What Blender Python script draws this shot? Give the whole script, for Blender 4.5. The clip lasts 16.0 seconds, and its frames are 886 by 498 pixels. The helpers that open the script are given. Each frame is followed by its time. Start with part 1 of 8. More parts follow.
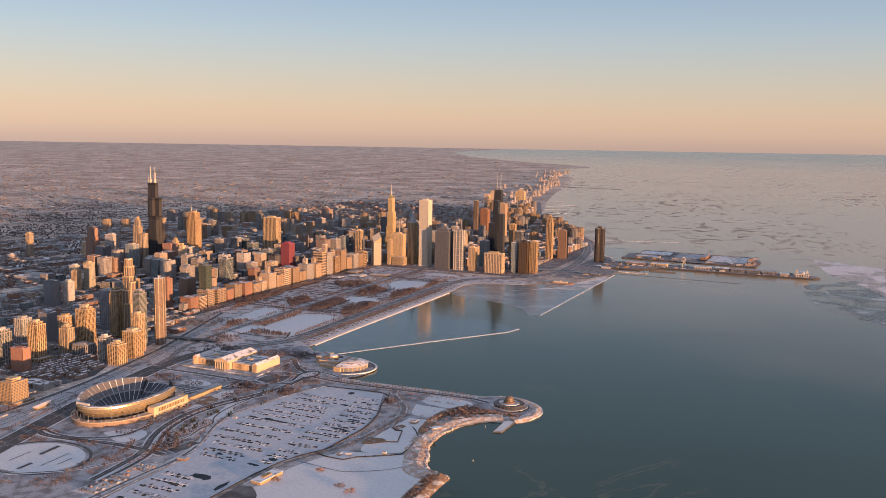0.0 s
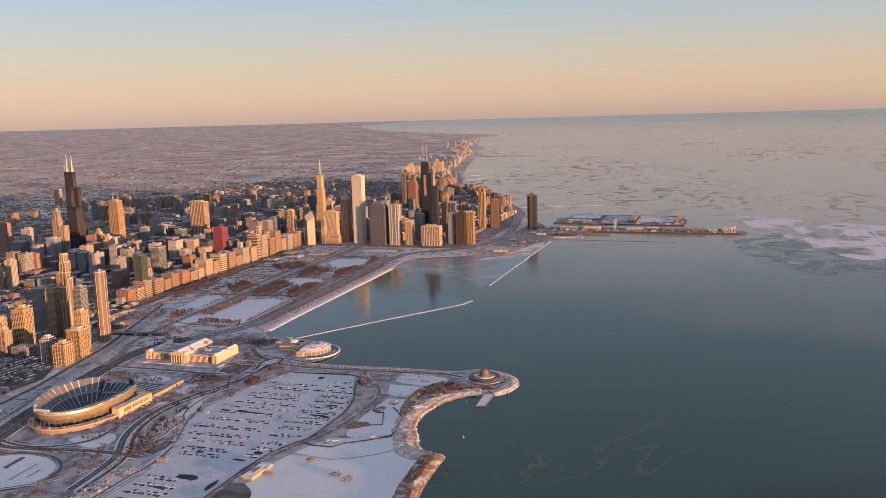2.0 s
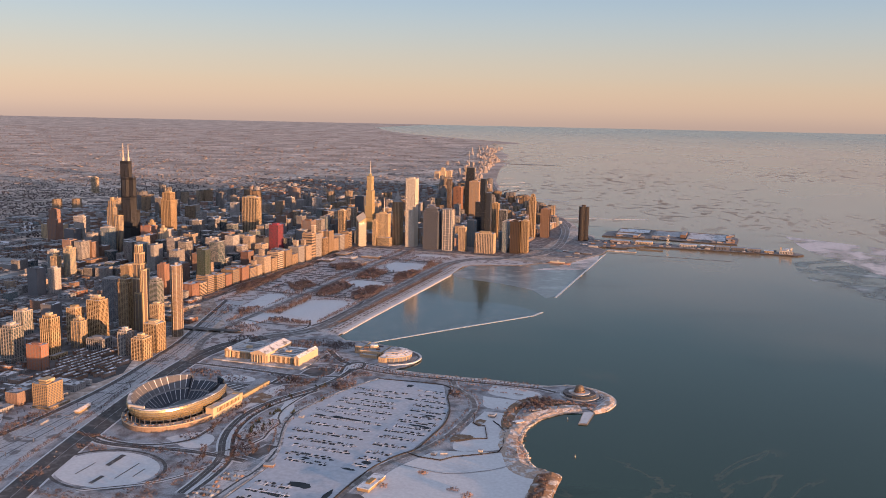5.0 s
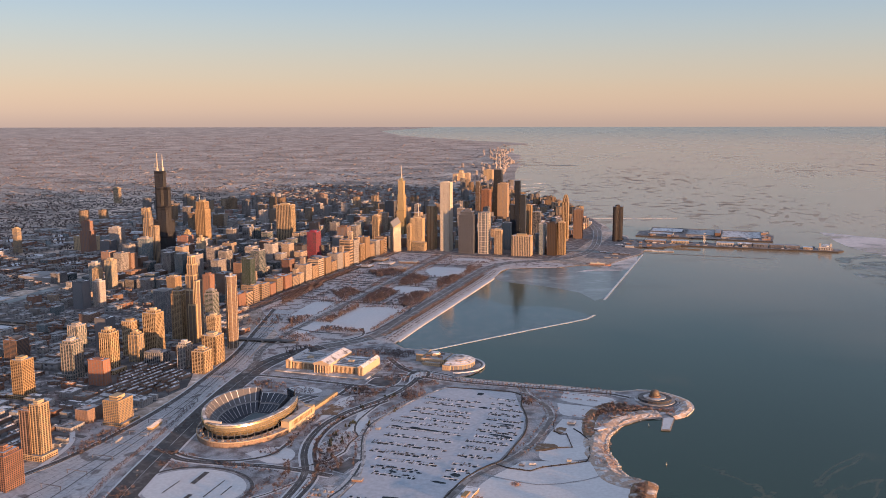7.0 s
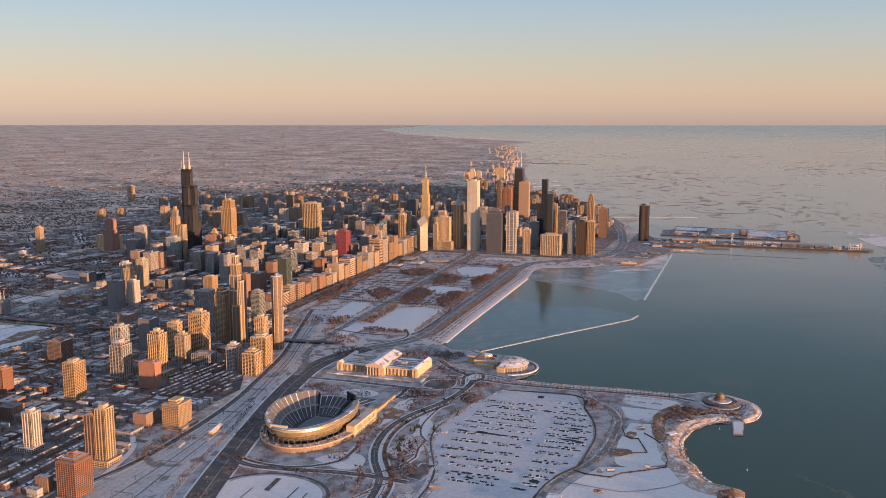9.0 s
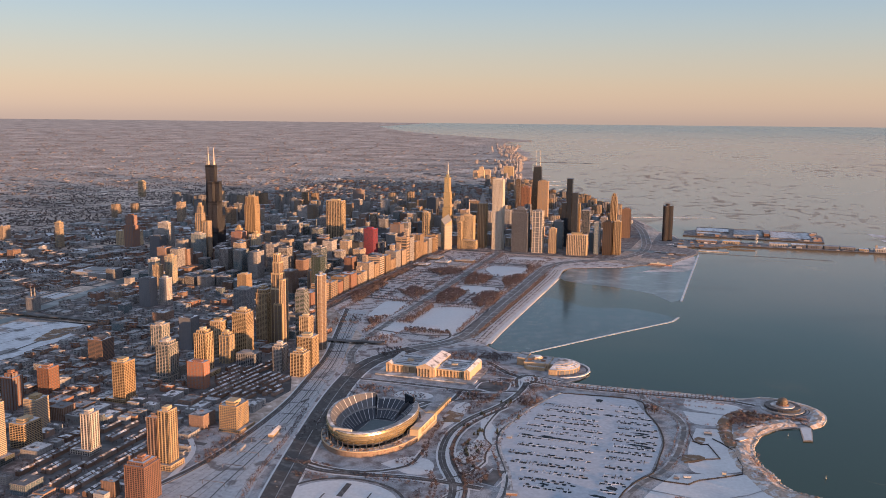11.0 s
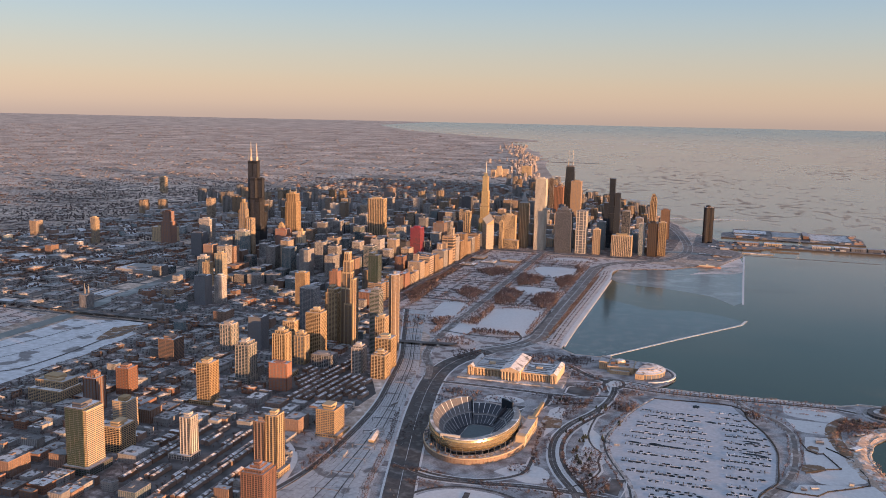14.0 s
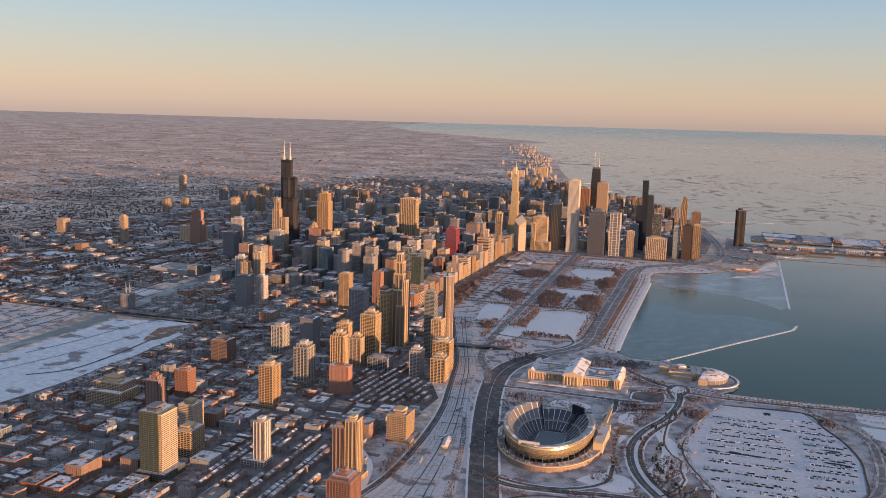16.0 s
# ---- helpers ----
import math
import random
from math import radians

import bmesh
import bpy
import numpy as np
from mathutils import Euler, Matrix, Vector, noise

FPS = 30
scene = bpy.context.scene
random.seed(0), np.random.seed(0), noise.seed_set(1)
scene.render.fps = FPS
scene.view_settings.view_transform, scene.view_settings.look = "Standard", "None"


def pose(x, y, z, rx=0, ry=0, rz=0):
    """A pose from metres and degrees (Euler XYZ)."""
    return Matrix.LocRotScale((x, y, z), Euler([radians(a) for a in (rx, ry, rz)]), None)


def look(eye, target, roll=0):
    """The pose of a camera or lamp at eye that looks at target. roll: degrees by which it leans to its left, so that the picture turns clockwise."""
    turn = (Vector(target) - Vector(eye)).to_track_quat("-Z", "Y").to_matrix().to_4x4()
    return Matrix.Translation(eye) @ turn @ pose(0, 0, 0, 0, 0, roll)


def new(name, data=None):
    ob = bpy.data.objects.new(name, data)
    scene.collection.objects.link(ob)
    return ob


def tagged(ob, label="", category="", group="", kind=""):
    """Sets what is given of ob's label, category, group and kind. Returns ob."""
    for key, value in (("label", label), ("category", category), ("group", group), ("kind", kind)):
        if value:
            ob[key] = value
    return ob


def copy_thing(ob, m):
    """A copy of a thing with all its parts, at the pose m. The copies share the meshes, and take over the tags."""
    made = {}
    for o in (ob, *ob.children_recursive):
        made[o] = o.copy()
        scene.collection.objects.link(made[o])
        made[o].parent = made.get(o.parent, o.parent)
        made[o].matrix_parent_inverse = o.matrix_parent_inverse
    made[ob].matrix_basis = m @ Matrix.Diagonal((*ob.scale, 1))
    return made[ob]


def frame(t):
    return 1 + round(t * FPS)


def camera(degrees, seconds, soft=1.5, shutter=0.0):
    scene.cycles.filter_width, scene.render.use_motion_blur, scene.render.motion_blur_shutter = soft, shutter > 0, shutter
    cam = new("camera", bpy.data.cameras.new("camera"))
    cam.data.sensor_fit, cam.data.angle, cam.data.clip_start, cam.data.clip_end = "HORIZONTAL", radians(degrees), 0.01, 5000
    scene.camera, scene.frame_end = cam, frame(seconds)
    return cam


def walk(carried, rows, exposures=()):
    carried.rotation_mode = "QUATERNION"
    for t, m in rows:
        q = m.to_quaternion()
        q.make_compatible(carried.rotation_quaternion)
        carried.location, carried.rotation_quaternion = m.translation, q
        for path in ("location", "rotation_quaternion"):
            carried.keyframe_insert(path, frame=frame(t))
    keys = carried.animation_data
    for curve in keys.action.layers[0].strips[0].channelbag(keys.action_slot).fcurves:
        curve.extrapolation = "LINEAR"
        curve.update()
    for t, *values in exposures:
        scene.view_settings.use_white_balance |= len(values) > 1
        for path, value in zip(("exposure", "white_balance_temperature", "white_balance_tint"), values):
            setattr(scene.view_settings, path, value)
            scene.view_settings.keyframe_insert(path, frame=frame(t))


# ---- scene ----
# <cam>
# Scale one to ten: 1 unit stands for 10 m, x east, y north, origin at the stadium's middle.
cam = camera(53.32, 16.0, soft=0.7)
# seconds, eye x y z, heading to the left of north, pitch, roll
FLIGHT = [
    (0, 162.03, -168.22, 70.83, 24.12, -7.34, 0.92),
    (0.5, 157.98, -168.51, 70.79, 21.69, -7.48, -0.79),
    (1, 153.93, -168.80, 70.75, 19.80, -7.93, -1.32),
    (1.5, 149.87, -169.09, 70.71, 18.53, -8.65, -1.67),
    (2, 145.81, -169.39, 70.68, 18.06, -9.12, -1.51),
    (2.5, 141.74, -169.69, 70.66, 17.94, -9.11, -0.60),
    (3, 137.65, -170.00, 70.65, 18.04, -9.06, 0.42),
    (3.5, 133.56, -170.31, 70.66, 18.15, -9.02, 1.28),
    (4, 129.45, -170.63, 70.68, 18.30, -8.94, 1.72),
    (6.5, 108.73, -172.29, 70.89, 18.80, -8.61, 0.08),
    (7, 104.59, -172.57, 70.88, 18.79, -8.67, -0.07),
    (7.5, 100.45, -172.84, 70.85, 18.80, -8.74, -0.33),
    (8, 96.32, -173.09, 70.81, 18.78, -8.76, -0.26),
    (8.5, 92.19, -173.32, 70.77, 18.67, -8.77, -0.04),
    (9, 88.07, -173.55, 70.72, 18.55, -8.78, 0.01),
    (11.5, 67.44, -174.65, 70.30, 18.04, -8.95, 0.77),
    (12, 63.31, -174.87, 70.12, 18.01, -8.89, 1.00),
    (12.5, 59.18, -175.10, 69.92, 17.93, -8.92, 1.23),
    (13, 55.06, -175.33, 69.69, 17.81, -8.92, 1.22),
    (13.5, 50.96, -175.55, 69.45, 17.74, -8.94, 1.25),
    (14, 46.89, -175.75, 69.20, 17.72, -8.96, 1.21),
    (14.5, 42.84, -175.91, 68.96, 17.78, -8.96, 1.26),
    (15, 38.81, -176.06, 68.73, 17.77, -8.96, 1.45),
    (15.5, 34.78, -176.21, 68.51, 17.80, -8.94, 1.73),
    (16, 30.75, -176.35, 68.29, 17.75, -8.90, 1.64),
]
walk(cam, [(t, pose(x, y, z, 90 + pitch, 0, yaw) @ pose(0, 0, 0, 0, 0, roll)) for t, x, y, z, yaw, pitch, roll in FLIGHT],
     exposures=((0, 1.28, 6540, 10), (5, 1.28, 6360, 9), (11, 1.27, 6230, 6), (16, 1.26, 6130, 5)))
# </cam>
# ---------------------------------------------------------------- light
SUN_AZ, SUN_EL = 112.0, 2.4
world = bpy.data.worlds.new("winter_dawn")
scene.world = world
world.use_nodes = True
wt = world.node_tree
bg = wt.nodes["Background"]


def wnode(kind, **props):
    n = wt.nodes.new(kind)
    for k, v in props.items():
        if k == "blend":
            n.blend_type = v
        elif k == "op":
            n.operation = v
    return n


sky = wt.nodes.new("ShaderNodeTexSky")
sky.sky_type = "NISHITA"
sky.sun_disc = False
sky.sun_elevation, sky.sun_rotation = radians(SUN_EL), radians(SUN_AZ)
sky.altitude, sky.air_density, sky.dust_density, sky.ozone_density = 600, 1.0, 2.0, 1.5
coord = wt.nodes.new("ShaderNodeTexCoord")
sep = wt.nodes.new("ShaderNodeSeparateXYZ")
wt.links.new(coord.outputs["Generated"], sep.inputs[0])
ramp = wt.nodes.new("ShaderNodeValToRGB")
ramp.color_ramp.interpolation = "B_SPLINE"
mp = wt.nodes.new("ShaderNodeMapRange")
mp.inputs["From Min"].default_value, mp.inputs["From Max"].default_value = -0.02, 0.38
wt.links.new(sep.outputs["Z"], mp.inputs["Value"])
wt.links.new(mp.outputs[0], ramp.inputs[0])
stops = ((0.0, (0.44, 0.315, 0.275)), (0.03, (0.50, 0.355, 0.29)), (0.06, (0.60, 0.42, 0.315)), (0.10, (0.635, 0.455, 0.325)), (0.15, (0.60, 0.48, 0.36)), (0.24, (0.49, 0.49, 0.455)),
         (0.34, (0.375, 0.465, 0.545)), (0.45, (0.275, 0.38, 0.52)), (0.70, (0.25, 0.335, 0.45)), (1.0, (0.30, 0.36, 0.50)))
el = ramp.color_ramp.elements
while len(el) < len(stops):
    el.new(0.5)
for e, (p, c) in zip(el, stops):
    e.position, e.color = p, (*c, 1)
mix = wnode("ShaderNodeMixRGB", blend="MIX")
mix.inputs[0].default_value = 0.12
dim = wnode("ShaderNodeMixRGB", blend="MULTIPLY")
dim.inputs[0].default_value = 1.0
dim.inputs[2].default_value = (0.12, 0.12, 0.12, 1)
wt.links.new(sky.outputs[0], dim.inputs[1])
wt.links.new(ramp.outputs[0], mix.inputs[1])
wt.links.new(dim.outputs[0], mix.inputs[2])
# the dawn glow round the sun, behind the viewer
dot = wt.nodes.new("ShaderNodeVectorMath")
dot.operation = "DOT_PRODUCT"
dot.inputs[1].default_value = (math.sin(radians(SUN_AZ)), math.cos(radians(SUN_AZ)), 0.1)
wt.links.new(coord.outputs["Generated"], dot.inputs[0])
near_sun = wt.nodes.new("ShaderNodeMapRange")
near_sun.interpolation_type = "SMOOTHSTEP"
near_sun.inputs["From Min"].default_value, near_sun.inputs["From Max"].default_value = -0.35, 1.0
near_sun.inputs["To Max"].default_value = 1.0
wt.links.new(dot.outputs["Value"], near_sun.inputs["Value"])
glow = wnode("ShaderNodeMixRGB", blend="ADD")
glow.inputs[2].default_value = (0.18, 0.12, 0.11, 1)
wt.links.new(near_sun.outputs[0], glow.inputs[0])
wt.links.new(mix.outputs[0], glow.inputs[1])
# the sky falls off gently towards the north-east
turned = wt.nodes.new("ShaderNodeVectorMath")
turned.operation = "DOT_PRODUCT"
turned.inputs[1].default_value = (0.5, 0.866, 0.0)
wt.links.new(coord.outputs["Generated"], turned.inputs[0])
fall = wt.nodes.new("ShaderNodeMapRange")
fall.inputs["From Min"].default_value, fall.inputs["From Max"].default_value, fall.inputs["To Max"].default_value = -0.2, 1.0, 0.2
wt.links.new(turned.outputs["Value"], fall.inputs["Value"])
dusk = wnode("ShaderNodeMixRGB", blend="MULTIPLY")
dusk.inputs[2].default_value = (0.0, 0.0, 0.0, 1)
wt.links.new(fall.outputs[0], dusk.inputs[0])
wt.links.new(glow.outputs[0], dusk.inputs[1])
wt.links.new(dusk.outputs[0], bg.inputs[0])
bg.inputs[1].default_value = 0.625

sun = new("sun", bpy.data.lights.new("sun", "SUN"))
sun.data.energy, sun.data.angle, sun.data.color = 5.0, radians(0.6), (1.0, 0.50, 0.235)
az, ele = radians(SUN_AZ), radians(SUN_EL)
toward = Vector((math.sin(az) * math.cos(ele), math.cos(az) * math.cos(ele), math.sin(ele)))
sun.matrix_world = look(toward * 900, (0, 0, 0))

# ---------------------------------------------------------------- materials


def mat(name, color, rough=0.8, metal=0.0, spec=0.5, vary=0.12, grain=0.0, grain_scale=3.0, stain=None, stain_scale=0.2,
        stain_at=0.55, bump=0.0, per="object", ior=1.45, edge=0.06, fine=5.0):
    """A surface with variation from thing to thing, a fine grain and larger stains."""
    m = bpy.data.materials.new(name)
    m.use_nodes = True
    nt = m.node_tree
    b = nt.nodes["Principled BSDF"]
    b.inputs["Roughness"].default_value, b.inputs["Metallic"].default_value = rough, metal
    b.inputs["Specular IOR Level"].default_value = spec
    b.inputs["IOR"].default_value = ior
    geo = nt.nodes.new("ShaderNodeNewGeometry")
    rgb = nt.nodes.new("ShaderNodeRGB")
    rgb.outputs[0].default_value = (*color, 1)
    out = rgb.outputs[0]

    def mixed(blend, fac, a, c):
        n = nt.nodes.new("ShaderNodeMixRGB")
        n.blend_type = blend
        for sock, val in ((n.inputs[0], fac), (n.inputs[1], a), (n.inputs[2], c)):
            if isinstance(val, (int, float)):
                sock.default_value = val
            elif isinstance(val, tuple):
                sock.default_value = (*val, 1)
            else:
                nt.links.new(val, sock)
        return n.outputs[0]

    def noisy(scale, detail=3.0):
        n = nt.nodes.new("ShaderNodeTexNoise")
        n.inputs["Scale"].default_value, n.inputs["Detail"].default_value = scale, detail
        nt.links.new(geo.outputs["Position"], n.inputs["Vector"])
        return n.outputs["Fac"]

    def ranged(sock, a, c, lo, hi):
        n = nt.nodes.new("ShaderNodeMapRange")
        for key, val in (("From Min", a), ("From Max", c), ("To Min", lo), ("To Max", hi)):
            n.inputs[key].default_value = val
        nt.links.new(sock, n.inputs["Value"])
        return n.outputs[0]

    if vary:
        if per == "island":
            r = geo.outputs["Random Per Island"]
        else:
            r = nt.nodes.new("ShaderNodeObjectInfo").outputs["Random"]
        hsv = nt.nodes.new("ShaderNodeHueSaturation")
        nt.links.new(ranged(r, 0, 1, 1 - 2.2 * vary, 1 + 1.6 * vary), hsv.inputs["Value"])
        nt.links.new(ranged(r, 0, 1, 1.15, 0.85), hsv.inputs["Saturation"])
        nt.links.new(out, hsv.inputs["Color"])
        out = hsv.outputs[0]
    if stain:
        out = mixed("MIX", ranged(noisy(stain_scale, fine), stain_at - edge, stain_at + edge, 0, 1), out, stain)
    if grain:
        out = mixed("MULTIPLY", 1.0, out, mixed("MIX", ranged(noisy(grain_scale, 4), 0.3, 0.7, 0, 1), (1 - grain,) * 3, (1.0,) * 3))
    nt.links.new(out, b.inputs["Base Color"])
    if bump:
        n = nt.nodes.new("ShaderNodeBump")
        n.inputs["Strength"].default_value, n.inputs["Distance"].default_value = bump, 0.1
        nt.links.new(noisy(grain_scale, 4), n.inputs["Height"])
        nt.links.new(n.outputs[0], b.inputs["Normal"])
    return m


SNOW = mat("snow", (0.58, 0.58, 0.60), 0.75, vary=0.0, grain=0.16, grain_scale=1.3, stain=(0.55, 0.54, 0.56), stain_scale=0.12, stain_at=0.6, bump=0.3)
ROOF_SNOW = mat("roof_snow", (0.62, 0.62, 0.65), 0.8, vary=0.22, grain=0.3, grain_scale=2.2, stain=(0.16, 0.15, 0.15), stain_scale=0.55, stain_at=0.585)
ROOF_TOWN = mat("town_roofs", (0.44, 0.44, 0.465), 0.85, vary=0.38, grain=0.35, grain_scale=2.2, stain=(0.12, 0.115, 0.12), stain_scale=0.5, stain_at=0.54, edge=0.03, fine=6)
ROOF_FAR = mat("roof_far", (0.45, 0.39, 0.355), 0.8, vary=0.2, grain=0.25, grain_scale=1.2, stain=(0.24, 0.20, 0.19), stain_scale=0.02, stain_at=0.54, per="island")
ROOF_LOW = mat("low_roofs", (0.54, 0.535, 0.555), 0.85, vary=0.34, grain=0.4, grain_scale=2.5, stain=(0.11, 0.10, 0.10), stain_scale=0.7, stain_at=0.55, edge=0.03, fine=7)
ASPHALT = mat("asphalt", (0.08, 0.074, 0.075), 0.85, vary=0.0, grain=0.35, grain_scale=1.6, stain=(0.17, 0.16, 0.16), stain_scale=0.5, stain_at=0.58, edge=0.08, fine=8)
SALTED = mat("salted_asphalt", (0.165, 0.152, 0.15), 0.85, vary=0.0, grain=0.35, grain_scale=1.6, stain=(0.33, 0.315, 0.315), stain_scale=0.45, stain_at=0.57, edge=0.05, fine=8)
SLUSH = mat("slush", (0.145, 0.14, 0.146), 0.8, vary=0.0, grain=0.4, grain_scale=1.0, stain=(0.07, 0.066, 0.068), stain_scale=0.25, stain_at=0.52)
PATH = mat("path", (0.30, 0.29, 0.29), 0.85, vary=0.0, grain=0.3, grain_scale=1.2, stain=(0.6, 0.6, 0.63), stain_scale=0.4, stain_at=0.55)
TAN = mat("tan_stone", (0.385, 0.28, 0.165), 0.8, vary=0.14, grain=0.15, grain_scale=2.0)
CREAM = mat("cream_stone", (0.44, 0.335, 0.21), 0.75, vary=0.12, grain=0.12, grain_scale=2.0)
BRICK = mat("red_brick", (0.24, 0.13, 0.092), 0.85, vary=0.16, grain=0.2, grain_scale=2.5)
BROWN = mat("brown_brick", (0.235, 0.155, 0.12), 0.85, vary=0.16, grain=0.2, grain_scale=2.5)
CONCRETE = mat("concrete", (0.41, 0.38, 0.355), 0.8, vary=0.15, grain=0.15, grain_scale=2.0)
WHITE = mat("white_concrete", (0.47, 0.425, 0.36), 0.7, vary=0.08, grain=0.1, grain_scale=2.0)
GREY = mat("grey_panels", (0.265, 0.262, 0.27), 0.6, vary=0.15, grain=0.12, grain_scale=2.0)
BLACK = mat("black_steel", (0.032, 0.033, 0.039), 0.35, spec=0.3, vary=0.15, grain=0.2, grain_scale=2.0)
UMBER = mat("dark_bronze", (0.05, 0.04, 0.035), 0.8, spec=0.2, vary=0.1, grain=0.2, grain_scale=2.0)
CORAL = mat("red_steel", (0.22, 0.034, 0.056), 0.5, vary=0.0, grain=0.12, grain_scale=2.0)
GLASS = mat("dark_glass", (0.105, 0.112, 0.13), 0.16, vary=0.3, spec=0.6)
PANE = mat("grey_panes", (0.125, 0.125, 0.135), 0.25, vary=0.35, spec=0.6)
PALE = mat("pale_facades", (0.33, 0.285, 0.27), 0.8, vary=0.16, grain=0.1, grain_scale=1.0, per="island")
NIGHT = mat("midnight_glass", (0.028, 0.035, 0.046), 0.14, vary=0.15, spec=0.5)
STONE_PANE = mat("stone_panes", (0.30, 0.265, 0.22), 0.5, vary=0.1)
RED_BRICK = mat("bright_brick", (0.31, 0.15, 0.10), 0.85, vary=0.0, grain=0.2, grain_scale=2.5)
# duller copies of the wall colours; downtown the dulling stands for haze
MUTED_GREY = mat("muted_concrete", (0.31, 0.295, 0.29), 0.8, vary=0.2, grain=0.15, grain_scale=2.0)
MUTED_CREAM = mat("muted_cream", (0.40, 0.315, 0.235), 0.8, vary=0.16, grain=0.15, grain_scale=2.0)
MUTED_TAN = mat("muted_tan", (0.345, 0.25, 0.17), 0.8, vary=0.18, grain=0.15, grain_scale=2.0)
GLASS_BLUE = mat("blue_glass", (0.075, 0.11, 0.13), 0.14, vary=0.25, spec=0.9)
GLASS_GREEN = mat("green_glass", (0.05, 0.072, 0.056), 0.14, vary=0.2, spec=0.9)
GLASS_BRONZE = mat("bronze_glass", (0.125, 0.088, 0.062), 0.16, vary=0.25, spec=0.8)
MIRROR = mat("mirror_glass", (0.74, 0.58, 0.36), 0.26, metal=0.5, vary=0.1)
LIMESTONE = mat("limestone", (0.47, 0.355, 0.24), 0.8, vary=0.06, grain=0.15, grain_scale=2.0)
ARCADE = mat("arcade_stone", (0.25, 0.19, 0.145), 0.85, vary=0.0, grain=0.25, grain_scale=3.0)
STEEL = mat("brushed_steel", (0.78, 0.63, 0.38), 0.27, metal=0.8, vary=0.05, grain=0.1)
DARK = mat("dark_steel", (0.135, 0.135, 0.15), 0.5, metal=0.3, vary=0.15)
# lighter seat grey carries the light on the upper west stand
SEATS_LIT = mat("seats", (0.12, 0.118, 0.128), 0.6, vary=0.0, grain=0.3, grain_scale=6.0)
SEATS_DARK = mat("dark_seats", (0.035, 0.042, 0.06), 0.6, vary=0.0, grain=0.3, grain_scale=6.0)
TURF = mat("covered_turf", (0.11, 0.14, 0.155), 0.85, vary=0.0, grain=0.25, grain_scale=2.0)
COPPER = mat("weathered_copper", (0.13, 0.098, 0.07), 0.5, vary=0.0, grain=0.25, grain_scale=3.0)
DARK_WOOD = mat("tarred_wood", (0.045, 0.040, 0.040), 0.9, vary=0.2, grain=0.3)
WOOD = mat("dock_wood", (0.10, 0.085, 0.075), 0.85, vary=0.2, grain=0.3)
SAND = mat("frozen_sand", (0.46, 0.36, 0.30), 0.9, vary=0.0, grain=0.45, grain_scale=2.5, stain=(0.58, 0.56, 0.57), stain_scale=0.6, stain_at=0.55, edge=0.03, fine=7, bump=0.4)
ROCK = mat("rocks", (0.44, 0.39, 0.35), 0.9, vary=0.2, grain=0.4, grain_scale=2.0, stain=(0.65, 0.65, 0.68), stain_scale=0.6, stain_at=0.55, bump=0.6)
REED = mat("dry_grass", (0.24, 0.155, 0.10), 0.95, vary=0.0, grain=0.5, grain_scale=2.5, stain=(0.5, 0.48, 0.48), stain_scale=0.5, stain_at=0.58)
BARK = mat("bark", (0.065, 0.050, 0.046), 0.95, vary=0.25)
GROVE = mat("grove_twigs", (0.20, 0.155, 0.158), 0.95, vary=0.0, grain=0.4, grain_scale=0.5)
TWIG = mat("bare_twigs", (0.108, 0.086, 0.092), 0.95, vary=0.25)
FIR = mat("evergreen", (0.022, 0.030, 0.022), 0.95, vary=0.3)
HOUSES = mat("far_walls", (0.12, 0.098, 0.095), 0.85, vary=0.2, per="island")
CARS = mat("car_paint", (0.12, 0.12, 0.13), 0.4, vary=0.45, per="island")


def city_ground(name, tones):
    """Snowed-in blocks, yards and trees between dark streets."""
    m = mat(name, (0.22, 0.215, 0.225), 0.9, vary=0.0)
    nt = m.node_tree
    b = nt.nodes["Principled BSDF"]
    geo = nt.nodes.new("ShaderNodeNewGeometry")

    def noisy(scale, detail, stretch=None):
        n = nt.nodes.new("ShaderNodeTexNoise")
        n.inputs["Scale"].default_value, n.inputs["Detail"].default_value = scale, detail
        n.inputs["Roughness"].default_value = 0.62
        vec = geo.outputs["Position"]
        if stretch:
            mapping = nt.nodes.new("ShaderNodeMapping")
            mapping.inputs["Scale"].default_value = stretch
            nt.links.new(vec, mapping.inputs["Vector"])
            vec = mapping.outputs[0]
        nt.links.new(vec, n.inputs["Vector"])
        return n.outputs["Fac"]

    def ramped(sock, *stops):
        n = nt.nodes.new("ShaderNodeValToRGB")
        while len(n.color_ramp.elements) < len(stops):
            n.color_ramp.elements.new(0.5)
        for e, (p, c) in zip(n.color_ramp.elements, stops):
            e.position, e.color = p, (*c, 1)
        nt.links.new(sock, n.inputs[0])
        return n.outputs[0]

    fine = ramped(noisy(0.45, 5), *tones)
    broad = ramped(noisy(0.016, 7), (0.36, (0.50, 0.475, 0.47)), (0.50, (0.90, 0.865, 0.85)), (0.60, (1.15, 1.10, 1.08)), (0.70, (1.7, 1.66, 1.64)))
    n = nt.nodes.new("ShaderNodeMixRGB")
    n.blend_type = "MULTIPLY"
    n.inputs[0].default_value = 1
    nt.links.new(fine, n.inputs[1])
    nt.links.new(broad, n.inputs[2])
    nt.links.new(n.outputs[0], b.inputs["Base Color"])
    return m


# distance haze is in the paler tones, shade between buildings in the darker ones
HAZE_GROUND = city_ground("city_ground", ((0.34, (0.285, 0.225, 0.185)), (0.47, (0.40, 0.33, 0.28)), (0.56, (0.51, 0.43, 0.38)), (0.70, (0.76, 0.68, 0.63))))
SHADED_BLOCKS = city_ground("shaded_blocks", ((0.34, (0.072, 0.062, 0.061)), (0.47, (0.128, 0.114, 0.115)), (0.56, (0.235, 0.22, 0.225)), (0.70, (0.50, 0.485, 0.50))))


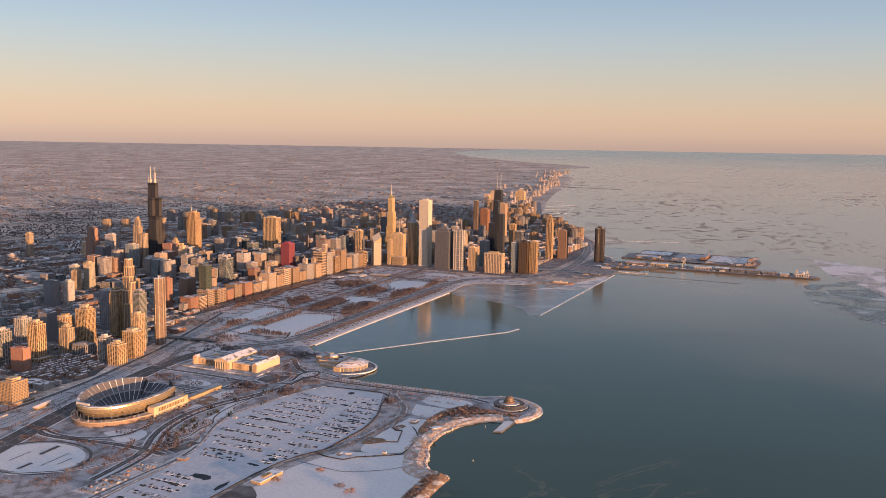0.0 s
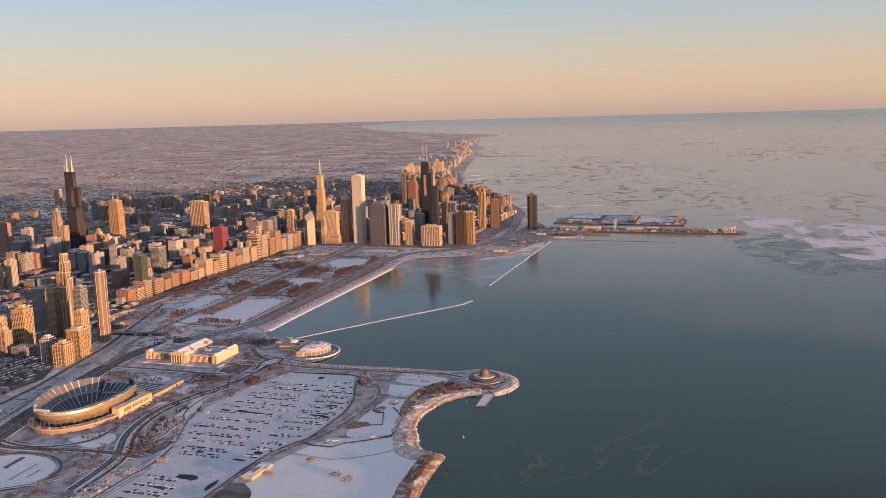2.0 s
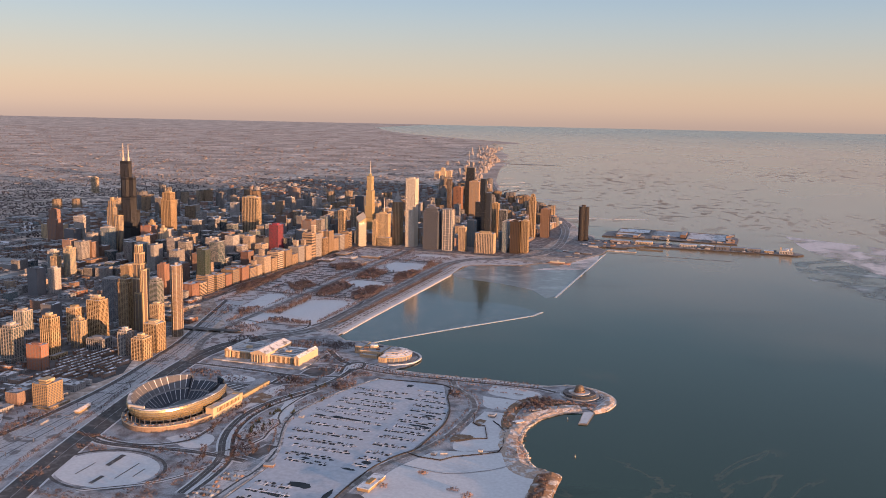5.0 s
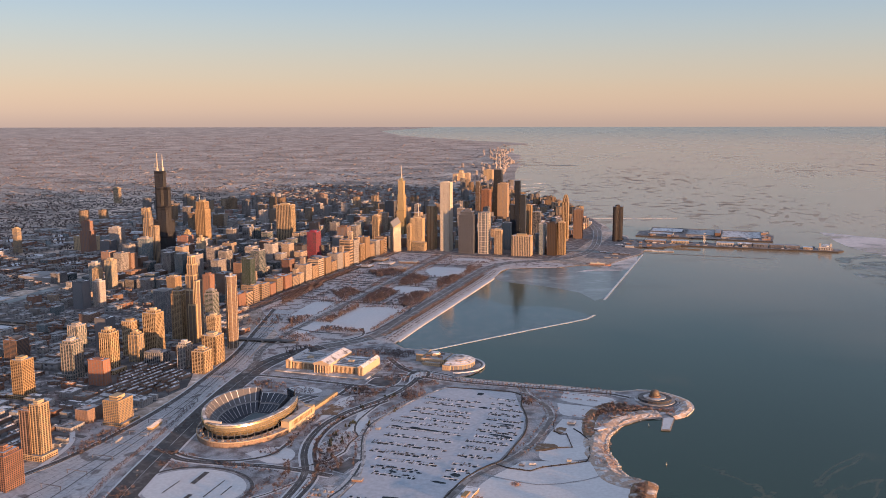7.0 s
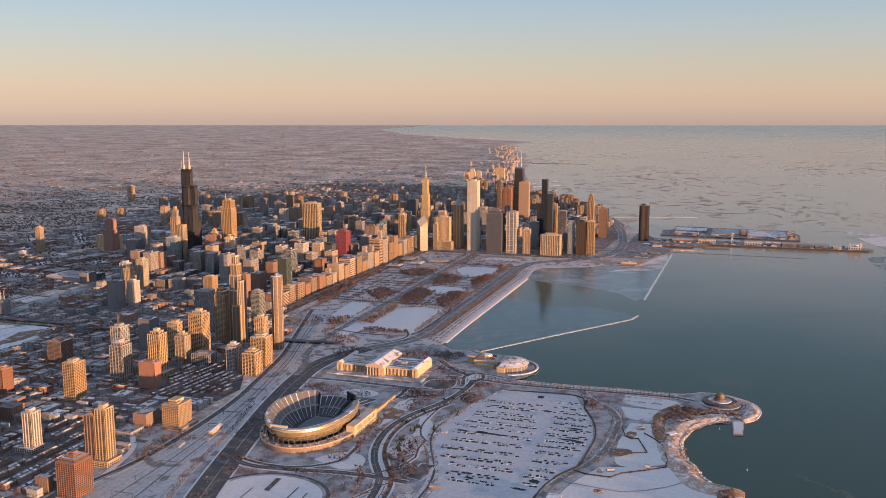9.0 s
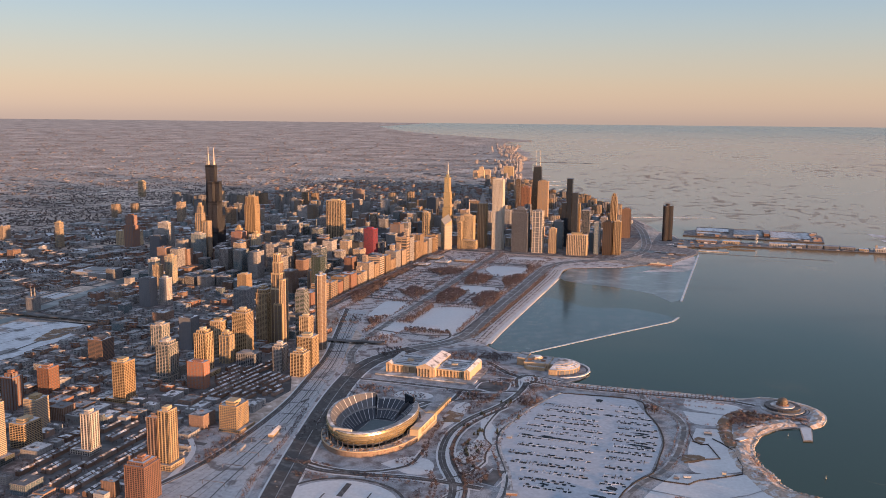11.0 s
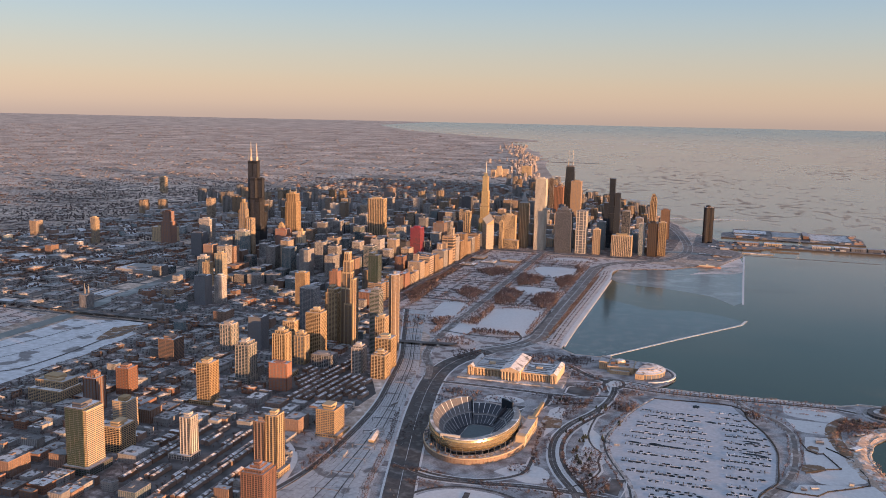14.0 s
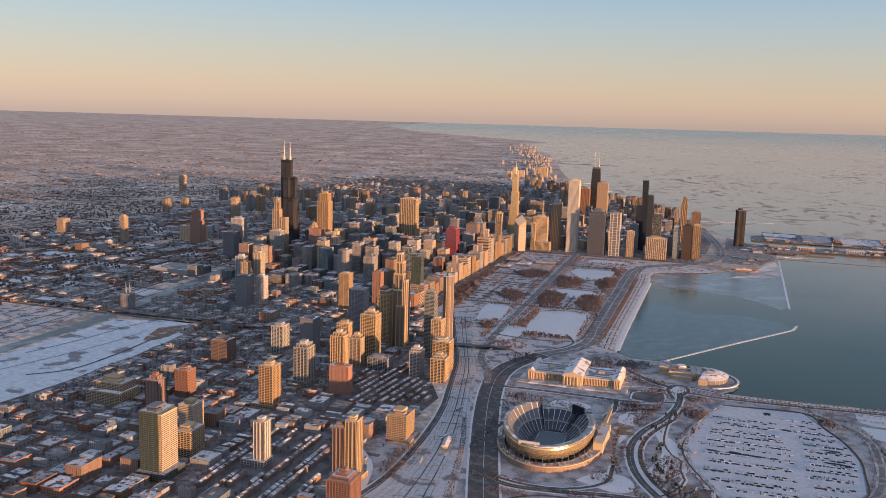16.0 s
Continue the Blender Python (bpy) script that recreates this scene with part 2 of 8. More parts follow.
def lake_surface():
    """Open teal water; thin grey ice with dark leads and pale drifts farther out, peach sky glow in its colour."""
    m = bpy.data.materials.new("lake")
    m.use_nodes = True
    nt = m.node_tree
    b = nt.nodes["Principled BSDF"]
    geo = nt.nodes.new("ShaderNodeNewGeometry")

    def noisy(scale, detail, stretch=(1, 1, 1), distort=0.0):
        mapping = nt.nodes.new("ShaderNodeMapping")
        mapping.inputs["Scale"].default_value = stretch
        nt.links.new(geo.outputs["Position"], mapping.inputs["Vector"])
        n = nt.nodes.new("ShaderNodeTexNoise")
        n.inputs["Scale"].default_value, n.inputs["Detail"].default_value, n.inputs["Distortion"].default_value = scale, detail, distort
        nt.links.new(mapping.outputs[0], n.inputs["Vector"])
        return n.outputs["Fac"]

    def ranged(sock, a, c, lo=0.0, hi=1.0):
        n = nt.nodes.new("ShaderNodeMapRange")
        for key, val in (("From Min", a), ("From Max", c), ("To Min", lo), ("To Max", hi)):
            n.inputs[key].default_value = val
        nt.links.new(sock, n.inputs["Value"])
        return n.outputs[0]

    def maths(op, a, c):
        n = nt.nodes.new("ShaderNodeMath")
        n.operation = op
        for sock, val in zip(n.inputs, (a, c)):
            if isinstance(val, (int, float)):
                sock.default_value = val
            else:
                nt.links.new(val, sock)
        return n.outputs[0]

    def mixed(fac, a, c):
        n = nt.nodes.new("ShaderNodeMixRGB")
        nt.links.new(fac, n.inputs[0])
        for sock, val in ((n.inputs[1], a), (n.inputs[2], c)):
            if isinstance(val, tuple):
                sock.default_value = (*val, 1)
            else:
                nt.links.new(val, sock)
        return n.outputs[0]

    split = nt.nodes.new("ShaderNodeSeparateXYZ")
    nt.links.new(geo.outputs["Position"], split.inputs[0])
    # the ice field begins beyond the outer harbour
    far = ranged(maths("ADD", split.outputs["Y"], maths("MULTIPLY", noisy(0.012, 3), 160)), 170, 520)
    leads = maths("MULTIPLY", ranged(noisy(0.062, 6, (0.75, 0.42, 1), 2.2), 0.555, 0.65), ranged(noisy(0.005, 3, (1, 0.4, 1)), 0.40, 0.56))
    leads = maths("MULTIPLY", leads, maths("MULTIPLY", ranged(split.outputs["Y"], 320, 540, 0.0, 1.0), ranged(split.outputs["Y"], 850, 1500, 1.0, 0.3)))
    # darker wind lanes on the nearer water
    murk = maths("MULTIPLY", ranged(noisy(0.016, 6, (0.55, 1.3, 1), 1.8), 0.55, 0.66), ranged(noisy(0.004, 2), 0.40, 0.60))
    thin = ranged(noisy(0.006, 4, (1, 0.25, 1), 0.5), 0.30, 0.70, 0.78, 1.0)
    ice = maths("MULTIPLY", far, thin)
    vein = maths("ABSOLUTE", maths("SUBTRACT", noisy(0.02, 7, (1, 1, 1), 1.0), 0.5), 0)
    film = maths("MULTIPLY", maths("MULTIPLY", ranged(vein, 0.010, 0.002), ranged(noisy(0.013, 4), 0.52, 0.60)), 0.05)
    ice = maths("MAXIMUM", maths("MULTIPLY", ice, 0.56), film)
    water = mixed(ranged(noisy(0.008, 3), 0.3, 0.7), (0.014, 0.039, 0.025), (0.024, 0.051, 0.033))
    water = mixed(maths("MULTIPLY", murk, 0.75), water, (0.006, 0.014, 0.012))
    # peach sky glow painted into the ice farther out, then a dim haze band
    tinted_crust = mixed(ranged(split.outputs["Y"], 480, 1100), (0.80, 0.49, 0.28), (1.0, 0.52, 0.26))
    tinted_crust = mixed(ranged(split.outputs["Y"], 1900, 3600), tinted_crust, (0.34, 0.27, 0.23))
    nt.links.new(mixed(maths("MULTIPLY", leads, 0.6), mixed(ice, water, tinted_crust), (0.085, 0.09, 0.095)), b.inputs["Base Color"])
    nt.links.new(ranged(maths("MAXIMUM", leads, murk), 0, 1, 0.44, 0.24), b.inputs["Specular IOR Level"])
    nt.links.new(maths("ADD", ranged(ice, 0, 0.6, 0.12, 0.22), maths("MULTIPLY", leads, 0.4)), b.inputs["Roughness"])
    b.inputs["IOR"].default_value = 1.31
    bump = nt.nodes.new("ShaderNodeBump")
    bump.inputs["Strength"].default_value, bump.inputs["Distance"].default_value = 0.05, 0.05
    nt.links.new(noisy(1.2, 3), bump.inputs["Height"])
    nt.links.new(bump.outputs[0], b.inputs["Normal"])
    return m


LAKE = lake_surface()


def floe_ice():
    """Broken pale ice with holes down to dark grey."""
    m = mat("floe_ice", (0.74, 0.65, 0.62), 0.6, spec=0.2, vary=0.0, grain=0.3, grain_scale=0.3, stain=(0.30, 0.285, 0.27), stain_scale=0.06, stain_at=0.60, fine=8)
    return m


def ragged(m, scale, lo, hi):
    """Broken into pieces: the sheet is open between them."""
    nt = m.node_tree
    geo = nt.nodes.new("ShaderNodeNewGeometry")
    n = nt.nodes.new("ShaderNodeTexNoise")
    n.inputs["Scale"].default_value, n.inputs["Detail"].default_value, n.inputs["Distortion"].default_value = scale, 9, 0.8
    nt.links.new(geo.outputs["Position"], n.inputs["Vector"])
    r = nt.nodes.new("ShaderNodeMapRange")
    r.inputs["From Min"].default_value, r.inputs["From Max"].default_value = lo, hi
    nt.links.new(n.outputs["Fac"], r.inputs["Value"])
    nt.links.new(r.outputs[0], nt.nodes["Principled BSDF"].inputs["Alpha"])
    return m


FLOE = ragged(floe_ice(), 0.045, 0.36, 0.52)
HARBOUR_ICE = mat("harbour_ice", (0.17, 0.195, 0.20), 0.25, vary=0.0, grain=0.25, grain_scale=0.35, stain=(0.26, 0.29, 0.30), stain_scale=0.10, stain_at=0.58)
YARD_SNOW = mat("yard_snow", (0.60, 0.62, 0.665), 0.8, vary=0.0, grain=0.3, grain_scale=0.6, stain=(0.22, 0.215, 0.225), stain_scale=0.11, stain_at=0.595, edge=0.025, fine=10)
RIVER_ICE = mat("river_ice", (0.10, 0.115, 0.12), 0.4, vary=0.0, grain=0.3, grain_scale=0.5, stain=(0.26, 0.27, 0.28), stain_scale=0.12, stain_at=0.57)
LAGOON = mat("snowed_ice", (0.45, 0.465, 0.515), 0.7, vary=0.0, grain=0.22, grain_scale=1.1, stain=(0.30, 0.37, 0.45), stain_scale=0.11, stain_at=0.60, fine=7)
FILM = mat("ice_film", (0.040, 0.068, 0.068), 0.13, vary=0.0, grain=0.25, grain_scale=0.3, stain=(0.10, 0.12, 0.118), stain_scale=0.28, stain_at=0.54, edge=0.04, fine=10)
OPENING = mat("open_water", (0.025, 0.034, 0.042), 0.7, spec=0.1, vary=0.2, per="island")
SHRUB = mat("dry_shrubs", (0.27, 0.175, 0.145), 0.95, vary=0.2)
SLATE = mat("slate_panels", (0.105, 0.115, 0.14), 0.6, vary=0.0, grain=0.15, grain_scale=2.0)
BED = mat("planting_beds", (0.13, 0.095, 0.085), 0.95, vary=0.25, grain=0.5, grain_scale=2.5)
PROMENADE = mat("promenade_paving", (0.60, 0.535, 0.515), 0.85, vary=0.0, grain=0.35, grain_scale=2.2, stain=(0.40, 0.33, 0.31), stain_scale=0.5, stain_at=0.56, edge=0.04, fine=8)
PLAZA = mat("trodden_snow", (0.58, 0.54, 0.54), 0.85, vary=0.0, grain=0.35, grain_scale=2.2, stain=(0.25, 0.215, 0.21), stain_scale=0.5, stain_at=0.56, edge=0.03, fine=8)

# ---------------------------------------------------------------- mesh code


class Solid:
    """Collects boxes and prisms into one mesh."""

    def __init__(self):
        self.v, self.f, self.m = [], [], []

    def quad(self, pts, mi=0):
        n = len(self.v)
        self.v += pts
        self.f.append(tuple(range(n, n + len(pts))))
        self.m.append(mi)

    def box(self, x0, y0, z0, x1, y1, z1, mi=0, top=None, bottom=False):
        n = len(self.v)
        self.v += [(x0, y0, z0), (x1, y0, z0), (x1, y1, z0), (x0, y1, z0), (x0, y0, z1), (x1, y0, z1), (x1, y1, z1), (x0, y1, z1)]
        faces = [(0, 1, 5, 4), (1, 2, 6, 5), (2, 3, 7, 6), (3, 0, 4, 7), (4, 5, 6, 7)]
        if bottom:
            faces.append((3, 2, 1, 0))
        self.f += [tuple(n + i for i in q) for q in faces]
        self.m += [mi] * 4 + [mi if top is None else top] + [mi] * (len(faces) - 5)

    def ring(self, x0, y0, x1, y1, z0, z1, t, mi=0):
        """A band round a box, proud of it by t, open inside."""
        n = len(self.v)
        for a, z in ((t, z0), (t, z1), (-0.02, z0), (-0.02, z1)):
            self.v += [(x0 - a, y0 - a, z), (x1 + a, y0 - a, z), (x1 + a, y1 + a, z), (x0 - a, y1 + a, z)]
        for i in range(4):
            j = (i + 1) % 4
            self.f += [(n + i, n + j, n + 4 + j, n + 4 + i), (n + 4 + i, n + 4 + j, n + 12 + j, n + 12 + i), (n + 8 + i, n + 8 + j, n + j, n + i)]
            self.m += [mi] * 3

    def prism(self, poly, z0, z1, mi=0, top=None):
        n, k = len(self.v), len(poly)
        self.v += [(x, y, z0) for x, y in poly] + [(x, y, z1) for x, y in poly]
        for i in range(k):
            j = (i + 1) % k
            self.f.append((n + i, n + j, n + k + j, n + k + i))
            self.m.append(mi)
        self.f.append(tuple(range(n + k, n + 2 * k)))
        self.m.append(mi if top is None else top)

    def mesh(self, name, *mats):
        me = bpy.data.meshes.new(name)
        me.from_pydata(self.v, [], self.f)
        for m in mats:
            me.materials.append(m)
        if len(mats) > 1:
            me.polygons.foreach_set("material_index", self.m)
        me.update()
        return me


def part(name, solid, material, parent, label="", kind=""):
    mats = material if isinstance(material, tuple) else (material,)
    ob = new(name, solid.mesh(name, *mats))
    ob.parent = parent
    return tagged(ob, label, kind=kind)


def thing(name, solid, material, label, category, group="", kind="", at=(0, 0, 0), turn=0):
    mats = material if isinstance(material, tuple) else (material,)
    ob = new(name, solid.mesh(name, *mats) if solid else None)
    ob.matrix_world = pose(*at, rz=turn)
    return tagged(ob, label, category, group, kind)


def hull_poly(cx, cy, rx, ry, n, a0=0.0):
    return [(cx + rx * math.cos(a0 + 2 * math.pi * i / n), cy + ry * math.sin(a0 + 2 * math.pi * i / n)) for i in range(n)]


def smooth_line(pts, step=2.0):
    """A rounded polyline through the given points."""
    out = []
    p = [Vector(q) for q in pts]
    p = [p[0] * 2 - p[1]] + p + [p[-1] * 2 - p[-2]]
    for i in range(1, len(p) - 2):
        n = max(1, int((p[i + 1] - p[i]).length / step))
        for k in range(n):
            t = k / n
            a, b, c, d = p[i - 1], p[i], p[i + 1], p[i + 2]
            out.append(0.5 * ((2 * b) + (c - a) * t + (2 * a - 5 * b + 4 * c - d) * t * t + (3 * b - a - 3 * c + d) * t ** 3))
    out.append(p[-2])
    return out


def ribbon(solid, pts, width, z, mi=0, step=2.0, thick=0.0, flank=None):
    line = smooth_line(pts, step)
    left, right = [], []
    for i, q in enumerate(line):
        d = (line[min(i + 1, len(line) - 1)] - line[max(i - 1, 0)]).normalized()
        s = Vector((-d.y, d.x)) * width / 2
        left.append(q + s)
        right.append(q - s)
    for i in range(len(line) - 1):
        a, b, c, d = right[i], right[i + 1], left[i + 1], left[i]
        solid.quad([(a.x, a.y, z), (b.x, b.y, z), (c.x, c.y, z), (d.x, d.y, z)], mi)
        if thick:
            for u, w in ((right[i], right[i + 1]), (left[i + 1], left[i])):
                solid.quad([(u.x, u.y, z - thick), (w.x, w.y, z - thick), (w.x, w.y, z), (u.x, u.y, z)], mi if flank is None else flank)


# ---------------------------------------------------------------- ground and water
COAST = [(112, -420), (104, -120), (95, -40), (92, -22), (91.5, -5.6), (88, -4.6), (85.2, -3.5), (82.5, 3), (79.8, 9), (79.1, 17), (80.8, 25),
         (84.8, 31), (89.3, 33.2), (89.6, 25), (91.6, 25.4), (92, 34), (94.3, 37), (95.6, 43), (93.7, 48.6), (88, 53), (81.4, 53.4), (77, 50.5),
         (62, 50), (48, 48.8), (33, 48.8), (35.9, 52), (37.2, 56), (37, 62), (34.5, 67), (30, 70.5), (17, 73), (8.3, 72.8), (3.5, 77.5),
         (3.0, 100), (3.0, 150), (3.0, 172), (2.9, 196), (1.8, 212), (3.5, 220), (14, 226), (25.8, 231), (33, 240), (44, 243), (50, 262), (57, 284),
         (57, 296), (48, 310), (46, 330), (42, 348), (32, 362), (22, 395), (10, 428), (-12, 470), (-34, 515), (-52, 535), (-70, 560), (-84, 606),
         (-105, 675), (-128, 750), (-165, 900), (-190, 1016), (-196, 1075), (-216, 1095), (-214, 1130), (-236, 1170), (-232, 1215), (-250, 1262), (-262, 1330), (-286, 1380), (-300, 1430), (-338, 1500), (-345, 1575), (-372, 1640), (-410, 1720), (-425, 1800), (-400, 1860),
         (-384, 1905), (-402, 1960), (-440, 2005), (-520, 2072), (-625, 2176), (-800, 2370), (-1000, 2640),
         (-1400, 3400), (-1700, 5600)]
land = Solid()
land.prism(COAST + [(-6500, 5600), (-6500, -420)], -0.6, 0.0, 1, 0)
thing("ground", land, (HAZE_GROUND, ASPHALT), "snowy city ground with dark streets and yards, paled by painted haze", "ground", kind="structure")
lake = Solid()
lake.quad([(-2500, -1500, -0.25), (6500, -1500, -0.25), (6500, 5600, -0.25), (-2500, 5600, -0.25)])
# near city outline, laid over in the darker tones that stand for shade
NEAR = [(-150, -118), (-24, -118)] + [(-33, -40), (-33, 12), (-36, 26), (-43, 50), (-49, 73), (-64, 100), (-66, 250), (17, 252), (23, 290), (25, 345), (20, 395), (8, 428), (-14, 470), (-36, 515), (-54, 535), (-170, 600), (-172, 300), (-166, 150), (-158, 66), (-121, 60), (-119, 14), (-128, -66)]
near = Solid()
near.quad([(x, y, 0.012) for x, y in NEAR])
thing("pavement", near, SHADED_BLOCKS, "city blocks between the streets with shade painted into the ground", "ground", kind="structure")
thing("water", lake, LAKE, "cold teal lake with far grey ice tinted by painted sky glow", "lake", kind="structure")
# ---------------------------------------------------------------- towers
FLOOR = 0.38


def facade(core, bands, piers, w, d, z0, z1, style, bay, cx=0.0, cy=0.0, floor=FLOOR):
    """One storeyed block: glazed core, floor bands round it, upright piers."""
    x0, x1, y0, y1 = cx - w / 2, cx + w / 2, cy - d / 2, cy + d / 2
    core.box(x0, y0, z0, x1, y1, z1)
    n = max(1, int(round((z1 - z0) / floor)))
    step = (z1 - z0) / n
    deep = {"bands": 0.055, "grid": 0.04, "piers": 0.035, "stone": 0.05, "glass": 0.012, "flat": 0.014}[style]
    part_of = {"bands": 0.42, "grid": 0.28, "piers": 0.20, "stone": 0.52, "glass": 0.14, "flat": 0.6}[style]
    for i in range(n):
        z = z0 + i * step
        bands.ring(x0, y0, x1, y1, z, z + step * part_of, deep)
    bands.ring(x0, y0, x1, y1, z1 - 0.12, z1 + 0.10, 0.07)
    if style == "bands":
        bay, thick, proud = bay * 3, 0.10, 0.04
    elif style == "grid":
        bay, thick, proud = bay * 0.75, 0.115, 0.06
    elif style == "piers":
        thick, proud = 0.22, 0.09
    elif style == "flat":
        thick, proud = bay * 0.55, 0.016
    elif style == "stone":
        thick, proud = bay * 0.5, 0.06
    else:
        thick, proud = 0.045, 0.02
    for length, along_x in ((w, True), (d, False)):
        k = max(2, int(round(length / bay)))
        for i in range(k + 1):
            c = -length / 2 + length * i / k
            a, b = max(-length / 2 - proud, c - thick / 2), min(length / 2 + proud, c + thick / 2)
            if along_x:
                piers.box(cx + a, y0 - proud, z0, cx + b, y0 + 0.01, z1)
                piers.box(cx + a, y1 - 0.01, z0, cx + b, y1 + proud, z1)
            else:
                piers.box(x0 - proud, cy + a, z0, x0 + 0.01, cy + b, z1)
                piers.box(x1 - 0.01, cy + a, z0, x1 + proud, cy + b, z1)


def tower(x, y, w, d, h, style="grid", wall=None, glass=None, bay=0.9, label="", steps=(), top=0.7, spires=(), turn=0, group="city towers", name="tower",
          podium=None, floor=FLOOR, base=0.0):
    """A high building: facade block with setbacks, roof with snow, penthouse and masts.
    steps: (height where it starts, width and depth factors, offsets) for each block above the first."""
    wall, glass = wall or CONCRETE, glass or GLASS
    ob = thing(name, None, None, label, "tower" if h > 6 else "building", group, at=(x, y, base), turn=turn)
    core, bands, piers = Solid(), Solid(), Solid()

    def roof_part(cx, cy, bw, bd, z):
        r = Solid()
        r.box(cx - bw / 2, cy - bd / 2, z, cx + bw / 2, cy + bd / 2, z + 0.03)
        part("roof", r, ROOF_SNOW, ob, "snow-covered flat roof")

    def roof_unit(name, *b):
        r = Solid()
        r.box(*b)
        part(name, r, wall, ob)

    blocks = [(0.0, 1.0, 1.0, 0.0, 0.0)] + [(s[0] * h, *s[1:]) for s in steps]
    for i, (z0, fw, fd, ox, oy) in enumerate(blocks):
        z1 = blocks[i + 1][0] if i + 1 < len(blocks) else h
        bw, bd = w * fw, d * fd
        facade(core, bands, piers, bw, bd, z0, z1, style, bay, ox * w, oy * d, floor)
        cx, cy = ox * w, oy * d
        roof_part(cx, cy, bw, bd, z1)
        roof_z, last = z1, (cx, cy, bw, bd)
    if podium:
        pw, pd, ph, ox, oy = podium
        facade(core, bands, piers, pw, pd, 0, ph, "grid", 0.8, ox, oy, 0.45)
        roof_part(ox, oy, pw, pd, ph)
    cx, cy, bw, bd = last
    if top:
        roof_unit("penthouse", cx - bw * 0.30, cy - bd * 0.28, roof_z, cx + bw * 0.22, cy + bd * 0.30, roof_z + top)
        roof_unit("plant_room", cx - bw * 0.16, cy - bd * 0.40, roof_z, cx + bw * 0.36, cy - bd * 0.06, roof_z + top * 0.6)
        for i in range(2):
            u, v = cx + bw * random.uniform(-0.4, 0.35), cy + bd * random.uniform(-0.4, 0.35)
            roof_unit("roof_unit", u, v, roof_z, u + 0.18, v + 0.25, roof_z + 0.2)
    part("glazing", core, glass, ob)
    part("floor_banding", bands, wall, ob, kind="stuff")
    part("pier_frame", piers, wall, ob, kind="stuff")
    for sx, sy, z0, z1, r in spires:
        s = Solid()
        for a, b, k in ((0, 0.45, 1.0), (0.45, 0.8, 0.6), (0.8, 1.0, 0.3)):
            s.prism(hull_poly(sx, sy, r * k, r * k, 6), z0 + (z1 - z0) * a, z0 + (z1 - z0) * b)
        part("mast", s, DARK if name == "power_house" else WHITE, ob, "tall pale antenna mast")
    return ob


N = "near-south towers"
# x, y, width, depth, height, look
tower(-66.0, -44.0, 3.9, 5.2, 12.9, "glass", DARK, GLASS_GREEN, label="tall glass apartment tower with dark frame", group=N, podium=(6, 6.5, 1.6, 0.6, 0))
tower(-63.7, -43.9, 0.55, 4.8, 12.5, "bands", CREAM, PANE, label="cream balcony front of the tall glass tower", group=N, top=0.0)
tower(-66.6, -33.0, 3.6, 5.0, 5.3, "grid", TAN, PANE, label="mid-rise tan apartment slab with snowy roof", group=N)
tower(-72.4, -23.6, 3.4, 3.8, 6.7, "bands", TAN, PANE, label="mid-rise tan apartment block with balconies", group=N)
tower(-101.0, -12.2, 9.0, 7.0, 4.6, "grid", TAN, PANE, label="broad stepped tan apartment building", group=N, steps=((0.62, 0.86, 0.7, 0.0, 0.1),), top=0.9)
tower(-86.8, -15.6, 3.3, 3.3, 8.6, "piers", BRICK, PANE, label="red-brick apartment tower with white piers", group=N, steps=((0.9, 0.6, 0.6, 0, 0),))
tower(-87.8, -3.0, 3.4, 3.6, 6.5, "stone", BRICK, PANE, label="red-brick mid-rise apartment block", group=N, top=0.6)
tower(-65.8, -2.2, 3.4, 3.9, 10.0, "grid", TAN, GLASS_BRONZE, label="golden tan apartment tower with balconies on a low podium", group=N, podium=(5.5, 4.6, 0.9, -0.9, 0))
tower(-95.2, 25.6, 4.6, 5.0, 6.0, "bands", BROWN, PANE, label="brown slab with deep balcony bands", group=N)
tower(-51.0, -32.0, 2.2, 2.8, 8.6, "piers", CONCRETE, PANE, bay=0.7, label="slender white concrete tower on a low podium", group=N, podium=(4.8, 3.6, 1.0, -1.0, -0.3))
tower(-33.6, -33.4, 2.2, 3.4, 10.6, "piers", BROWN, PANE, bay=0.75, label="tall dark-windowed tower with tan piers", group=N)
tower(-31.4, -33.0, 2.2, 3.0, 11.9, "piers", TAN, PANE, bay=0.75, label="tall cream tower joined to a darker one", group=N, podium=(5, 4.4, 1.2, -0.6, 0))
tower(-27.0, -47.0, 4.2, 4.6, 8.0, "grid", BRICK, PANE, bay=0.7, label="red-brick apartment tower with gabled corners", group=N, steps=((0.88, 0.8, 0.8, 0, 0), (0.95, 0.45, 0.5, 0, 0)), top=0.5)
tower(-30.8, -9.8, 4.2, 5.0, 5.8, "grid", TAN, PANE, bay=0.7, label="tan mid-rise apartment block beside the rail cut", group=N, podium=(5.2, 6.4, 0.6, 0.5, 0.3), top=0.8)
tower(-42.7, 33.4, 2.9, 3.2, 7.4, "piers", CONCRETE, PANE, label="grey apartment tower with pale crown", group=N, steps=((0.92, 0.8, 0.8, 0, 0),))
tower(-37.7, 40.0, 4.4, 4.4, 8.5, "piers", CREAM, GLASS_BRONZE, label="cream apartment tower with many upright piers", group=N)
tower(-35.7, 31.4, 3.7, 4.2, 6.7, "piers", CREAM, GLASS_BRONZE, label="cream mid-rise tower with upright piers", group=N, steps=((0.93, 0.7, 0.7, 0, 0),))
tower(-54.9, 12.8, 4.8, 2.8, 6.9, "stone", RED_BRICK, PANE, label="plain orange-brick slab apartment tower", group=N, top=0.3)
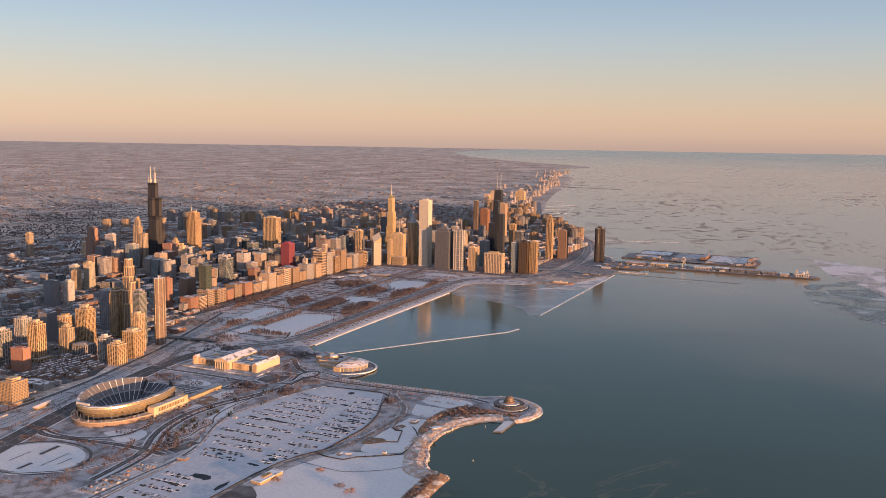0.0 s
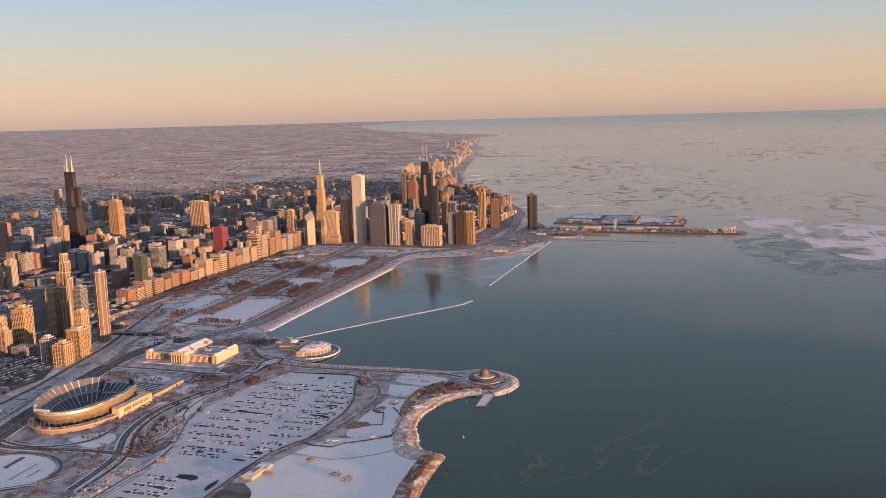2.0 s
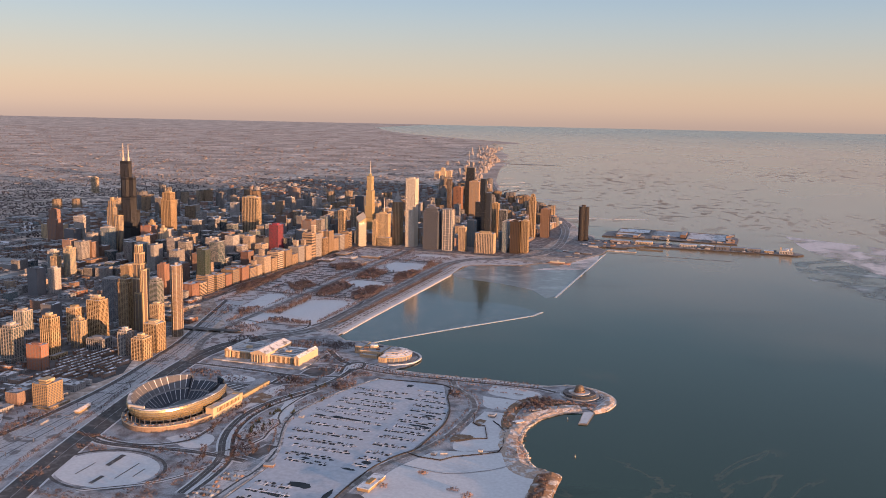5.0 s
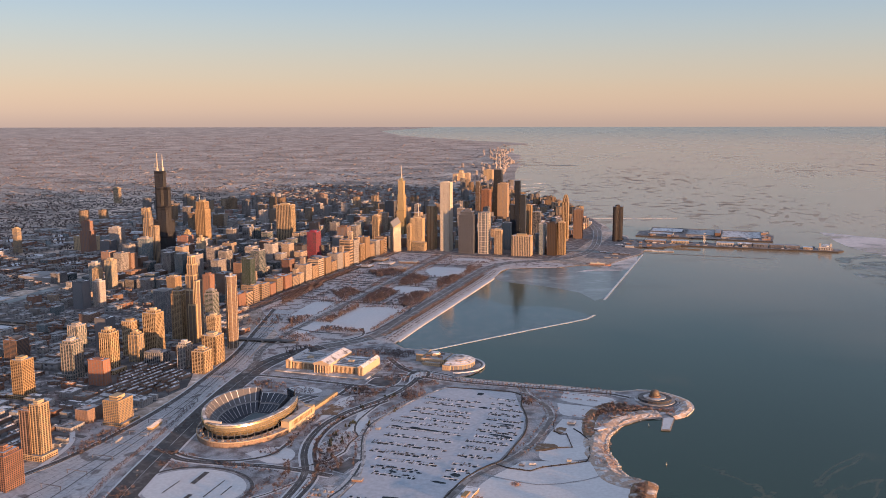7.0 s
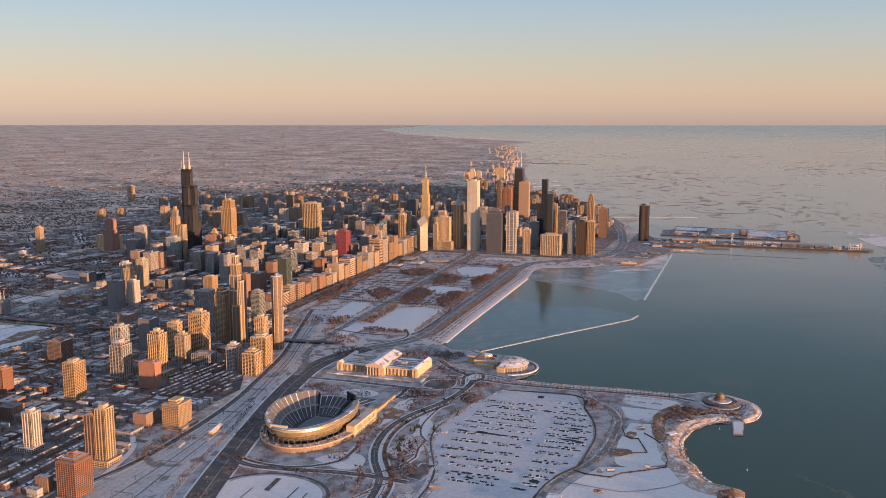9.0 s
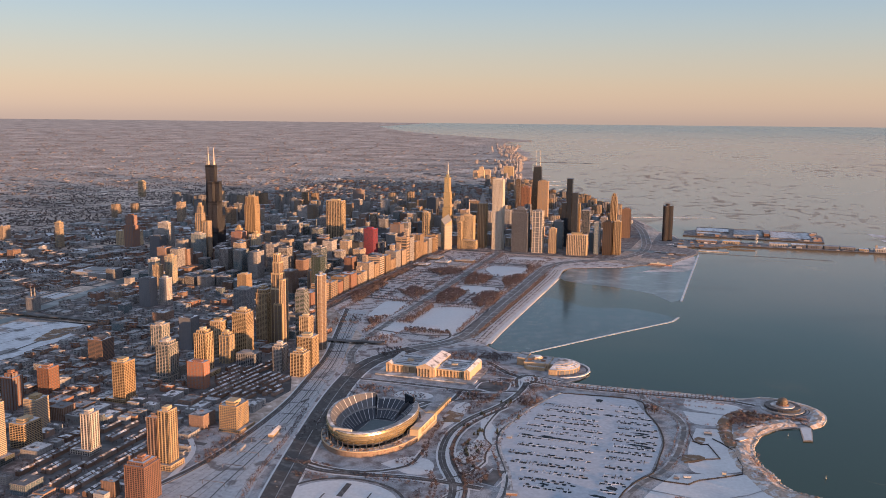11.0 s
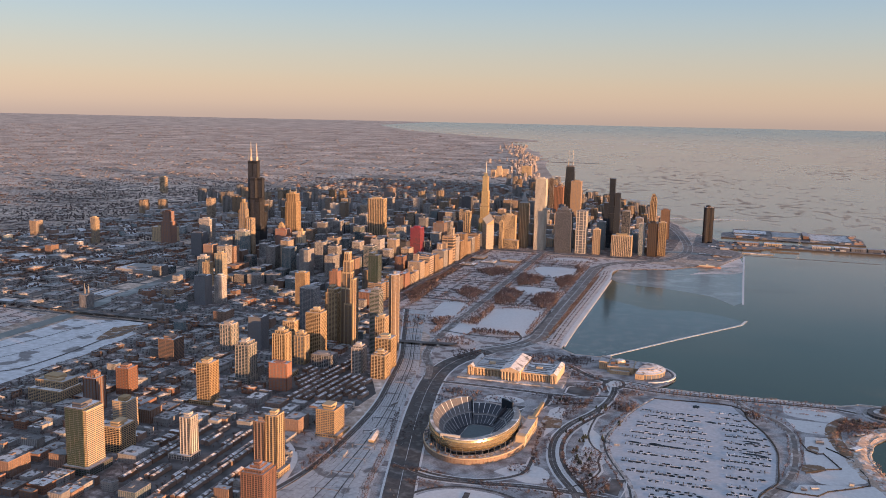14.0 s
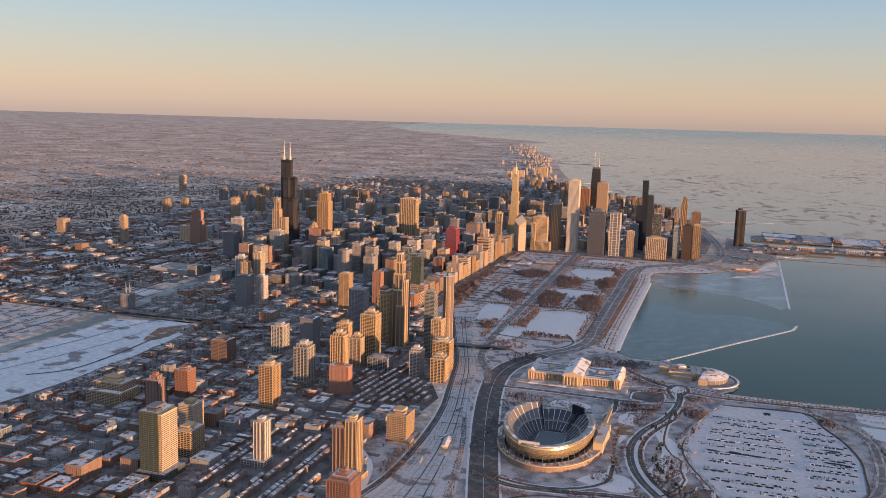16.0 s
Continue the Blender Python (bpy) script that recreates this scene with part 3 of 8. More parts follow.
tower(-66.0, 15.5, 3.6, 4.4, 10.6, "piers", CONCRETE, GLASS_BLUE, label="grey concrete tower with shouldered crown", group=N, steps=((0.93, 0.75, 0.85, 0, 0),), podium=(5.5, 5, 1.4, -1, 0))
tower(-60.0, 23.2, 3.4, 3.8, 12.2, "piers", CREAM, GLASS_BRONZE, bay=0.7, label="cream apartment tower with rounded crown", group=N, steps=((0.94, 0.7, 0.7, 0, 0),), podium=(5.4, 5.2, 1.2, 0.6, 0))
tower(-66.0, 40.0, 3.4, 3.4, 10.4, "grid", TAN, GLASS_BRONZE, label="tan apartment tower with pale top", group=N)
tower(-60.3, 35.0, 3.0, 3.2, 8.6, "piers", CREAM, PANE, label="cream tower with capped roof", group=N, steps=((0.92, 0.7, 0.7, 0, 0),))
tower(-59.2, 41.8, 4.4, 4.0, 13.8, "grid", CREAM, GLASS_BRONZE, bay=0.8, label="broad cream tower with square window grid and arched crown", group=N, steps=((0.95, 0.7, 0.6, 0.05, 0),))
tower(-53.6, 35.4, 5.6, 4.2, 3.4, "grid", GREY, NIGHT, label="low grey glass office block", group=N, top=0.4)
tower(-61.2, 58.2, 3.8, 4.2, 17.2, "piers", TAN, GLASS_BRONZE, label="tall tan residential tower with angled crown", group=N, steps=((0.90, 0.75, 1.0, 0, 0), (0.96, 0.4, 0.6, -0.15, 0)), top=0.4)
tower(-91.4, 97.0, 3.6, 3.8, 12.4, "bands", TAN, GLASS_BRONZE, label="tan round-cornered tower with flat cap", group=N, top=0.4)
tower(-45.1, 51.3, 2.8, 3.2, 18.9, "bands", GREY, GLASS_GREEN, label="green glass residential tower with golden bands", group=N, steps=((0.95, 0.8, 0.8, 0, 0),), top=0.4)
tower(-41.4, 46.4, 2.8, 3.0, 12.4, "grid", CREAM, GLASS_BRONZE, label="cream apartment tower with white crown", group=N, top=0.6)
tower(-72.9, 118.2, 3.6, 3.8, 17.4, "glass", DARK, GLASS_GREEN, label="dark green glass residential tower", group=N, steps=((0.96, 0.5, 1, -0.22, 0),), top=0.0)
tower(-86.0, 40.2, 3.4, 4.2, 7.6, "piers", CONCRETE, GLASS_BLUE, label="grey tower with golden end wall", group=N)
tower(-78.6, 44.0, 4.2, 4.2, 9.6, "glass", DARK, GLASS, label="black mirrored glass apartment tower", group=N, top=0.4)
tower(-73.2, 66.0, 4.6, 4.6, 14.4, "glass", GREY, GLASS, label="dark grey glass residential tower", group=N, top=0.4)
tower(-84.0, 108.0, 3.0, 3.2, 11.6, "stone", BRICK, PANE, label="orange-brick older apartment tower", group=N)
tower(-125.5, 88.0, 4.4, 4.4, 10.2, "glass", DARK, GLASS, label="black glass slab by the river", group=N, top=0.3)
tower(-121.4, 92.6, 3.0, 3.2, 9.6, "grid", CONCRETE, PANE, label="grey concrete apartment tower", group=N)
tower(-144.2, 117.6, 3.4, 3.4, 11.2, "grid", CONCRETE, GLASS_BLUE, label="grey twin apartment tower with pale crown", group=N)
tower(-140.8, 115.0, 2.8, 2.8, 9.6, "grid", CREAM, GLASS_BRONZE, label="cream apartment tower joined to its twin", group=N)
tower(-137.8, 119.4, 3.2, 3.4, 12.6, "grid", CREAM, GLASS_BLUE, label="pale apartment tower with sloped crown", group=N)

# the stepped twin-wing tower with gold-lit corners
def stepped_tower():
    """Dark glass tower that climbs in narrowing blocks, each outlined by pale corner piers."""
    ob = thing("tower", None, None, "tall stepped dark glass tower with pale corner piers", "tower", N, at=(-57.2, 60.0, 0))
    core, bands = Solid(), Solid()
    for x0, y0, x1, y1, z in ((-1.95, -1.8, 1.0, 1.8, 16.8), (1.0, -1.7, 2.0, 1.5, 19.6), (-1.9, -1.4, 0.9, 1.4, 21.4), (-1.4, -1.2, 0.6, 1.2, 24.8), (-1.2, -1.0, 0.1, 1.0, 27.3), (-0.6, -2.5, 1.9, -1.8, 12.2)):
        core.box(x0, y0, 0, x1, y1, z)
        for k in range(int(z / 0.38)):
            bands.ring(x0, y0, x1, y1, k * 0.38, k * 0.38 + 0.05, 0.012)
        for px in (x0, (x0 + x1) / 2, x1):
            for py in (y0, (y0 + y1) / 2, y1):
                if py == (y0 + y1) / 2 and px == (x0 + x1) / 2:
                    continue
                m = Solid(); m.box(px - 0.11, py - 0.11, 0, px + 0.11, py + 0.11, z + 0.15); part("corner_pier", m, CREAM, ob, "pale upright pier")
        m = Solid(); m.ring(x0, y0, x1, y1, z - 0.35, z + 0.12, 0.10); part("crown_band", m, CREAM, ob, "pale band round the top")
        m = Solid(); m.box(x0 + 0.1, y0 + 0.1, z, x1 - 0.1, y1 - 0.1, z + 0.04); part("roof", m, ROOF_TOWN, ob)
    part("glazing", core, GLASS_BRONZE, ob)
    part("floor_banding", bands, DARK, ob, kind="stuff")


stepped_tower()


def rounded_tower(x, y, w, d, h, wall, glass, label, lobes=1, fins=26, floor=FLOOR, group="city towers", slab=0.09):
    """A tower with a curved plan: drum of glass, floor rings and fins."""
    ob = thing("tower", None, None, label, "tower", group, at=(x, y, 0))
    core, bands, piers, roof, unit = Solid(), Solid(), Solid(), Solid(), Solid()

    def plan(grow, n=48):
        out = []
        for i in range(n):
            a = 2 * math.pi * i / n
            r = 1.0 if lobes == 1 else 0.80 + 0.20 * math.cos(lobes * a)
            out.append(((w / 2 * r + grow) * math.cos(a), (d / 2 * r + grow) * math.sin(a)))
        return out

    core.prism(plan(0), 0, h)
    roof.prism(plan(0.03), h, h + 0.05)
    n = int(h / floor)
    for i in range(n):
        bands.prism(plan(0.05), i * h / n, i * h / n + slab)
    ring = plan(0.04)
    for i in range(0, 48, max(1, 48 // fins)):
        px, py = ring[i]
        piers.box(px - 0.05, py - 0.05, 0, px + 0.05, py + 0.05, h + 0.15)
    unit.prism(hull_poly(0, 0, w * 0.2, d * 0.2, 12), h, h + 0.9)
    part("glazing", core, glass, ob)
    part("floor_banding", bands, wall, ob, kind="stuff")
    part("pier_frame", piers, CREAM if lobes == 1 else wall, ob)
    part("roof", roof, ROOF_SNOW, ob, "snowy flat roof")
    part("penthouse", unit, wall, ob)
    return ob


rounded_tower(-42.0, 57.2, 2.9, 4.2, 22.4, DARK, GLASS_BRONZE, "tall bronze-glass residential tower with rounded lake front", group=N, fins=8, slab=0.05)
rounded_tower(38.4, 327.0, 6.2, 6.2, 19.6, UMBER, NIGHT, "dark brown three-lobed lakeside tower standing alone", lobes=3)

# ---- the high skyline
DT = "downtown towers"


def bundled_tower():
    """The black tower of nine bundled square tubes that end at different heights, with two white masts."""
    ob = thing("tower", None, None, "black bundled-tube skyscraper with two white masts", "tower", DT, at=(-160, 186, 0))
    core, bands, piers, roof = Solid(), Solid(), Solid(), Solid()
    s = 2.29
    ends = {(-1, -1): 20.5, (1, 1): 20.5, (-1, 1): 26.8, (1, -1): 26.8, (0, 0): 44.2, (-1, 0): 44.2, (0, 1): 36.5, (1, 0): 36.5, (0, -1): 36.5}
    for (i, j), h in ends.items():
        facade(core, bands, piers, s, s, 0, h, "piers", 0.46, i * s, j * s)
        for z in (12.2, 26.6, h - 1.2):
            if z < h:
                bands.ring(i * s - s / 2, j * s - s / 2, i * s + s / 2, j * s + s / 2, z, z + 0.8, 0.10)
        roof.box(i * s - s / 2, j * s - s / 2, h, i * s + s / 2, j * s + s / 2, h + 0.04)
    part("glazing", core, GLASS, ob)
    part("floor_banding", bands, BLACK, ob, kind="stuff")
    part("pier_frame", piers, BLACK, ob)
    part("roof", roof, GREY, ob)
    for mx, hz in ((-2.6, 52.7), (0.4, 52.2)):
        m = Solid()
        m.prism(hull_poly(mx, 0, 0.62, 0.62, 8), 44.2, 46.0)
        m.prism(hull_poly(mx, 0, 0.30, 0.30, 8), 46.0, 49.4)
        m.prism(hull_poly(mx, 0, 0.16, 0.16, 8), 49.4, hz)
        part("mast", m, WHITE, ob, "white antenna mast")
    for mx, my in ((-3.2, -0.9), (1.0, -0.9), (-1.2, 0.9)):
        m = Solid()
        m.prism(hull_poly(mx, my, 0.08, 0.08, 6), 44.2, 48)
        part("mast", m, WHITE, ob, "thin white aerial")


bundled_tower()


def tapered_tower():
    """The dark tapering tower with crossed braces and two masts."""
    ob = thing("tower", None, None, "dark tapering tower with crossed braces and two masts", "tower", DT, at=(-50.4, 398, 0))
    core, brace, bands, roof = Solid(), Solid(), Solid(), Solid()
    bw, bd, tw, td, h = 8.0, 5.0, 4.9, 3.1, 34.4

    def at(sx, sy, z):
        k = z / h
        return (sx * (bw + (tw - bw) * k) / 2, sy * (bd + (td - bd) * k) / 2, z)

    corners = ((-1, -1), (1, -1), (1, 1), (-1, 1))
    for i in range(4):
        a, b = corners[i], corners[(i + 1) % 4]
        core.quad([at(*a, 0), at(*b, 0), at(*b, h), at(*a, h)])
    core.quad([at(*c, h) for c in corners])
    for k in range(int(h / 0.42)):
        z = k * 0.42
        p, q = at(-1, -1, z), at(1, 1, z)
        bands.ring(p[0], p[1], q[0], q[1], z, z + 0.18, 0.05)
    for k in range(5):
        z0, z1 = k * 6.2, (k + 1) * 6.2
        for i in range(4):
            a, b = corners[i], corners[(i + 1) % 4]
            for u, v in ((a, b), (b, a)):
                p, q = Vector(at(*u, z0)) * 1.012, Vector(at(*v, z1)) * 1.012
                p.z, q.z = z0, z1
                w = Vector((0, 0, 0.55))
                brace.quad([tuple(p), tuple(p + w), tuple(q + w), tuple(q)])
    roof.box(-2.4, -1.5, h, 2.4, 1.5, h + 0.8)
    part("glazing", core, NIGHT, ob)
    part("floor_banding", bands, BLACK, ob, kind="stuff")
    part("cross_bracing", brace, BLACK, ob)
    part("roof", roof, DARK, ob)
    for mx in (-1.4, 1.4):
        m = Solid()
        m.prism(hull_poly(mx, 0, 0.3, 0.3, 8), h + 0.8, h + 3)
        m.prism(hull_poly(mx, 0, 0.13, 0.13, 8), h + 3, 45.2)
        part("mast", m, WHITE, ob, "pale antenna mast")


tapered_tower()


def lattice_tower():
    """Dark glass tower behind a bold pale frame of few uprights and many thin rungs."""
    ob = thing("tower", None, None, "dark glass tower with bold pale ladder-like frame", "tower", DT, at=(-20.2, 260.4, 0))
    w, d, h = 2.4, 2.3, 21.0
    m = Solid(); m.box(-w, -d, 0, w, d, h); part("glazing", m, GLASS, ob)
    m = Solid(); m.box(-w, -d, h, w, d, h + 0.04); part("roof", m, ROOF_TOWN, ob)
    for k in range(17):
        m = Solid(); m.ring(-w, -d, w, d, k * h / 16.5, k * h / 16.5 + 0.2, 0.06); part("frame_rung", m, WHITE, ob)
    for x, y in ((-w, -d), (-w * 0.45, -d), (w * 0.45, -d), (w, -d), (w, 0), (w, d), (-w, 0), (-w, d), (0, d)):
        m = Solid(); m.box(x - 0.2, y - 0.12, 0, x + 0.2, y + 0.12, h + 0.3); part("frame_upright", m, WHITE, ob)
    m = Solid(); m.box(-1.2, -1, h, 1.4, 1, h + 0.7); part("penthouse", m, GREY, ob)


tower(-41.8, 263.3, 5.2, 5.2, 36.0, "piers", WHITE, STONE_PANE, bay=0.45, label="tall white stone tower with close upright piers", group=DT, top=0.7)
tower(-29.0, 259.9, 7.9, 6.2, 21.6, "grid", SLATE, GLASS, bay=0.5, steps=((0.93, 0.82, 0.8, 0, 0),), label="broad grey concrete apartment slab", group=DT, top=1.2)
lattice_tower()
tower(-12.6, 260.5, 3.4, 3.6, 12.4, "piers", CREAM, GLASS_BRONZE, label="slender cream apartment tower", group=DT)
tower(-0.1, 259.9, 9.6, 5.0, 10.2, "piers", CREAM, GLASS, bay=0.9, label="wide cream apartment block with bold white piers", group=DT, top=0.9)
tower(8.9, 266.4, 3.0, 3.4, 15.9, "glass", CONCRETE, GLASS_BLUE, label="slim grey glass tower by the harbour", group=DT)
tower(14.0, 266.6, 4.4, 5.4, 16.4, "piers", UMBER, GLASS_BRONZE, label="dark curved glass tower by the harbour", group=DT)
tower(18.4, 269.0, 3.4, 4.0, 16.6, "piers", CREAM, GLASS_BRONZE, label="cream tower beside the drive with golden piers", group=DT)
tower(9.1, 326.1, 3.3, 3.4, 25.2, "piers", TAN, GLASS_BRONZE, label="slender stepped tan lakefront tower", group=DT, steps=((0.85, 0.8, 0.8, 0, 0), (0.94, 0.5, 0.6, 0, 0)), top=0.4)
tower(15.5, 332.0, 4.6, 5.0, 16.4, "piers", BROWN, GLASS_BRONZE, label="brown lakefront apartment tower", group=DT)
tower(-8.8, 284.4, 2.8, 3.0, 36.0, "glass", BLACK, NIGHT, label="slender dark glass tower with three heights", group=DT, steps=((0.5, 0.9, 0.9, 0, 0), (0.75, 1.0, 1.0, 0, 0)), top=0.0)
tower(-6.0, 285.4, 2.8, 3.0, 28.6, "glass", BLACK, NIGHT, label="middle volume of a dark glass tower", group=DT, top=0.0)
tower(-11.4, 284.4, 2.6, 3.0, 23.4, "glass", BLACK, NIGHT, label="low volume of a dark glass tower", group=DT, top=0.0)
tower(-44.4, 388.4, 6.6, 4.4, 26.0, "flat", MUTED_TAN, PANE, label="tan office tower beside the braced tower", group=DT, top=0.8)
tower(-54.6, 384.0, 5.4, 5.0, 22.2, "stone", BRICK, PANE, label="brown stone apartment tower", group=DT)
tower(-98.8, 326, 6.0, 4.6, 18.8, "glass", DARK, GLASS, label="black glass office slab by the river", group=DT, top=0.4)
tower(-80.2, 296, 5.0, 4.0, 33.6, "glass", STEEL, MIRROR, label="polished mirror-glass tower with setbacks and spire", group=DT,
      steps=((0.30, 0.86, 1.0, 0.05, 0), (0.50, 0.72, 1.0, 0.10, 0), (0.76, 0.55, 0.9, 0.08, 0)), top=1.6, spires=((0.5, 0, 33.6, 42.3, 0.34),))
tower(-57.8, 262.6, 6.8, 4.0, 16.8, "piers", CREAM, GLASS, bay=0.5, label="pale stone office slab with a mast", group=DT, top=0.8, spires=((0.6, 0, 16.8, 25.2, 0.22),), podium=(7, 3.6, 4.4, 2.2, -3.2))


def chevron_tower():
    """Stone tower ending in stacked gables and a spire."""
    ob = tower(-51.0, 266.4, 4.2, 4.2, 23.0, "piers", TAN, GLASS_BRONZE, label="tan granite tower with pointed gabled crown and spire", group=DT, top=0.0)
    cap = Solid()
    for k, (r, z0, z1) in enumerate(((2.1, 23.0, 25.4), (1.4, 24.6, 27.4), (0.7, 26.6, 29.2))):
        cap.v += [(-r, -r, z0), (r, -r, z0), (r, r, z0), (-r, r, z0), (0, 0, z1)]
        n = len(cap.v) - 5
        for i in range(4):
            cap.f.append((n + i, n + (i + 1) % 4, n + 4))
            cap.m.append(0)
    cap.prism(hull_poly(0, 0, 0.1, 0.1, 6), 28.5, 30.3)
    part("crown", cap, GREY, ob, "pointed grey metal crown")


chevron_tower()


def diamond_tower():
    """White banded tower whose top is cut off as a slanting diamond, split in the middle."""
    ob = thing("tower", None, None, "white banded tower with slanting diamond-shaped top", "tower", DT, at=(-66.4, 253, 0))
    core, bands, cap = Solid(), Solid(), Solid()
    r = 3.0
    poly = [(0, -r), (r, 0), (0, r), (-r, 0)]
    core.prism(poly, 0, 12.6)
    for k in range(33):
        bands.prism([(p[0] * 1.02, p[1] * 1.02) for p in poly], k * 0.38, k * 0.38 + 0.15)
    k = 1.0
    tops = [12.6, 15.2, 17.8, 15.2]
    cap.v += [(*p, 12.6) for p in poly] + [(*p, z) for p, z in zip(poly, tops)]
    for i in range(4):
        j = (i + 1) % 4
        cap.f.append((i, j, 4 + j, 4 + i))
        cap.m.append(0)
    cap.f.append((4, 5, 6, 7))
    cap.m.append(1)
    part("glazing", core, GLASS, ob)
    part("floor_banding", bands, CREAM, ob, kind="stuff")
    part("crown", cap, (CREAM, WHITE), ob, "slanted diamond roof")


diamond_tower()
tower(-183.0, 734, 6.4, 5.0, 11.4, "flat", CREAM, PANE, bay=1.2, label="pale stepped apartment tower far to the north", group=DT, steps=((0.75, 0.6, 0.8, 0, 0),), top=0.6, floor=0.8)
tower(-188.4, 730, 4.6, 4.4, 7.6, "flat", MUTED_TAN, PANE, bay=1.2, label="tan apartment tower far to the north", group=DT, top=0.5, floor=0.8)
tower(-176.8, 738, 4.8, 4.4, 8.4, "flat", MUTED_CREAM, PANE, bay=1.2, label="cream apartment tower far to the north", group=DT, top=0.5, floor=0.8)
tower(-157.0, 750, 10.0, 5.0, 11.8, "flat", CREAM, PANE, bay=1.4, label="broad pale apartment block far to the north", group=DT, top=0.6, floor=0.8)
tower(-12.8, 278.0, 4.4, 3.8, 14.2, "glass", MUTED_GREY, GLASS_BLUE, label="blue-grey glass tower behind the park", group=DT, top=0.4)
tower(-3.6, 307.9, 4.2, 3.8, 17.2, "glass", GREY, NIGHT, label="dark glass tower north of the river mouth", group=DT, top=0.4)
tower(-9.8, 314.6, 3.4, 3.4, 20.2, "piers", TAN, GLASS_BRONZE, label="slender golden tan tower north of the river mouth", group=DT, top=0.5)
tower(-58.4, 377.2, 2.4, 3.0, 28.0, "glass", GREY, GLASS_BRONZE, label="slender bronze glass tower beside the braced tower", group=DT, top=0.4)
tower(-60.6, 258, 1.8, 2.4, 13.6, "grid", CREAM, GLASS, label="slim cream hotel tower", group=DT)
tower(-157.8, 171, 3.4, 3.6, 26.4, "piers", TAN, GLASS, label="tall pinkish tower with lantern crown", group=DT, steps=((0.55, 0.9, 0.9, -0.05, 0), (0.88, 0.62, 0.62, 0, 0)), top=1.6)
tower(-154.8, 171.4, 2.6, 3.6, 19.6, "piers", TAN, GLASS, label="lower shoulder of a pinkish tower", group=DT, top=0.2)
tower(-151.2, 205.4, 5.4, 5.2, 28.0, "piers", TAN, GLASS_BRONZE, label="tan granite tower with stepped crown and twin spires", group=DT, steps=((0.86, 0.82, 0.86, 0, 0),), top=0.9,
      spires=((-1.6, 0, 28, 31.6, 0.16), (1.6, 0, 28, 31.6, 0.16)))
tower(-216.8, 198.6, 5.6, 5.0, 16.4, "stone", BRICK, GLASS, label="brick tower block with stepped roof", group=DT, steps=((0.7, 0.7, 0.8, 0, 0),))
tower(-224, 206, 12.0, 6.0, 7.4, "stone", CREAM, GLASS, label="massive pale stone block", group=DT)
tower(-180.6, 170.2, 5.4, 5.2, 11.8, "glass", DARK, GLASS, label="black glass office block", group=DT, top=0.4)
tower(-180.8, 177, 5.4, 5.0, 17.2, "grid", CONCRETE, GLASS, label="grey concrete office tower with flat roof", group=DT)
tower(-153.2, 162.0, 4.8, 4.4, 15.2, "glass", CONCRETE, GLASS_BLUE, label="blue-grey glass office tower", group=DT)
tower(-249.4, 184.4, 2.8, 2.8, 13.0, "grid", CREAM, GLASS, label="lone pale apartment tower", group=DT)
tower(-116.0, 226.4, 8.0, 5.0, 25.6, "piers", CREAM, GLASS, bay=0.9, label="broad cream office tower with bold piers", group=DT, top=0.7)
tower(-158.0, 351, 6.0, 5.0, 19.2, "grid", BROWN, GLASS, label="brown tower north of the river", group=DT)
tower(-83.0, 192.6, 4.6, 5.0, 17.2, "grid", CORAL, GLASS, bay=0.6, label="bright red steel office tower", group=DT, top=0.7)
tower(-87.6, 187.6, 4.2, 4.6, 11.6, "glass", BLACK, GLASS, label="black steel office block beside the red tower", group=DT)
tower(-83.0, 225.4, 5.4, 5.0, 15.6, "grid", BROWN, GLASS, label="brown office tower behind the avenue", group=DT)
tower(-77.6, 253.8, 3.0, 3.6, 18.2, "piers", CREAM, GLASS, label="slender cream tower by the park", group=DT)
tower(-139.4, 173.2, 5.2, 4.8, 15.4, "grid", RED_BRICK, PANE, bay=0.6, label="red brick office tower with square windows", group=DT, top=0.4)
tower(-147.4, 186.4, 3.4, 3.6, 16.0, "stone", TAN, GLASS, label="old limestone tower with pyramid cap", group=DT, steps=((0.85, 0.7, 0.7, 0, 0), (0.93, 0.4, 0.4, 0, 0)), top=0.6)
tower(-128.9, 170, 3.6, 3.8, 15.4, "stone", CREAM, GLASS, label="old stepped stone tower", group=DT, steps=((0.55, 0.8, 0.85, 0, 0), (0.88, 0.6, 0.6, 0, 0)), top=1.2)
tower(-375, 418, 4.4, 4.0, 12.6, "grid", CREAM, GLASS, label="lone apartment tower far to the west", group=DT)
tower(-158.4, 68, 3.0, 3.6, 4.6, "stone", GREY, GLASS, label="dark power house with two chimneys by the river", group=N, top=0.0, name="power_house",
      spires=((-0.6, 0, 4.6, 8.4, 0.35), (0.9, 0, 4.6, 8.2, 0.35)))
tower(-182, 131, 18, 13, 1.9, "flat", GREY, PANE, bay=1.2, label="large low building with snowy roof", group=N, top=0.6, name="building")
# ---------------------------------------------------------------- the city's fabric
rng = random.Random(7)
TAKEN = []          # x0, y0, x1, y1 of what stands already
for ob in list(scene.objects):
    if ob.parent is None and ob.name.split(".")[0] in ("tower", "power_house", "building"):
        r = 3.2 if "broad" not in ob["label"] else 5.0
        if "large low" in ob["label"] or "massive" in ob["label"]:
            r = 9.0
        TAKEN.append((ob.location.x - r, ob.location.y - r, ob.location.x + r, ob.location.y + r))


def within(x, y, poly):
    inside, j = False, len(poly) - 1
    for i in range(len(poly)):
        (xi, yi), (xj, yj) = poly[i], poly[j]
        if (yi > y) != (yj > y) and x < (xj - xi) * (y - yi) / (yj - yi) + xi:
            inside = not inside
        j = i
    return inside


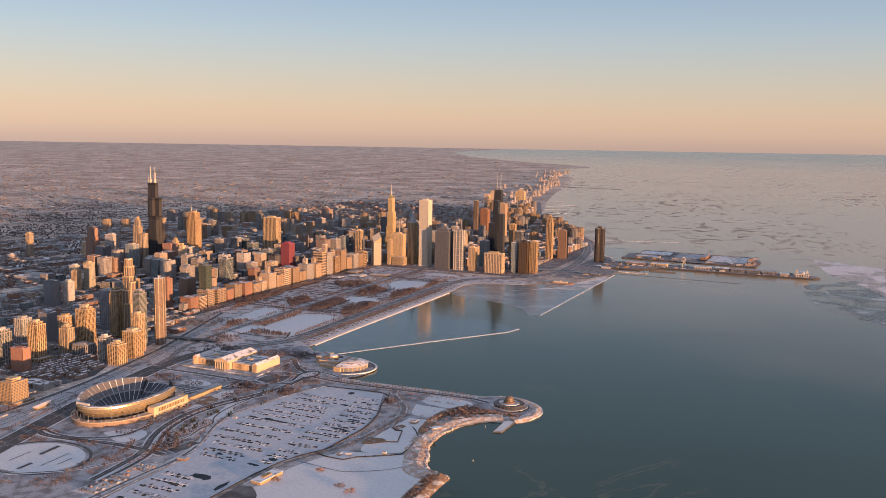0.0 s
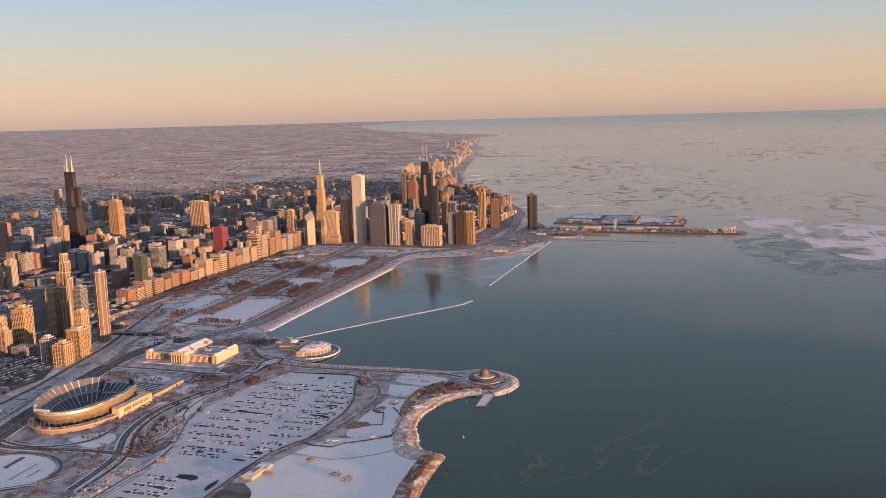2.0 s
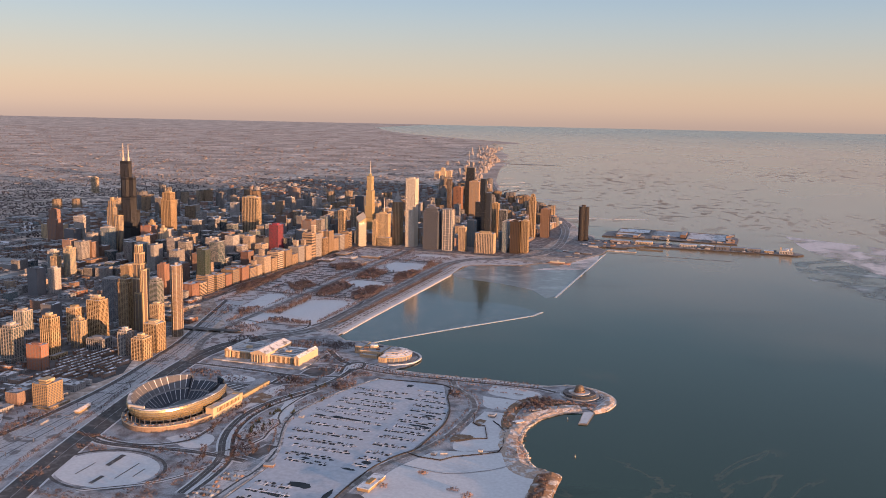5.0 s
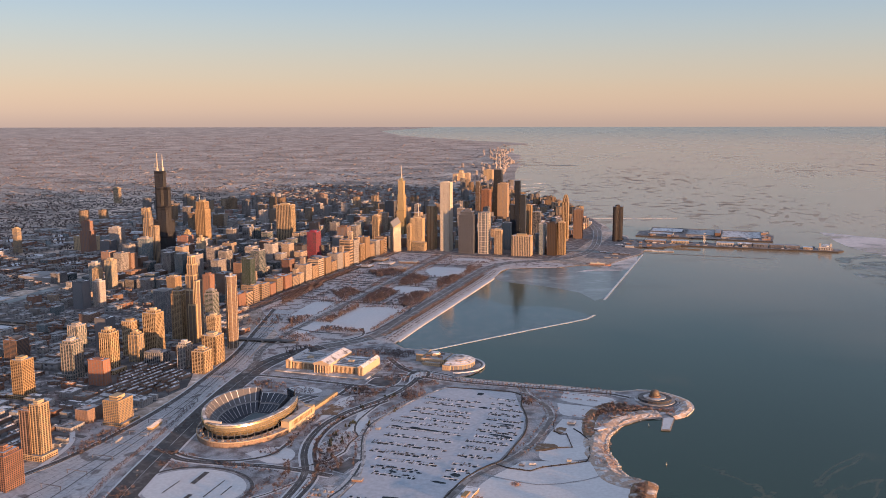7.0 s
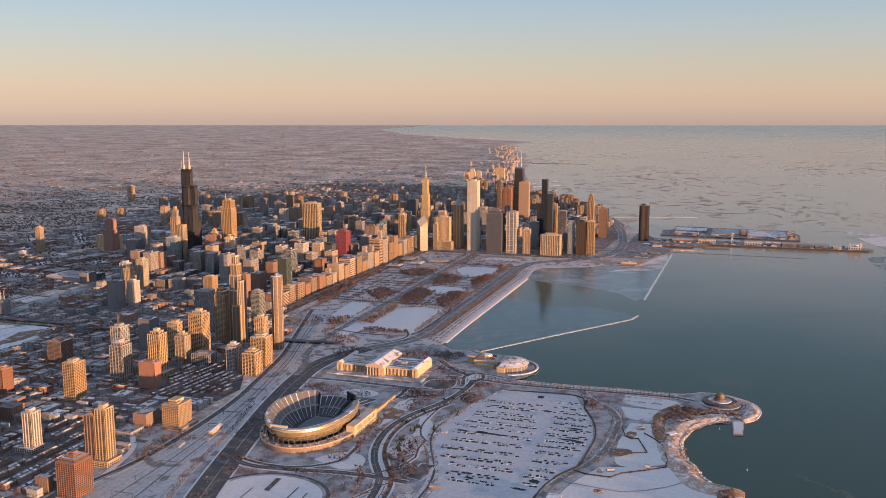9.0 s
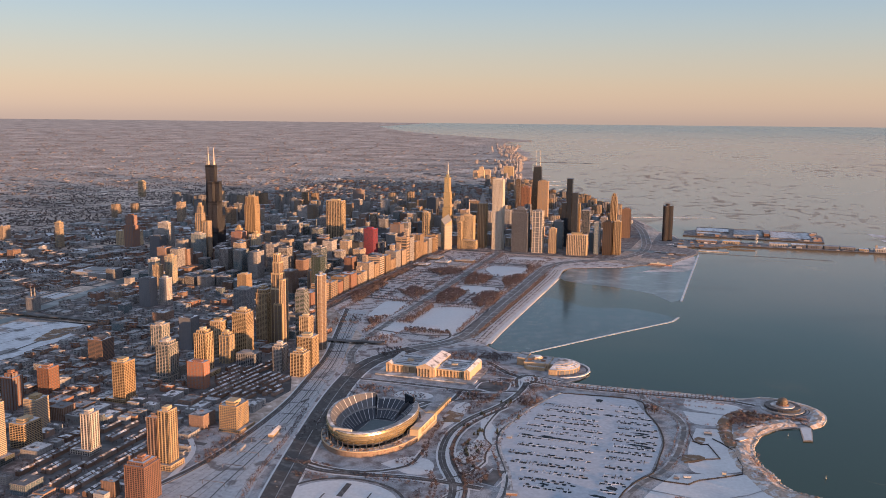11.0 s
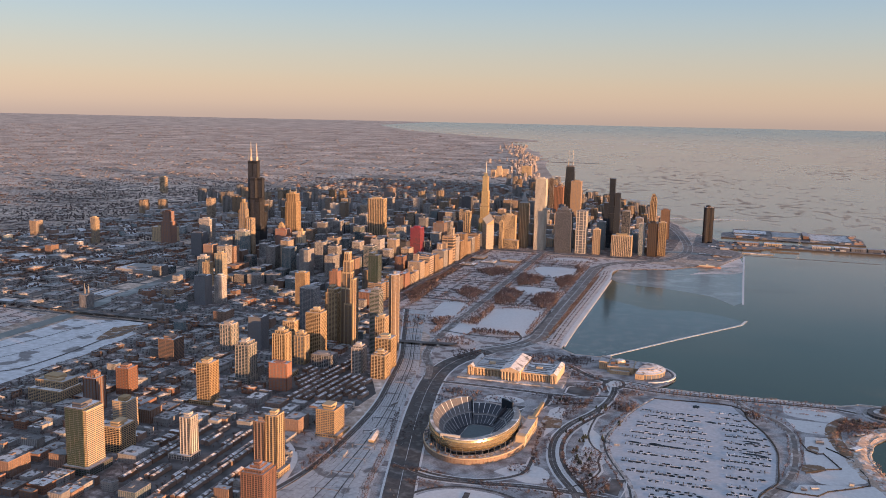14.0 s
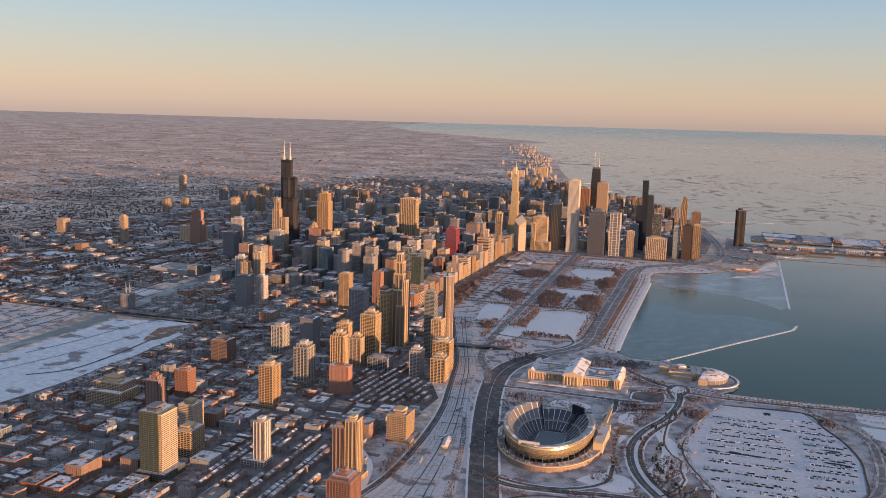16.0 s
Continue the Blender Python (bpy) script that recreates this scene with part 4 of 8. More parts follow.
def between(value, knots):
    for (a, u), (b, v) in zip(knots, knots[1:]):
        if value <= b:
            return u + (v - u) * max(0.0, (value - a) / (b - a))
    return knots[-1][1]


EAST_EDGE = [(-120, -22), (-40, -31), (-16, -30), (12, -31), (25, -34), (50, -41), (73, -47), (100, -62), (112, -68), (238, -68), (250, -64),
             (252, 18), (290, 24), (345, 26), (362, 24), (395, 14), (428, 2), (470, -20), (515, -42), (560, -78), (606, -92), (750, -138), (900, -176), (1100, -212), (1300, -280), (1890, -400)]
YARD = [(-152, 64), (-124, 60), (-118, 14), (-120, -25), (-126, -70), (-240, -70), (-215, 0), (-200, 52)]
RIVER = [(-172, -60), (-158, -6), (-155.5, 10), (-155.5, 54), (-157.5, 66), (-162, 107), (-166, 140), (-168, 200), (-164, 262), (-150, 284), (-110, 291), (-60, 288), (0, 284), (46, 282)]


TERRACES = [(-64, 36), (-56, 45), (-45, 41), (-36, 27), (-31.5, 18), (-32, 8), (-38, 5.5), (-48, 1.5), (-55, 5)]
TERRACES_SOUTH = [(-58, -17), (-45, -12), (-40.5, -18), (-37, -30), (-35, -50), (-56, -50), (-58, -36)]
OPEN_LOT = [(-38, -14), (-33, -9.5), (-28, -14), (-23, -36), (-29, -37), (-34.5, -22)]


def near_river(x, y, gap):
    for (ax, ay), (bx, by) in zip(RIVER, RIVER[1:]):
        dx, dy = bx - ax, by - ay
        t = max(0, min(1, ((x - ax) * dx + (y - ay) * dy) / (dx * dx + dy * dy)))
        if math.hypot(x - ax - t * dx, y - ay - t * dy) < gap:
            return True
    return False


def free(x, y, r):
    if x > between(y, EAST_EDGE) - r or within(x, y, YARD) or within(x, y, TERRACES) or within(x, y, TERRACES_SOUTH) or within(x, y, OPEN_LOT) or near_river(x, y, 3.5 + r):
        return False
    return not any(a < x + r and x - r < c and b < y + r and y - r < d for a, b, c, d in TAKEN)


WALLS = {}          # wall and window materials of each family member


def block(w, d, h, style, wall, glass, bay, name, label, group, roof_bits=2, floor=FLOOR, setback=0.0, cover=None):
    """A plain city building: windowed walls, a roof with snow and a plant room."""
    walls = Solid()
    core, bands, piers = Solid(), Solid(), Solid()
    h1 = h * (1 - setback)
    facade(core, bands, piers, w, d, 0, h1, style, bay, floor=floor)
    if setback:
        facade(core, bands, piers, w * 0.66, d * 0.7, h1, h, style, bay, floor=floor)
    if name == "low_rise_building":
        for s in (bands, piers):
            n = len(walls.v)
            walls.v += s.v
            walls.f += [tuple(n + i for i in f) for f in s.f]
            walls.m += [0] * len(s.f)
        ob = thing(name, core, glass, label, "building", group)
        part("wall_facing", walls, wall, ob, kind="stuff")
    else:
        ob = thing(name, core, glass, label, "building", group)
        part("floor_banding", bands, wall, ob, kind="stuff")
        part("pier_frame", piers, wall, ob, kind="stuff")
    WALLS[ob] = (wall, glass)
    r = Solid()
    r.box(-w / 2, -d / 2, h1, w / 2, d / 2, h1 + 0.04)
    part("roof", r, cover or ROOF_SNOW, ob, "flat roof under patchy snow")
    if setback:
        r = Solid()
        r.box(-w * 0.33, -d * 0.35, h, w * 0.33, d * 0.35, h + 0.04)
        part("roof", r, ROOF_SNOW, ob, "flat roof under patchy snow")
    for i in range(roof_bits):
        u, v = rng.uniform(-0.25, 0.2) * w, rng.uniform(-0.25, 0.2) * d
        s = Solid()
        s.box(u, v, h, u + rng.uniform(0.10, 0.22) * w, v + rng.uniform(0.10, 0.22) * d, h + min(0.6, 0.14 + 0.035 * h))
        if i == 0:
            part("plant_room", s, wall, ob)
    return ob


def family(kind, specs, label, group, **kw):
    made = []
    for w, d, h, style, wall, glass, bay, words in specs:
        made.append((block(w, d, h, style, wall, glass, bay, kind, words + " " + label, group, **kw), w, d, h))
    return made


LOW = family("low_rise_building", [
    (4.0, 3.0, 1.3, "flat", BRICK, GLASS, 0.6, "red-brick"), (3.0, 4.4, 1.0, "flat", BROWN, GLASS, 0.6, "brown-brick"),
    (5.0, 3.4, 1.6, "flat", MUTED_GREY, GLASS, 0.7, "grey concrete"), (3.4, 3.4, 1.9, "flat", GREY, GLASS, 0.6, "plain grey"),
    (6.0, 3.2, 0.9, "flat", GREY, GLASS, 0.8, "grey metal-clad"), (2.6, 4.8, 1.4, "flat", BROWN, GLASS, 0.6, "long brown-brick"),
    (4.6, 4.6, 1.2, "flat", MUTED_GREY, GLASS, 0.7, "weathered grey"), (3.0, 3.0, 2.3, "flat", GREY, GLASS, 0.5, "dark grey")],
    "low-rise building with snowy flat roof", "low-rise blocks", roof_bits=1, cover=ROOF_LOW)
MID = family("mid_rise_building", [
    (4.0, 4.0, 4.2, "grid", MUTED_GREY, PANE, 0.5, "grey concrete"), (4.6, 3.6, 5.4, "stone", BRICK, PANE, 0.5, "red-brick"),
    (3.6, 4.6, 3.6, "bands", MUTED_TAN, PANE, 0.5, "tan banded"), (4.2, 4.2, 6.4, "stone", BROWN, PANE, 0.5, "brown stone"),
    (4.8, 4.0, 4.8, "glass", GREY, GLASS_BLUE, 0.6, "dark glass"), (4.0, 4.6, 5.8, "piers", GREY, PANE, 0.5, "grey")],
    "mid-rise building with snowy roof", "mid-rise blocks", cover=ROOF_TOWN)
HIGH = family("high_rise_building", [
    (4.4, 4.4, 10.0, "grid", MUTED_GREY, PANE, 0.6, "grey concrete"), (4.2, 4.8, 12.0, "glass", GREY, GLASS, 0.6, "black glass"),
    (4.8, 4.2, 9.0, "stone", BROWN, PANE, 0.55, "brown stone"), (4.0, 4.2, 13.0, "piers", MUTED_TAN, PANE, 0.6, "tan"),
    (4.6, 4.6, 11.0, "glass", MUTED_GREY, GLASS_BLUE, 0.7, "blue-grey glass"), (4.2, 4.2, 10.0, "piers", BRICK, PANE, 0.6, "red-brick"),
    (4.4, 4.0, 12.0, "grid", MUTED_CREAM, PANE, 0.6, "cream"), (5.0, 4.2, 9.5, "bands", GREY, PANE, 0.6, "dark grey banded")],
    "high-rise building with flat roof", "high-rise blocks", cover=ROOF_TOWN)
PLACED = []         # family member, matrix


def put(choices, x, y, h, w=None, d=None):
    if choices is HIGH and x < -78 and y < 286:
        choices = (HIGH[0], HIGH[1], HIGH[0], HIGH[4], HIGH[7], HIGH[7], HIGH[2], HIGH[0], HIGH[6])
    elif choices is HIGH and y > 286:
        choices = (HIGH[0], HIGH[3], HIGH[6], HIGH[0], HIGH[6], HIGH[0], HIGH[3], HIGH[7])
    if choices is MID and x < -78 and 110 < y < 286:
        choices = (MID[3], MID[4], MID[5], MID[4], MID[0])
    made = rng.choice(choices)
    ob, pw, pd, ph = made
    k = (w or pw * rng.uniform(0.8, 1.15)) / pw, (d or pd * rng.uniform(0.8, 1.15)) / pd, h / ph
    PLACED.append((made, Matrix.Translation((x, y, 0)) @ Matrix.Rotation(rng.choice((0, math.pi)), 4, "Z") @ Matrix.Diagonal((*k, 1))))


def height_here(x, y):
    """Family and height that suit a place in the city."""
    r = rng.random()
    if y > 400:
        coast = between(y, EAST_EDGE) - x
        if coast < 26:
            return ((HIGH[0], HIGH[3], HIGH[6], HIGH[6]), rng.uniform(5, 11)) if r < 0.4 else (MID, rng.uniform(2, 4.5))
        if coast < 60 and y < 620:
            return (HIGH, rng.uniform(6, 13)) if r < 0.22 else (MID, rng.uniform(1.6, 4))
        return (LOW, rng.uniform(0.9, 1.8)) if r < 0.9 else (MID, rng.uniform(2, 4))
    if y > 286:
        if x > -45:
            return (HIGH, rng.uniform(5, 8)) if r < 0.14 else (MID, rng.uniform(1.5, 3.6))
        if x > -150:
            return (HIGH, rng.uniform(6, 16)) if r < 0.42 else (MID, rng.uniform(3, 7))
        return (HIGH, rng.uniform(7, 13)) if r < 0.14 else (MID, rng.uniform(1.5, 3.5))
    if y > 118 and x > -172:
        if x > -80:
            return (HIGH, rng.uniform(6.5, 10)) if r < 0.2 else (MID, rng.uniform(3, 6))
        return (HIGH, rng.uniform(7, 15)) if r < (0.18 if y < 150 else 0.46) else (MID, rng.uniform(2.4, 4.5) if y < 150 else rng.uniform(3.5, 7))
    if y > 60 and x > -120:
        return (MID, rng.uniform(2.2, 4.6)) if r < 0.2 else ((HIGH, rng.uniform(6, 9)) if r < 0.23 else (LOW, rng.uniform(1.0, 1.9)))
    if x < -165:
        return (LOW, rng.uniform(0.9, 2.0)) if r < 0.8 else ((MID, rng.uniform(2.2, 4.4)) if r < 0.96 else (HIGH, rng.uniform(6, 9)))
    return (LOW, rng.uniform(0.8, 1.9)) if r < 0.86 else (MID, rng.uniform(2.2, 4.2))


# the wall of older hotels and clubs along the avenue, facing the park
y = 104.0
row = 0
while y < 247:
    d = rng.uniform(4.2, 6.6)
    h = rng.uniform(4.2, 6.8) if y < 150 else (rng.uniform(5.0, 9.0) if y < 200 else rng.uniform(7.0, 12.5))
    style_pool = [MID[1], MID[2], MID[2]] if y < 150 else [MID[2], MID[0], HIGH[6], HIGH[3]]
    if free(-71.5, y + d / 2, 1.4) or row < 3:
        put(style_pool, -71.6, y + d / 2, h, 5.2, d * 0.86)
        TAKEN.append((-75, y, -68.5, y + d))
        if rng.random() < 0.3 and y > 150:
            put([HIGH[6]], -71.8, y + d / 2, h * 1.35, 1.8, 1.8)
    y += d + (1.4 if row % 3 == 2 else 0.1)
    row += 1

# block by block to the west and north
TAKEN.append((-63, 246, 22, 272))
LOTS = []
cols = [-36.0 - 11.0 * k for k in range(34)] + [8.0, -3.0, -14.0, -25.0]
rows, y = [], -92.0
while y < 640:
    rows.append(y)
    y += 13.0 if y < 400 else 15.0
for bx in cols:
    for by in rows:
        if bx < -245 and by < 40 or bx < -300:
            continue
        fam, h0 = height_here(bx, by)
        if bx < -160 and by < 285:
            kind = rng.random()
            if kind < 0.30:
                if free(bx, by, 4.0):
                    LOTS.append((bx, by))
                continue
            if kind < 0.62:
                if free(bx, by, 4.2):
                    put(LOW, bx, by, rng.uniform(0.9, 1.8), rng.uniform(6, 9), rng.uniform(6, 11))
                    TAKEN.append((bx - 4.5, by - 5, bx + 4.5, by + 5))
                continue
        if fam is LOW or h0 < 2.0:
            # two rows of narrow lots back to back along the block
            for cx, wide in ((-2.35, 3.7), (2.35, 3.7)):
                y = by - 5.6
                while y < by + 5.4:
                    d = rng.choice((0.9, 1.2, 1.6, 2.2, 3.2, 4.6))
                    yc = y + d / 2
                    y += d + rng.choice((0.06, 0.1, 0.1, 0.8))
                    w = wide * rng.uniform(0.6, 1.0)
                    f2, h = (LOW, rng.uniform(0.7, 1.7)) if rng.random() < 0.94 else (MID, rng.uniform(2.0, 3.6))
                    if rng.random() < 0.12 or y > by + 6.2 or not free(bx + cx, yc, max(0.6, d / 2)) or (yc < -60 and bx < -150):
                        continue
                    put(f2, bx + cx, yc, h, w, d * 0.96)
                    TAKEN.append((bx + cx - w / 2, yc - d / 2, bx + cx + w / 2, yc + d / 2))
            continue
        cells = ((-2.3, -3.1), (-2.3, 3.1), (2.3, -3.1), (2.3, 3.1))
        for cx, cy in cells:
            x, y = bx + cx, by + cy
            fam, h = height_here(x, y)
            if rng.random() < 0.05 or not free(x, y, 1.7):
                continue
            put(fam, x, y, h, rng.uniform(3.4, 4.3), rng.uniform(4.0, 5.6))
            TAKEN.append((x - 1.7, y - 1.7, x + 1.7, y + 1.7))


def settle():
    """The nearest 300 of each family stand as things of their own; the rest are joined."""
    for fam, name, words in ((LOW, "low_rise_blocks", "many low brick and concrete buildings with snowy roofs"),
                             (MID, "mid_rise_blocks", "many mid-rise city buildings with snowy roofs"),
                             (HIGH, "high_rise_blocks", "many high-rise city buildings in the distance")):
        own = {id(m[0]) for m in fam}
        mine = sorted((p for p in PLACED if id(p[0][0]) in own), key=lambda p: math.hypot(p[1].translation.x + 30, p[1].translation.y + 60))
        fresh = set(own)
        own_count = {id(LOW): 225, id(MID): 240, id(HIGH): 265}[id(fam)]
        for (ob, *_), m in mine[:own_count]:
            if id(ob) in fresh:
                fresh.discard(id(ob))
                ob.matrix_world = m
                continue
            c = ob.copy()
            scene.collection.objects.link(c)
            c.matrix_world = m
            for child in ob.children:
                q = child.copy()
                scene.collection.objects.link(q)
                q.parent = c
        lite = {}
        mats = [BRICK, BROWN, CONCRETE, TAN, GREY, CREAM, DARK, GLASS, GLASS_BLUE, GLASS_BRONZE, ROOF_SNOW, ROOF_LOW, ROOF_TOWN, PANE, MUTED_GREY, MUTED_CREAM, MUTED_TAN]
        for ob, w, d, h in fam:
            core, bands, piers = Solid(), Solid(), Solid()
            style = "flat" if fam is LOW else ("glass" if "glass" in ob["label"] else "stone")
            facade(core, bands, piers, w, d, 0, h, style, w / 2 if fam is LOW else w / 4, floor=1.2 if fam is LOW else 0.55)
            wall, glass = WALLS[ob]
            roof = Solid()
            roof.box(-w / 2, -d / 2, h, w / 2, d / 2, h + 0.04)
            roof.box(-w * 0.15, -d * 0.2, h, w * 0.1, d * 0.1, h + min(0.6, 0.12 + 0.035 * h))
            v, f, m = [], [], []
            for s, material in ((core, glass), (bands, wall), (piers, wall), (roof, ROOF_LOW if fam is LOW else ROOF_TOWN)):
                f += [tuple(len(v) + i for i in q) for q in s.f]
                m += [mats.index(material)] * len(s.f)
                v += s.v
            lite[id(ob)] = (np.array(v), np.array(f), np.array(m))
        vs, fs, ms, n = [], [], [], 0
        for (ob, *_), m in mine[own_count:]:
            v, f, mi = lite[id(ob)]
            mm = np.array(m)
            vs.append(v @ mm[:3, :3].T + mm[:3, 3])
            fs.append(f + n)
            ms.append(mi)
            n += len(v)
        for ob, *_ in fam:
            if id(ob) in fresh:
                for child in list(ob.children):
                    bpy.data.objects.remove(child)
                bpy.data.objects.remove(ob)
        if vs:
            tagged(new(name, big_mesh(name, np.concatenate(vs), np.concatenate(fs), mats, np.concatenate(ms))), words, "buildings", kind="stuff")


def big_mesh(name, v, f, mats, index=None):
    """A mesh from arrays of corners and four-sided faces."""
    me = bpy.data.meshes.new(name)
    me.vertices.add(len(v))
    me.vertices.foreach_set("co", v.ravel())
    me.loops.add(f.size)
    me.loops.foreach_set("vertex_index", f.ravel().astype(np.int32))
    me.polygons.add(len(f))
    me.polygons.foreach_set("loop_start", np.arange(0, f.size, f.shape[1], dtype=np.int32))
    for m in mats:
        me.materials.append(m)
    if index is not None:
        me.polygons.foreach_set("material_index", index.astype(np.int32))
    me.update(calc_edges=True)
    return me


settle()


def lakeside_towers():
    """The long string of pale apartment towers along the shore to the north."""
    g = random.Random(77)
    core, bands, piers, roofs = Solid(), Solid(), Solid(), Solid()
    for k in range(300):
        y = 430 + 1150 * (k / 300) ** 1.15 + g.uniform(-8, 8)
        x = between(y, EAST_EDGE) - 3 - abs(g.gauss(0, 22))
        w, d, h = g.uniform(1.6, 4.2), g.uniform(1.6, 3.2), g.uniform(1.0, 3.6)
        if g.random() < 0.16:
            h = g.uniform(4.0, 7.5)
        facade(core, bands, piers, w, d, 0, h, "flat", 1.4, x, y, 1.1)
        roofs.box(x - w / 2, y - d / 2, h, x + w / 2, y + d / 2, h + 0.04)
        roofs.box(x - w * 0.2, y - d * 0.2, h, x + w * 0.2, y + d * 0.2, h + 0.5)
    v, f, m = [], [], []
    for s, i in ((core, 0), (bands, 1), (piers, 1), (roofs, 2)):
        f += [tuple(len(v) + q for q in face) for face in s.f]
        m += [i] * len(s.f)
        v += s.v
    me = big_mesh("lakeside_towers", np.array(v), np.array(f), (PANE, PALE, ROOF_TOWN), np.array(m))
    tagged(new("lakeside_towers", me), "many pale apartment towers along the far shore", "buildings", kind="stuff")


lakeside_towers()


def far_city():
    """Tens of thousands of houses and sheds out to the horizon, in rows along the street grid."""
    g = np.random.default_rng(3)
    n = 60000
    dist = 330 * np.exp(g.random(n) * 2.25)
    ang = np.radians(g.uniform(-52, 14, n))
    x, y = 60 + dist * np.sin(ang), -175 + dist * np.cos(ang)
    pitch_x, pitch_y = 4.2, 11.0
    x = np.round(x / pitch_x) * pitch_x + g.uniform(-0.7, 0.7, n)
    y = np.round(y / pitch_y) * pitch_y + np.where(g.random(n) < 0.5, -3.0, 3.0) + g.uniform(-0.7, 0.7, n)
    big = g.random(n) < 0.06
    w, d = np.where(big, g.uniform(3.5, 9, n), g.uniform(0.9, 2.2, n)), np.where(big, g.uniform(3, 6, n), g.uniform(1.2, 3.2, n))
    h = np.where(big, g.uniform(0.3, 0.6, n), g.uniform(0.12, 0.3, n)) * np.where(g.random(n) < 0.003, 4.0, 1.0)
    edge = np.interp(y, [p[0] for p in EAST_EDGE] + [2172, 2700, 3400], [p[1] for p in EAST_EDGE] + [-575, -1015, -1420])
    keep = (x < edge - 6) & ((x < -300) | (y > 640))
    ok = np.array([not within(a, b, YARD) for a, b in zip(x[keep], y[keep])])
    x, y, w, d, h = (v[keep][ok] for v in (x, y, w, d, h))
    k = len(x)
    sx, sy = np.array([-1, 1, 1, -1]) / 2, np.array([-1, -1, 1, 1]) / 2
    v = np.zeros((k, 8, 3))
    for lvl in (0, 1):
        v[:, lvl * 4:lvl * 4 + 4, 0] = x[:, None] + w[:, None] * sx
        v[:, lvl * 4:lvl * 4 + 4, 1] = y[:, None] + d[:, None] * sy
        v[:, lvl * 4:lvl * 4 + 4, 2] = (h * lvl)[:, None]
    faces = np.array([(0, 1, 5, 4), (1, 2, 6, 5), (2, 3, 7, 6), (3, 0, 4, 7), (4, 5, 6, 7)])
    f = (np.arange(k)[:, None, None] * 8 + faces[None]).reshape(-1, 4)
    me = big_mesh("houses", v.reshape(-1, 3), f, (HOUSES, ROOF_FAR), np.tile([0, 0, 0, 0, 1], k))
    tagged(new("distant_houses", me), "endless low houses and sheds with snowy roofs", "houses", kind="stuff")


def far_trees():
    """Dark bare crowns of the street trees among the western houses."""
    g = np.random.default_rng(8)
    n = 16000
    dist = 250 * np.exp(g.random(n) * 1.15)
    ang = np.radians(g.uniform(-58, -12, n))
    x, y = 40 + dist * np.sin(ang), -90 + dist * np.cos(ang)
    clump = np.sin(x * 0.045 + 1.3) * np.sin(y * 0.038) + 0.5 * np.sin(x * 0.11 - y * 0.07)
    x = np.round(x / 4.2) * 4.2 + 2.1 + g.uniform(-0.4, 0.4, n)
    keep = (x < -175) & (clump > -0.35)
    ok = np.array([not within(a, b, YARD) for a, b in zip(x[keep], y[keep])])
    x, y = x[keep][ok], y[keep][ok]
    k = len(x)
    r, h = g.uniform(0.5, 1.0, k), g.uniform(0.9, 1.5, k)
    v = np.zeros((k, 6, 3))
    for i in range(4):
        a = g.uniform(-0.4, 0.4, k) + math.pi / 2 * i
        v[:, i, 0], v[:, i, 1], v[:, i, 2] = x + r * np.cos(a), y + r * np.sin(a), h * g.uniform(0.45, 0.6, k)
    v[:, 4, 0], v[:, 4, 1], v[:, 4, 2] = x, y, 0.02
    v[:, 5, 0], v[:, 5, 1], v[:, 5, 2] = x, y, h
    faces = np.array([(0, 1, 5), (1, 2, 5), (2, 3, 5), (3, 0, 5), (1, 0, 4), (2, 1, 4), (3, 2, 4), (0, 3, 4)])
    f = (np.arange(k)[:, None, None] * 6 + faces[None]).reshape(-1, 3)
    tagged(new("distant_trees", big_mesh("distant_trees", v.reshape(-1, 3), f, (HOUSES,))), "endless dark leafless street trees", "trees", kind="stuff")


far_city()
far_trees()
# ---------------------------------------------------------------- parks, roads, harbour
PARK = mat("park_ground", (0.56, 0.515, 0.515), 0.85, vary=0.0, grain=0.45, grain_scale=1.8, stain=(0.25, 0.20, 0.195), stain_scale=0.30, stain_at=0.545, edge=0.035, fine=8)


def patch(name, poly, z, material, label, category="snow field", kind="structure", rounded=0):
    if rounded:
        poly = [tuple(p) for p in smooth_line(list(poly) + [poly[0]], rounded)][:-1]
    s = Solid()
    s.quad([(x, y, z) for x, y in poly])
    return thing(name, s, material, label, category, kind=kind)


LAID = []


def road(name, pts, width, z, material, label, step=2.5):
    """A carriageway, with ploughed snow along both edges and down the middle where it is dark asphalt."""
    s = Solid()
    LAID.append(name)
    z += 0.0005 * len(LAID)
    ribbon(s, pts, width, z, 0, step)
    if material in (ASPHALT, SALTED):
        ribbon(s, pts, width + 0.9, 0.054 + 0.0006 * len(LAID), 1, step)
        if 1.2 < width < 2:
            ribbon(s, pts, 0.07, z + 0.006, 2, step)
        return thing(name, s, (material, SNOW if material is ASPHALT else PATH, PATH), label, "road", kind="structure")
    return thing(name, s, material, label, "road", kind="structure")


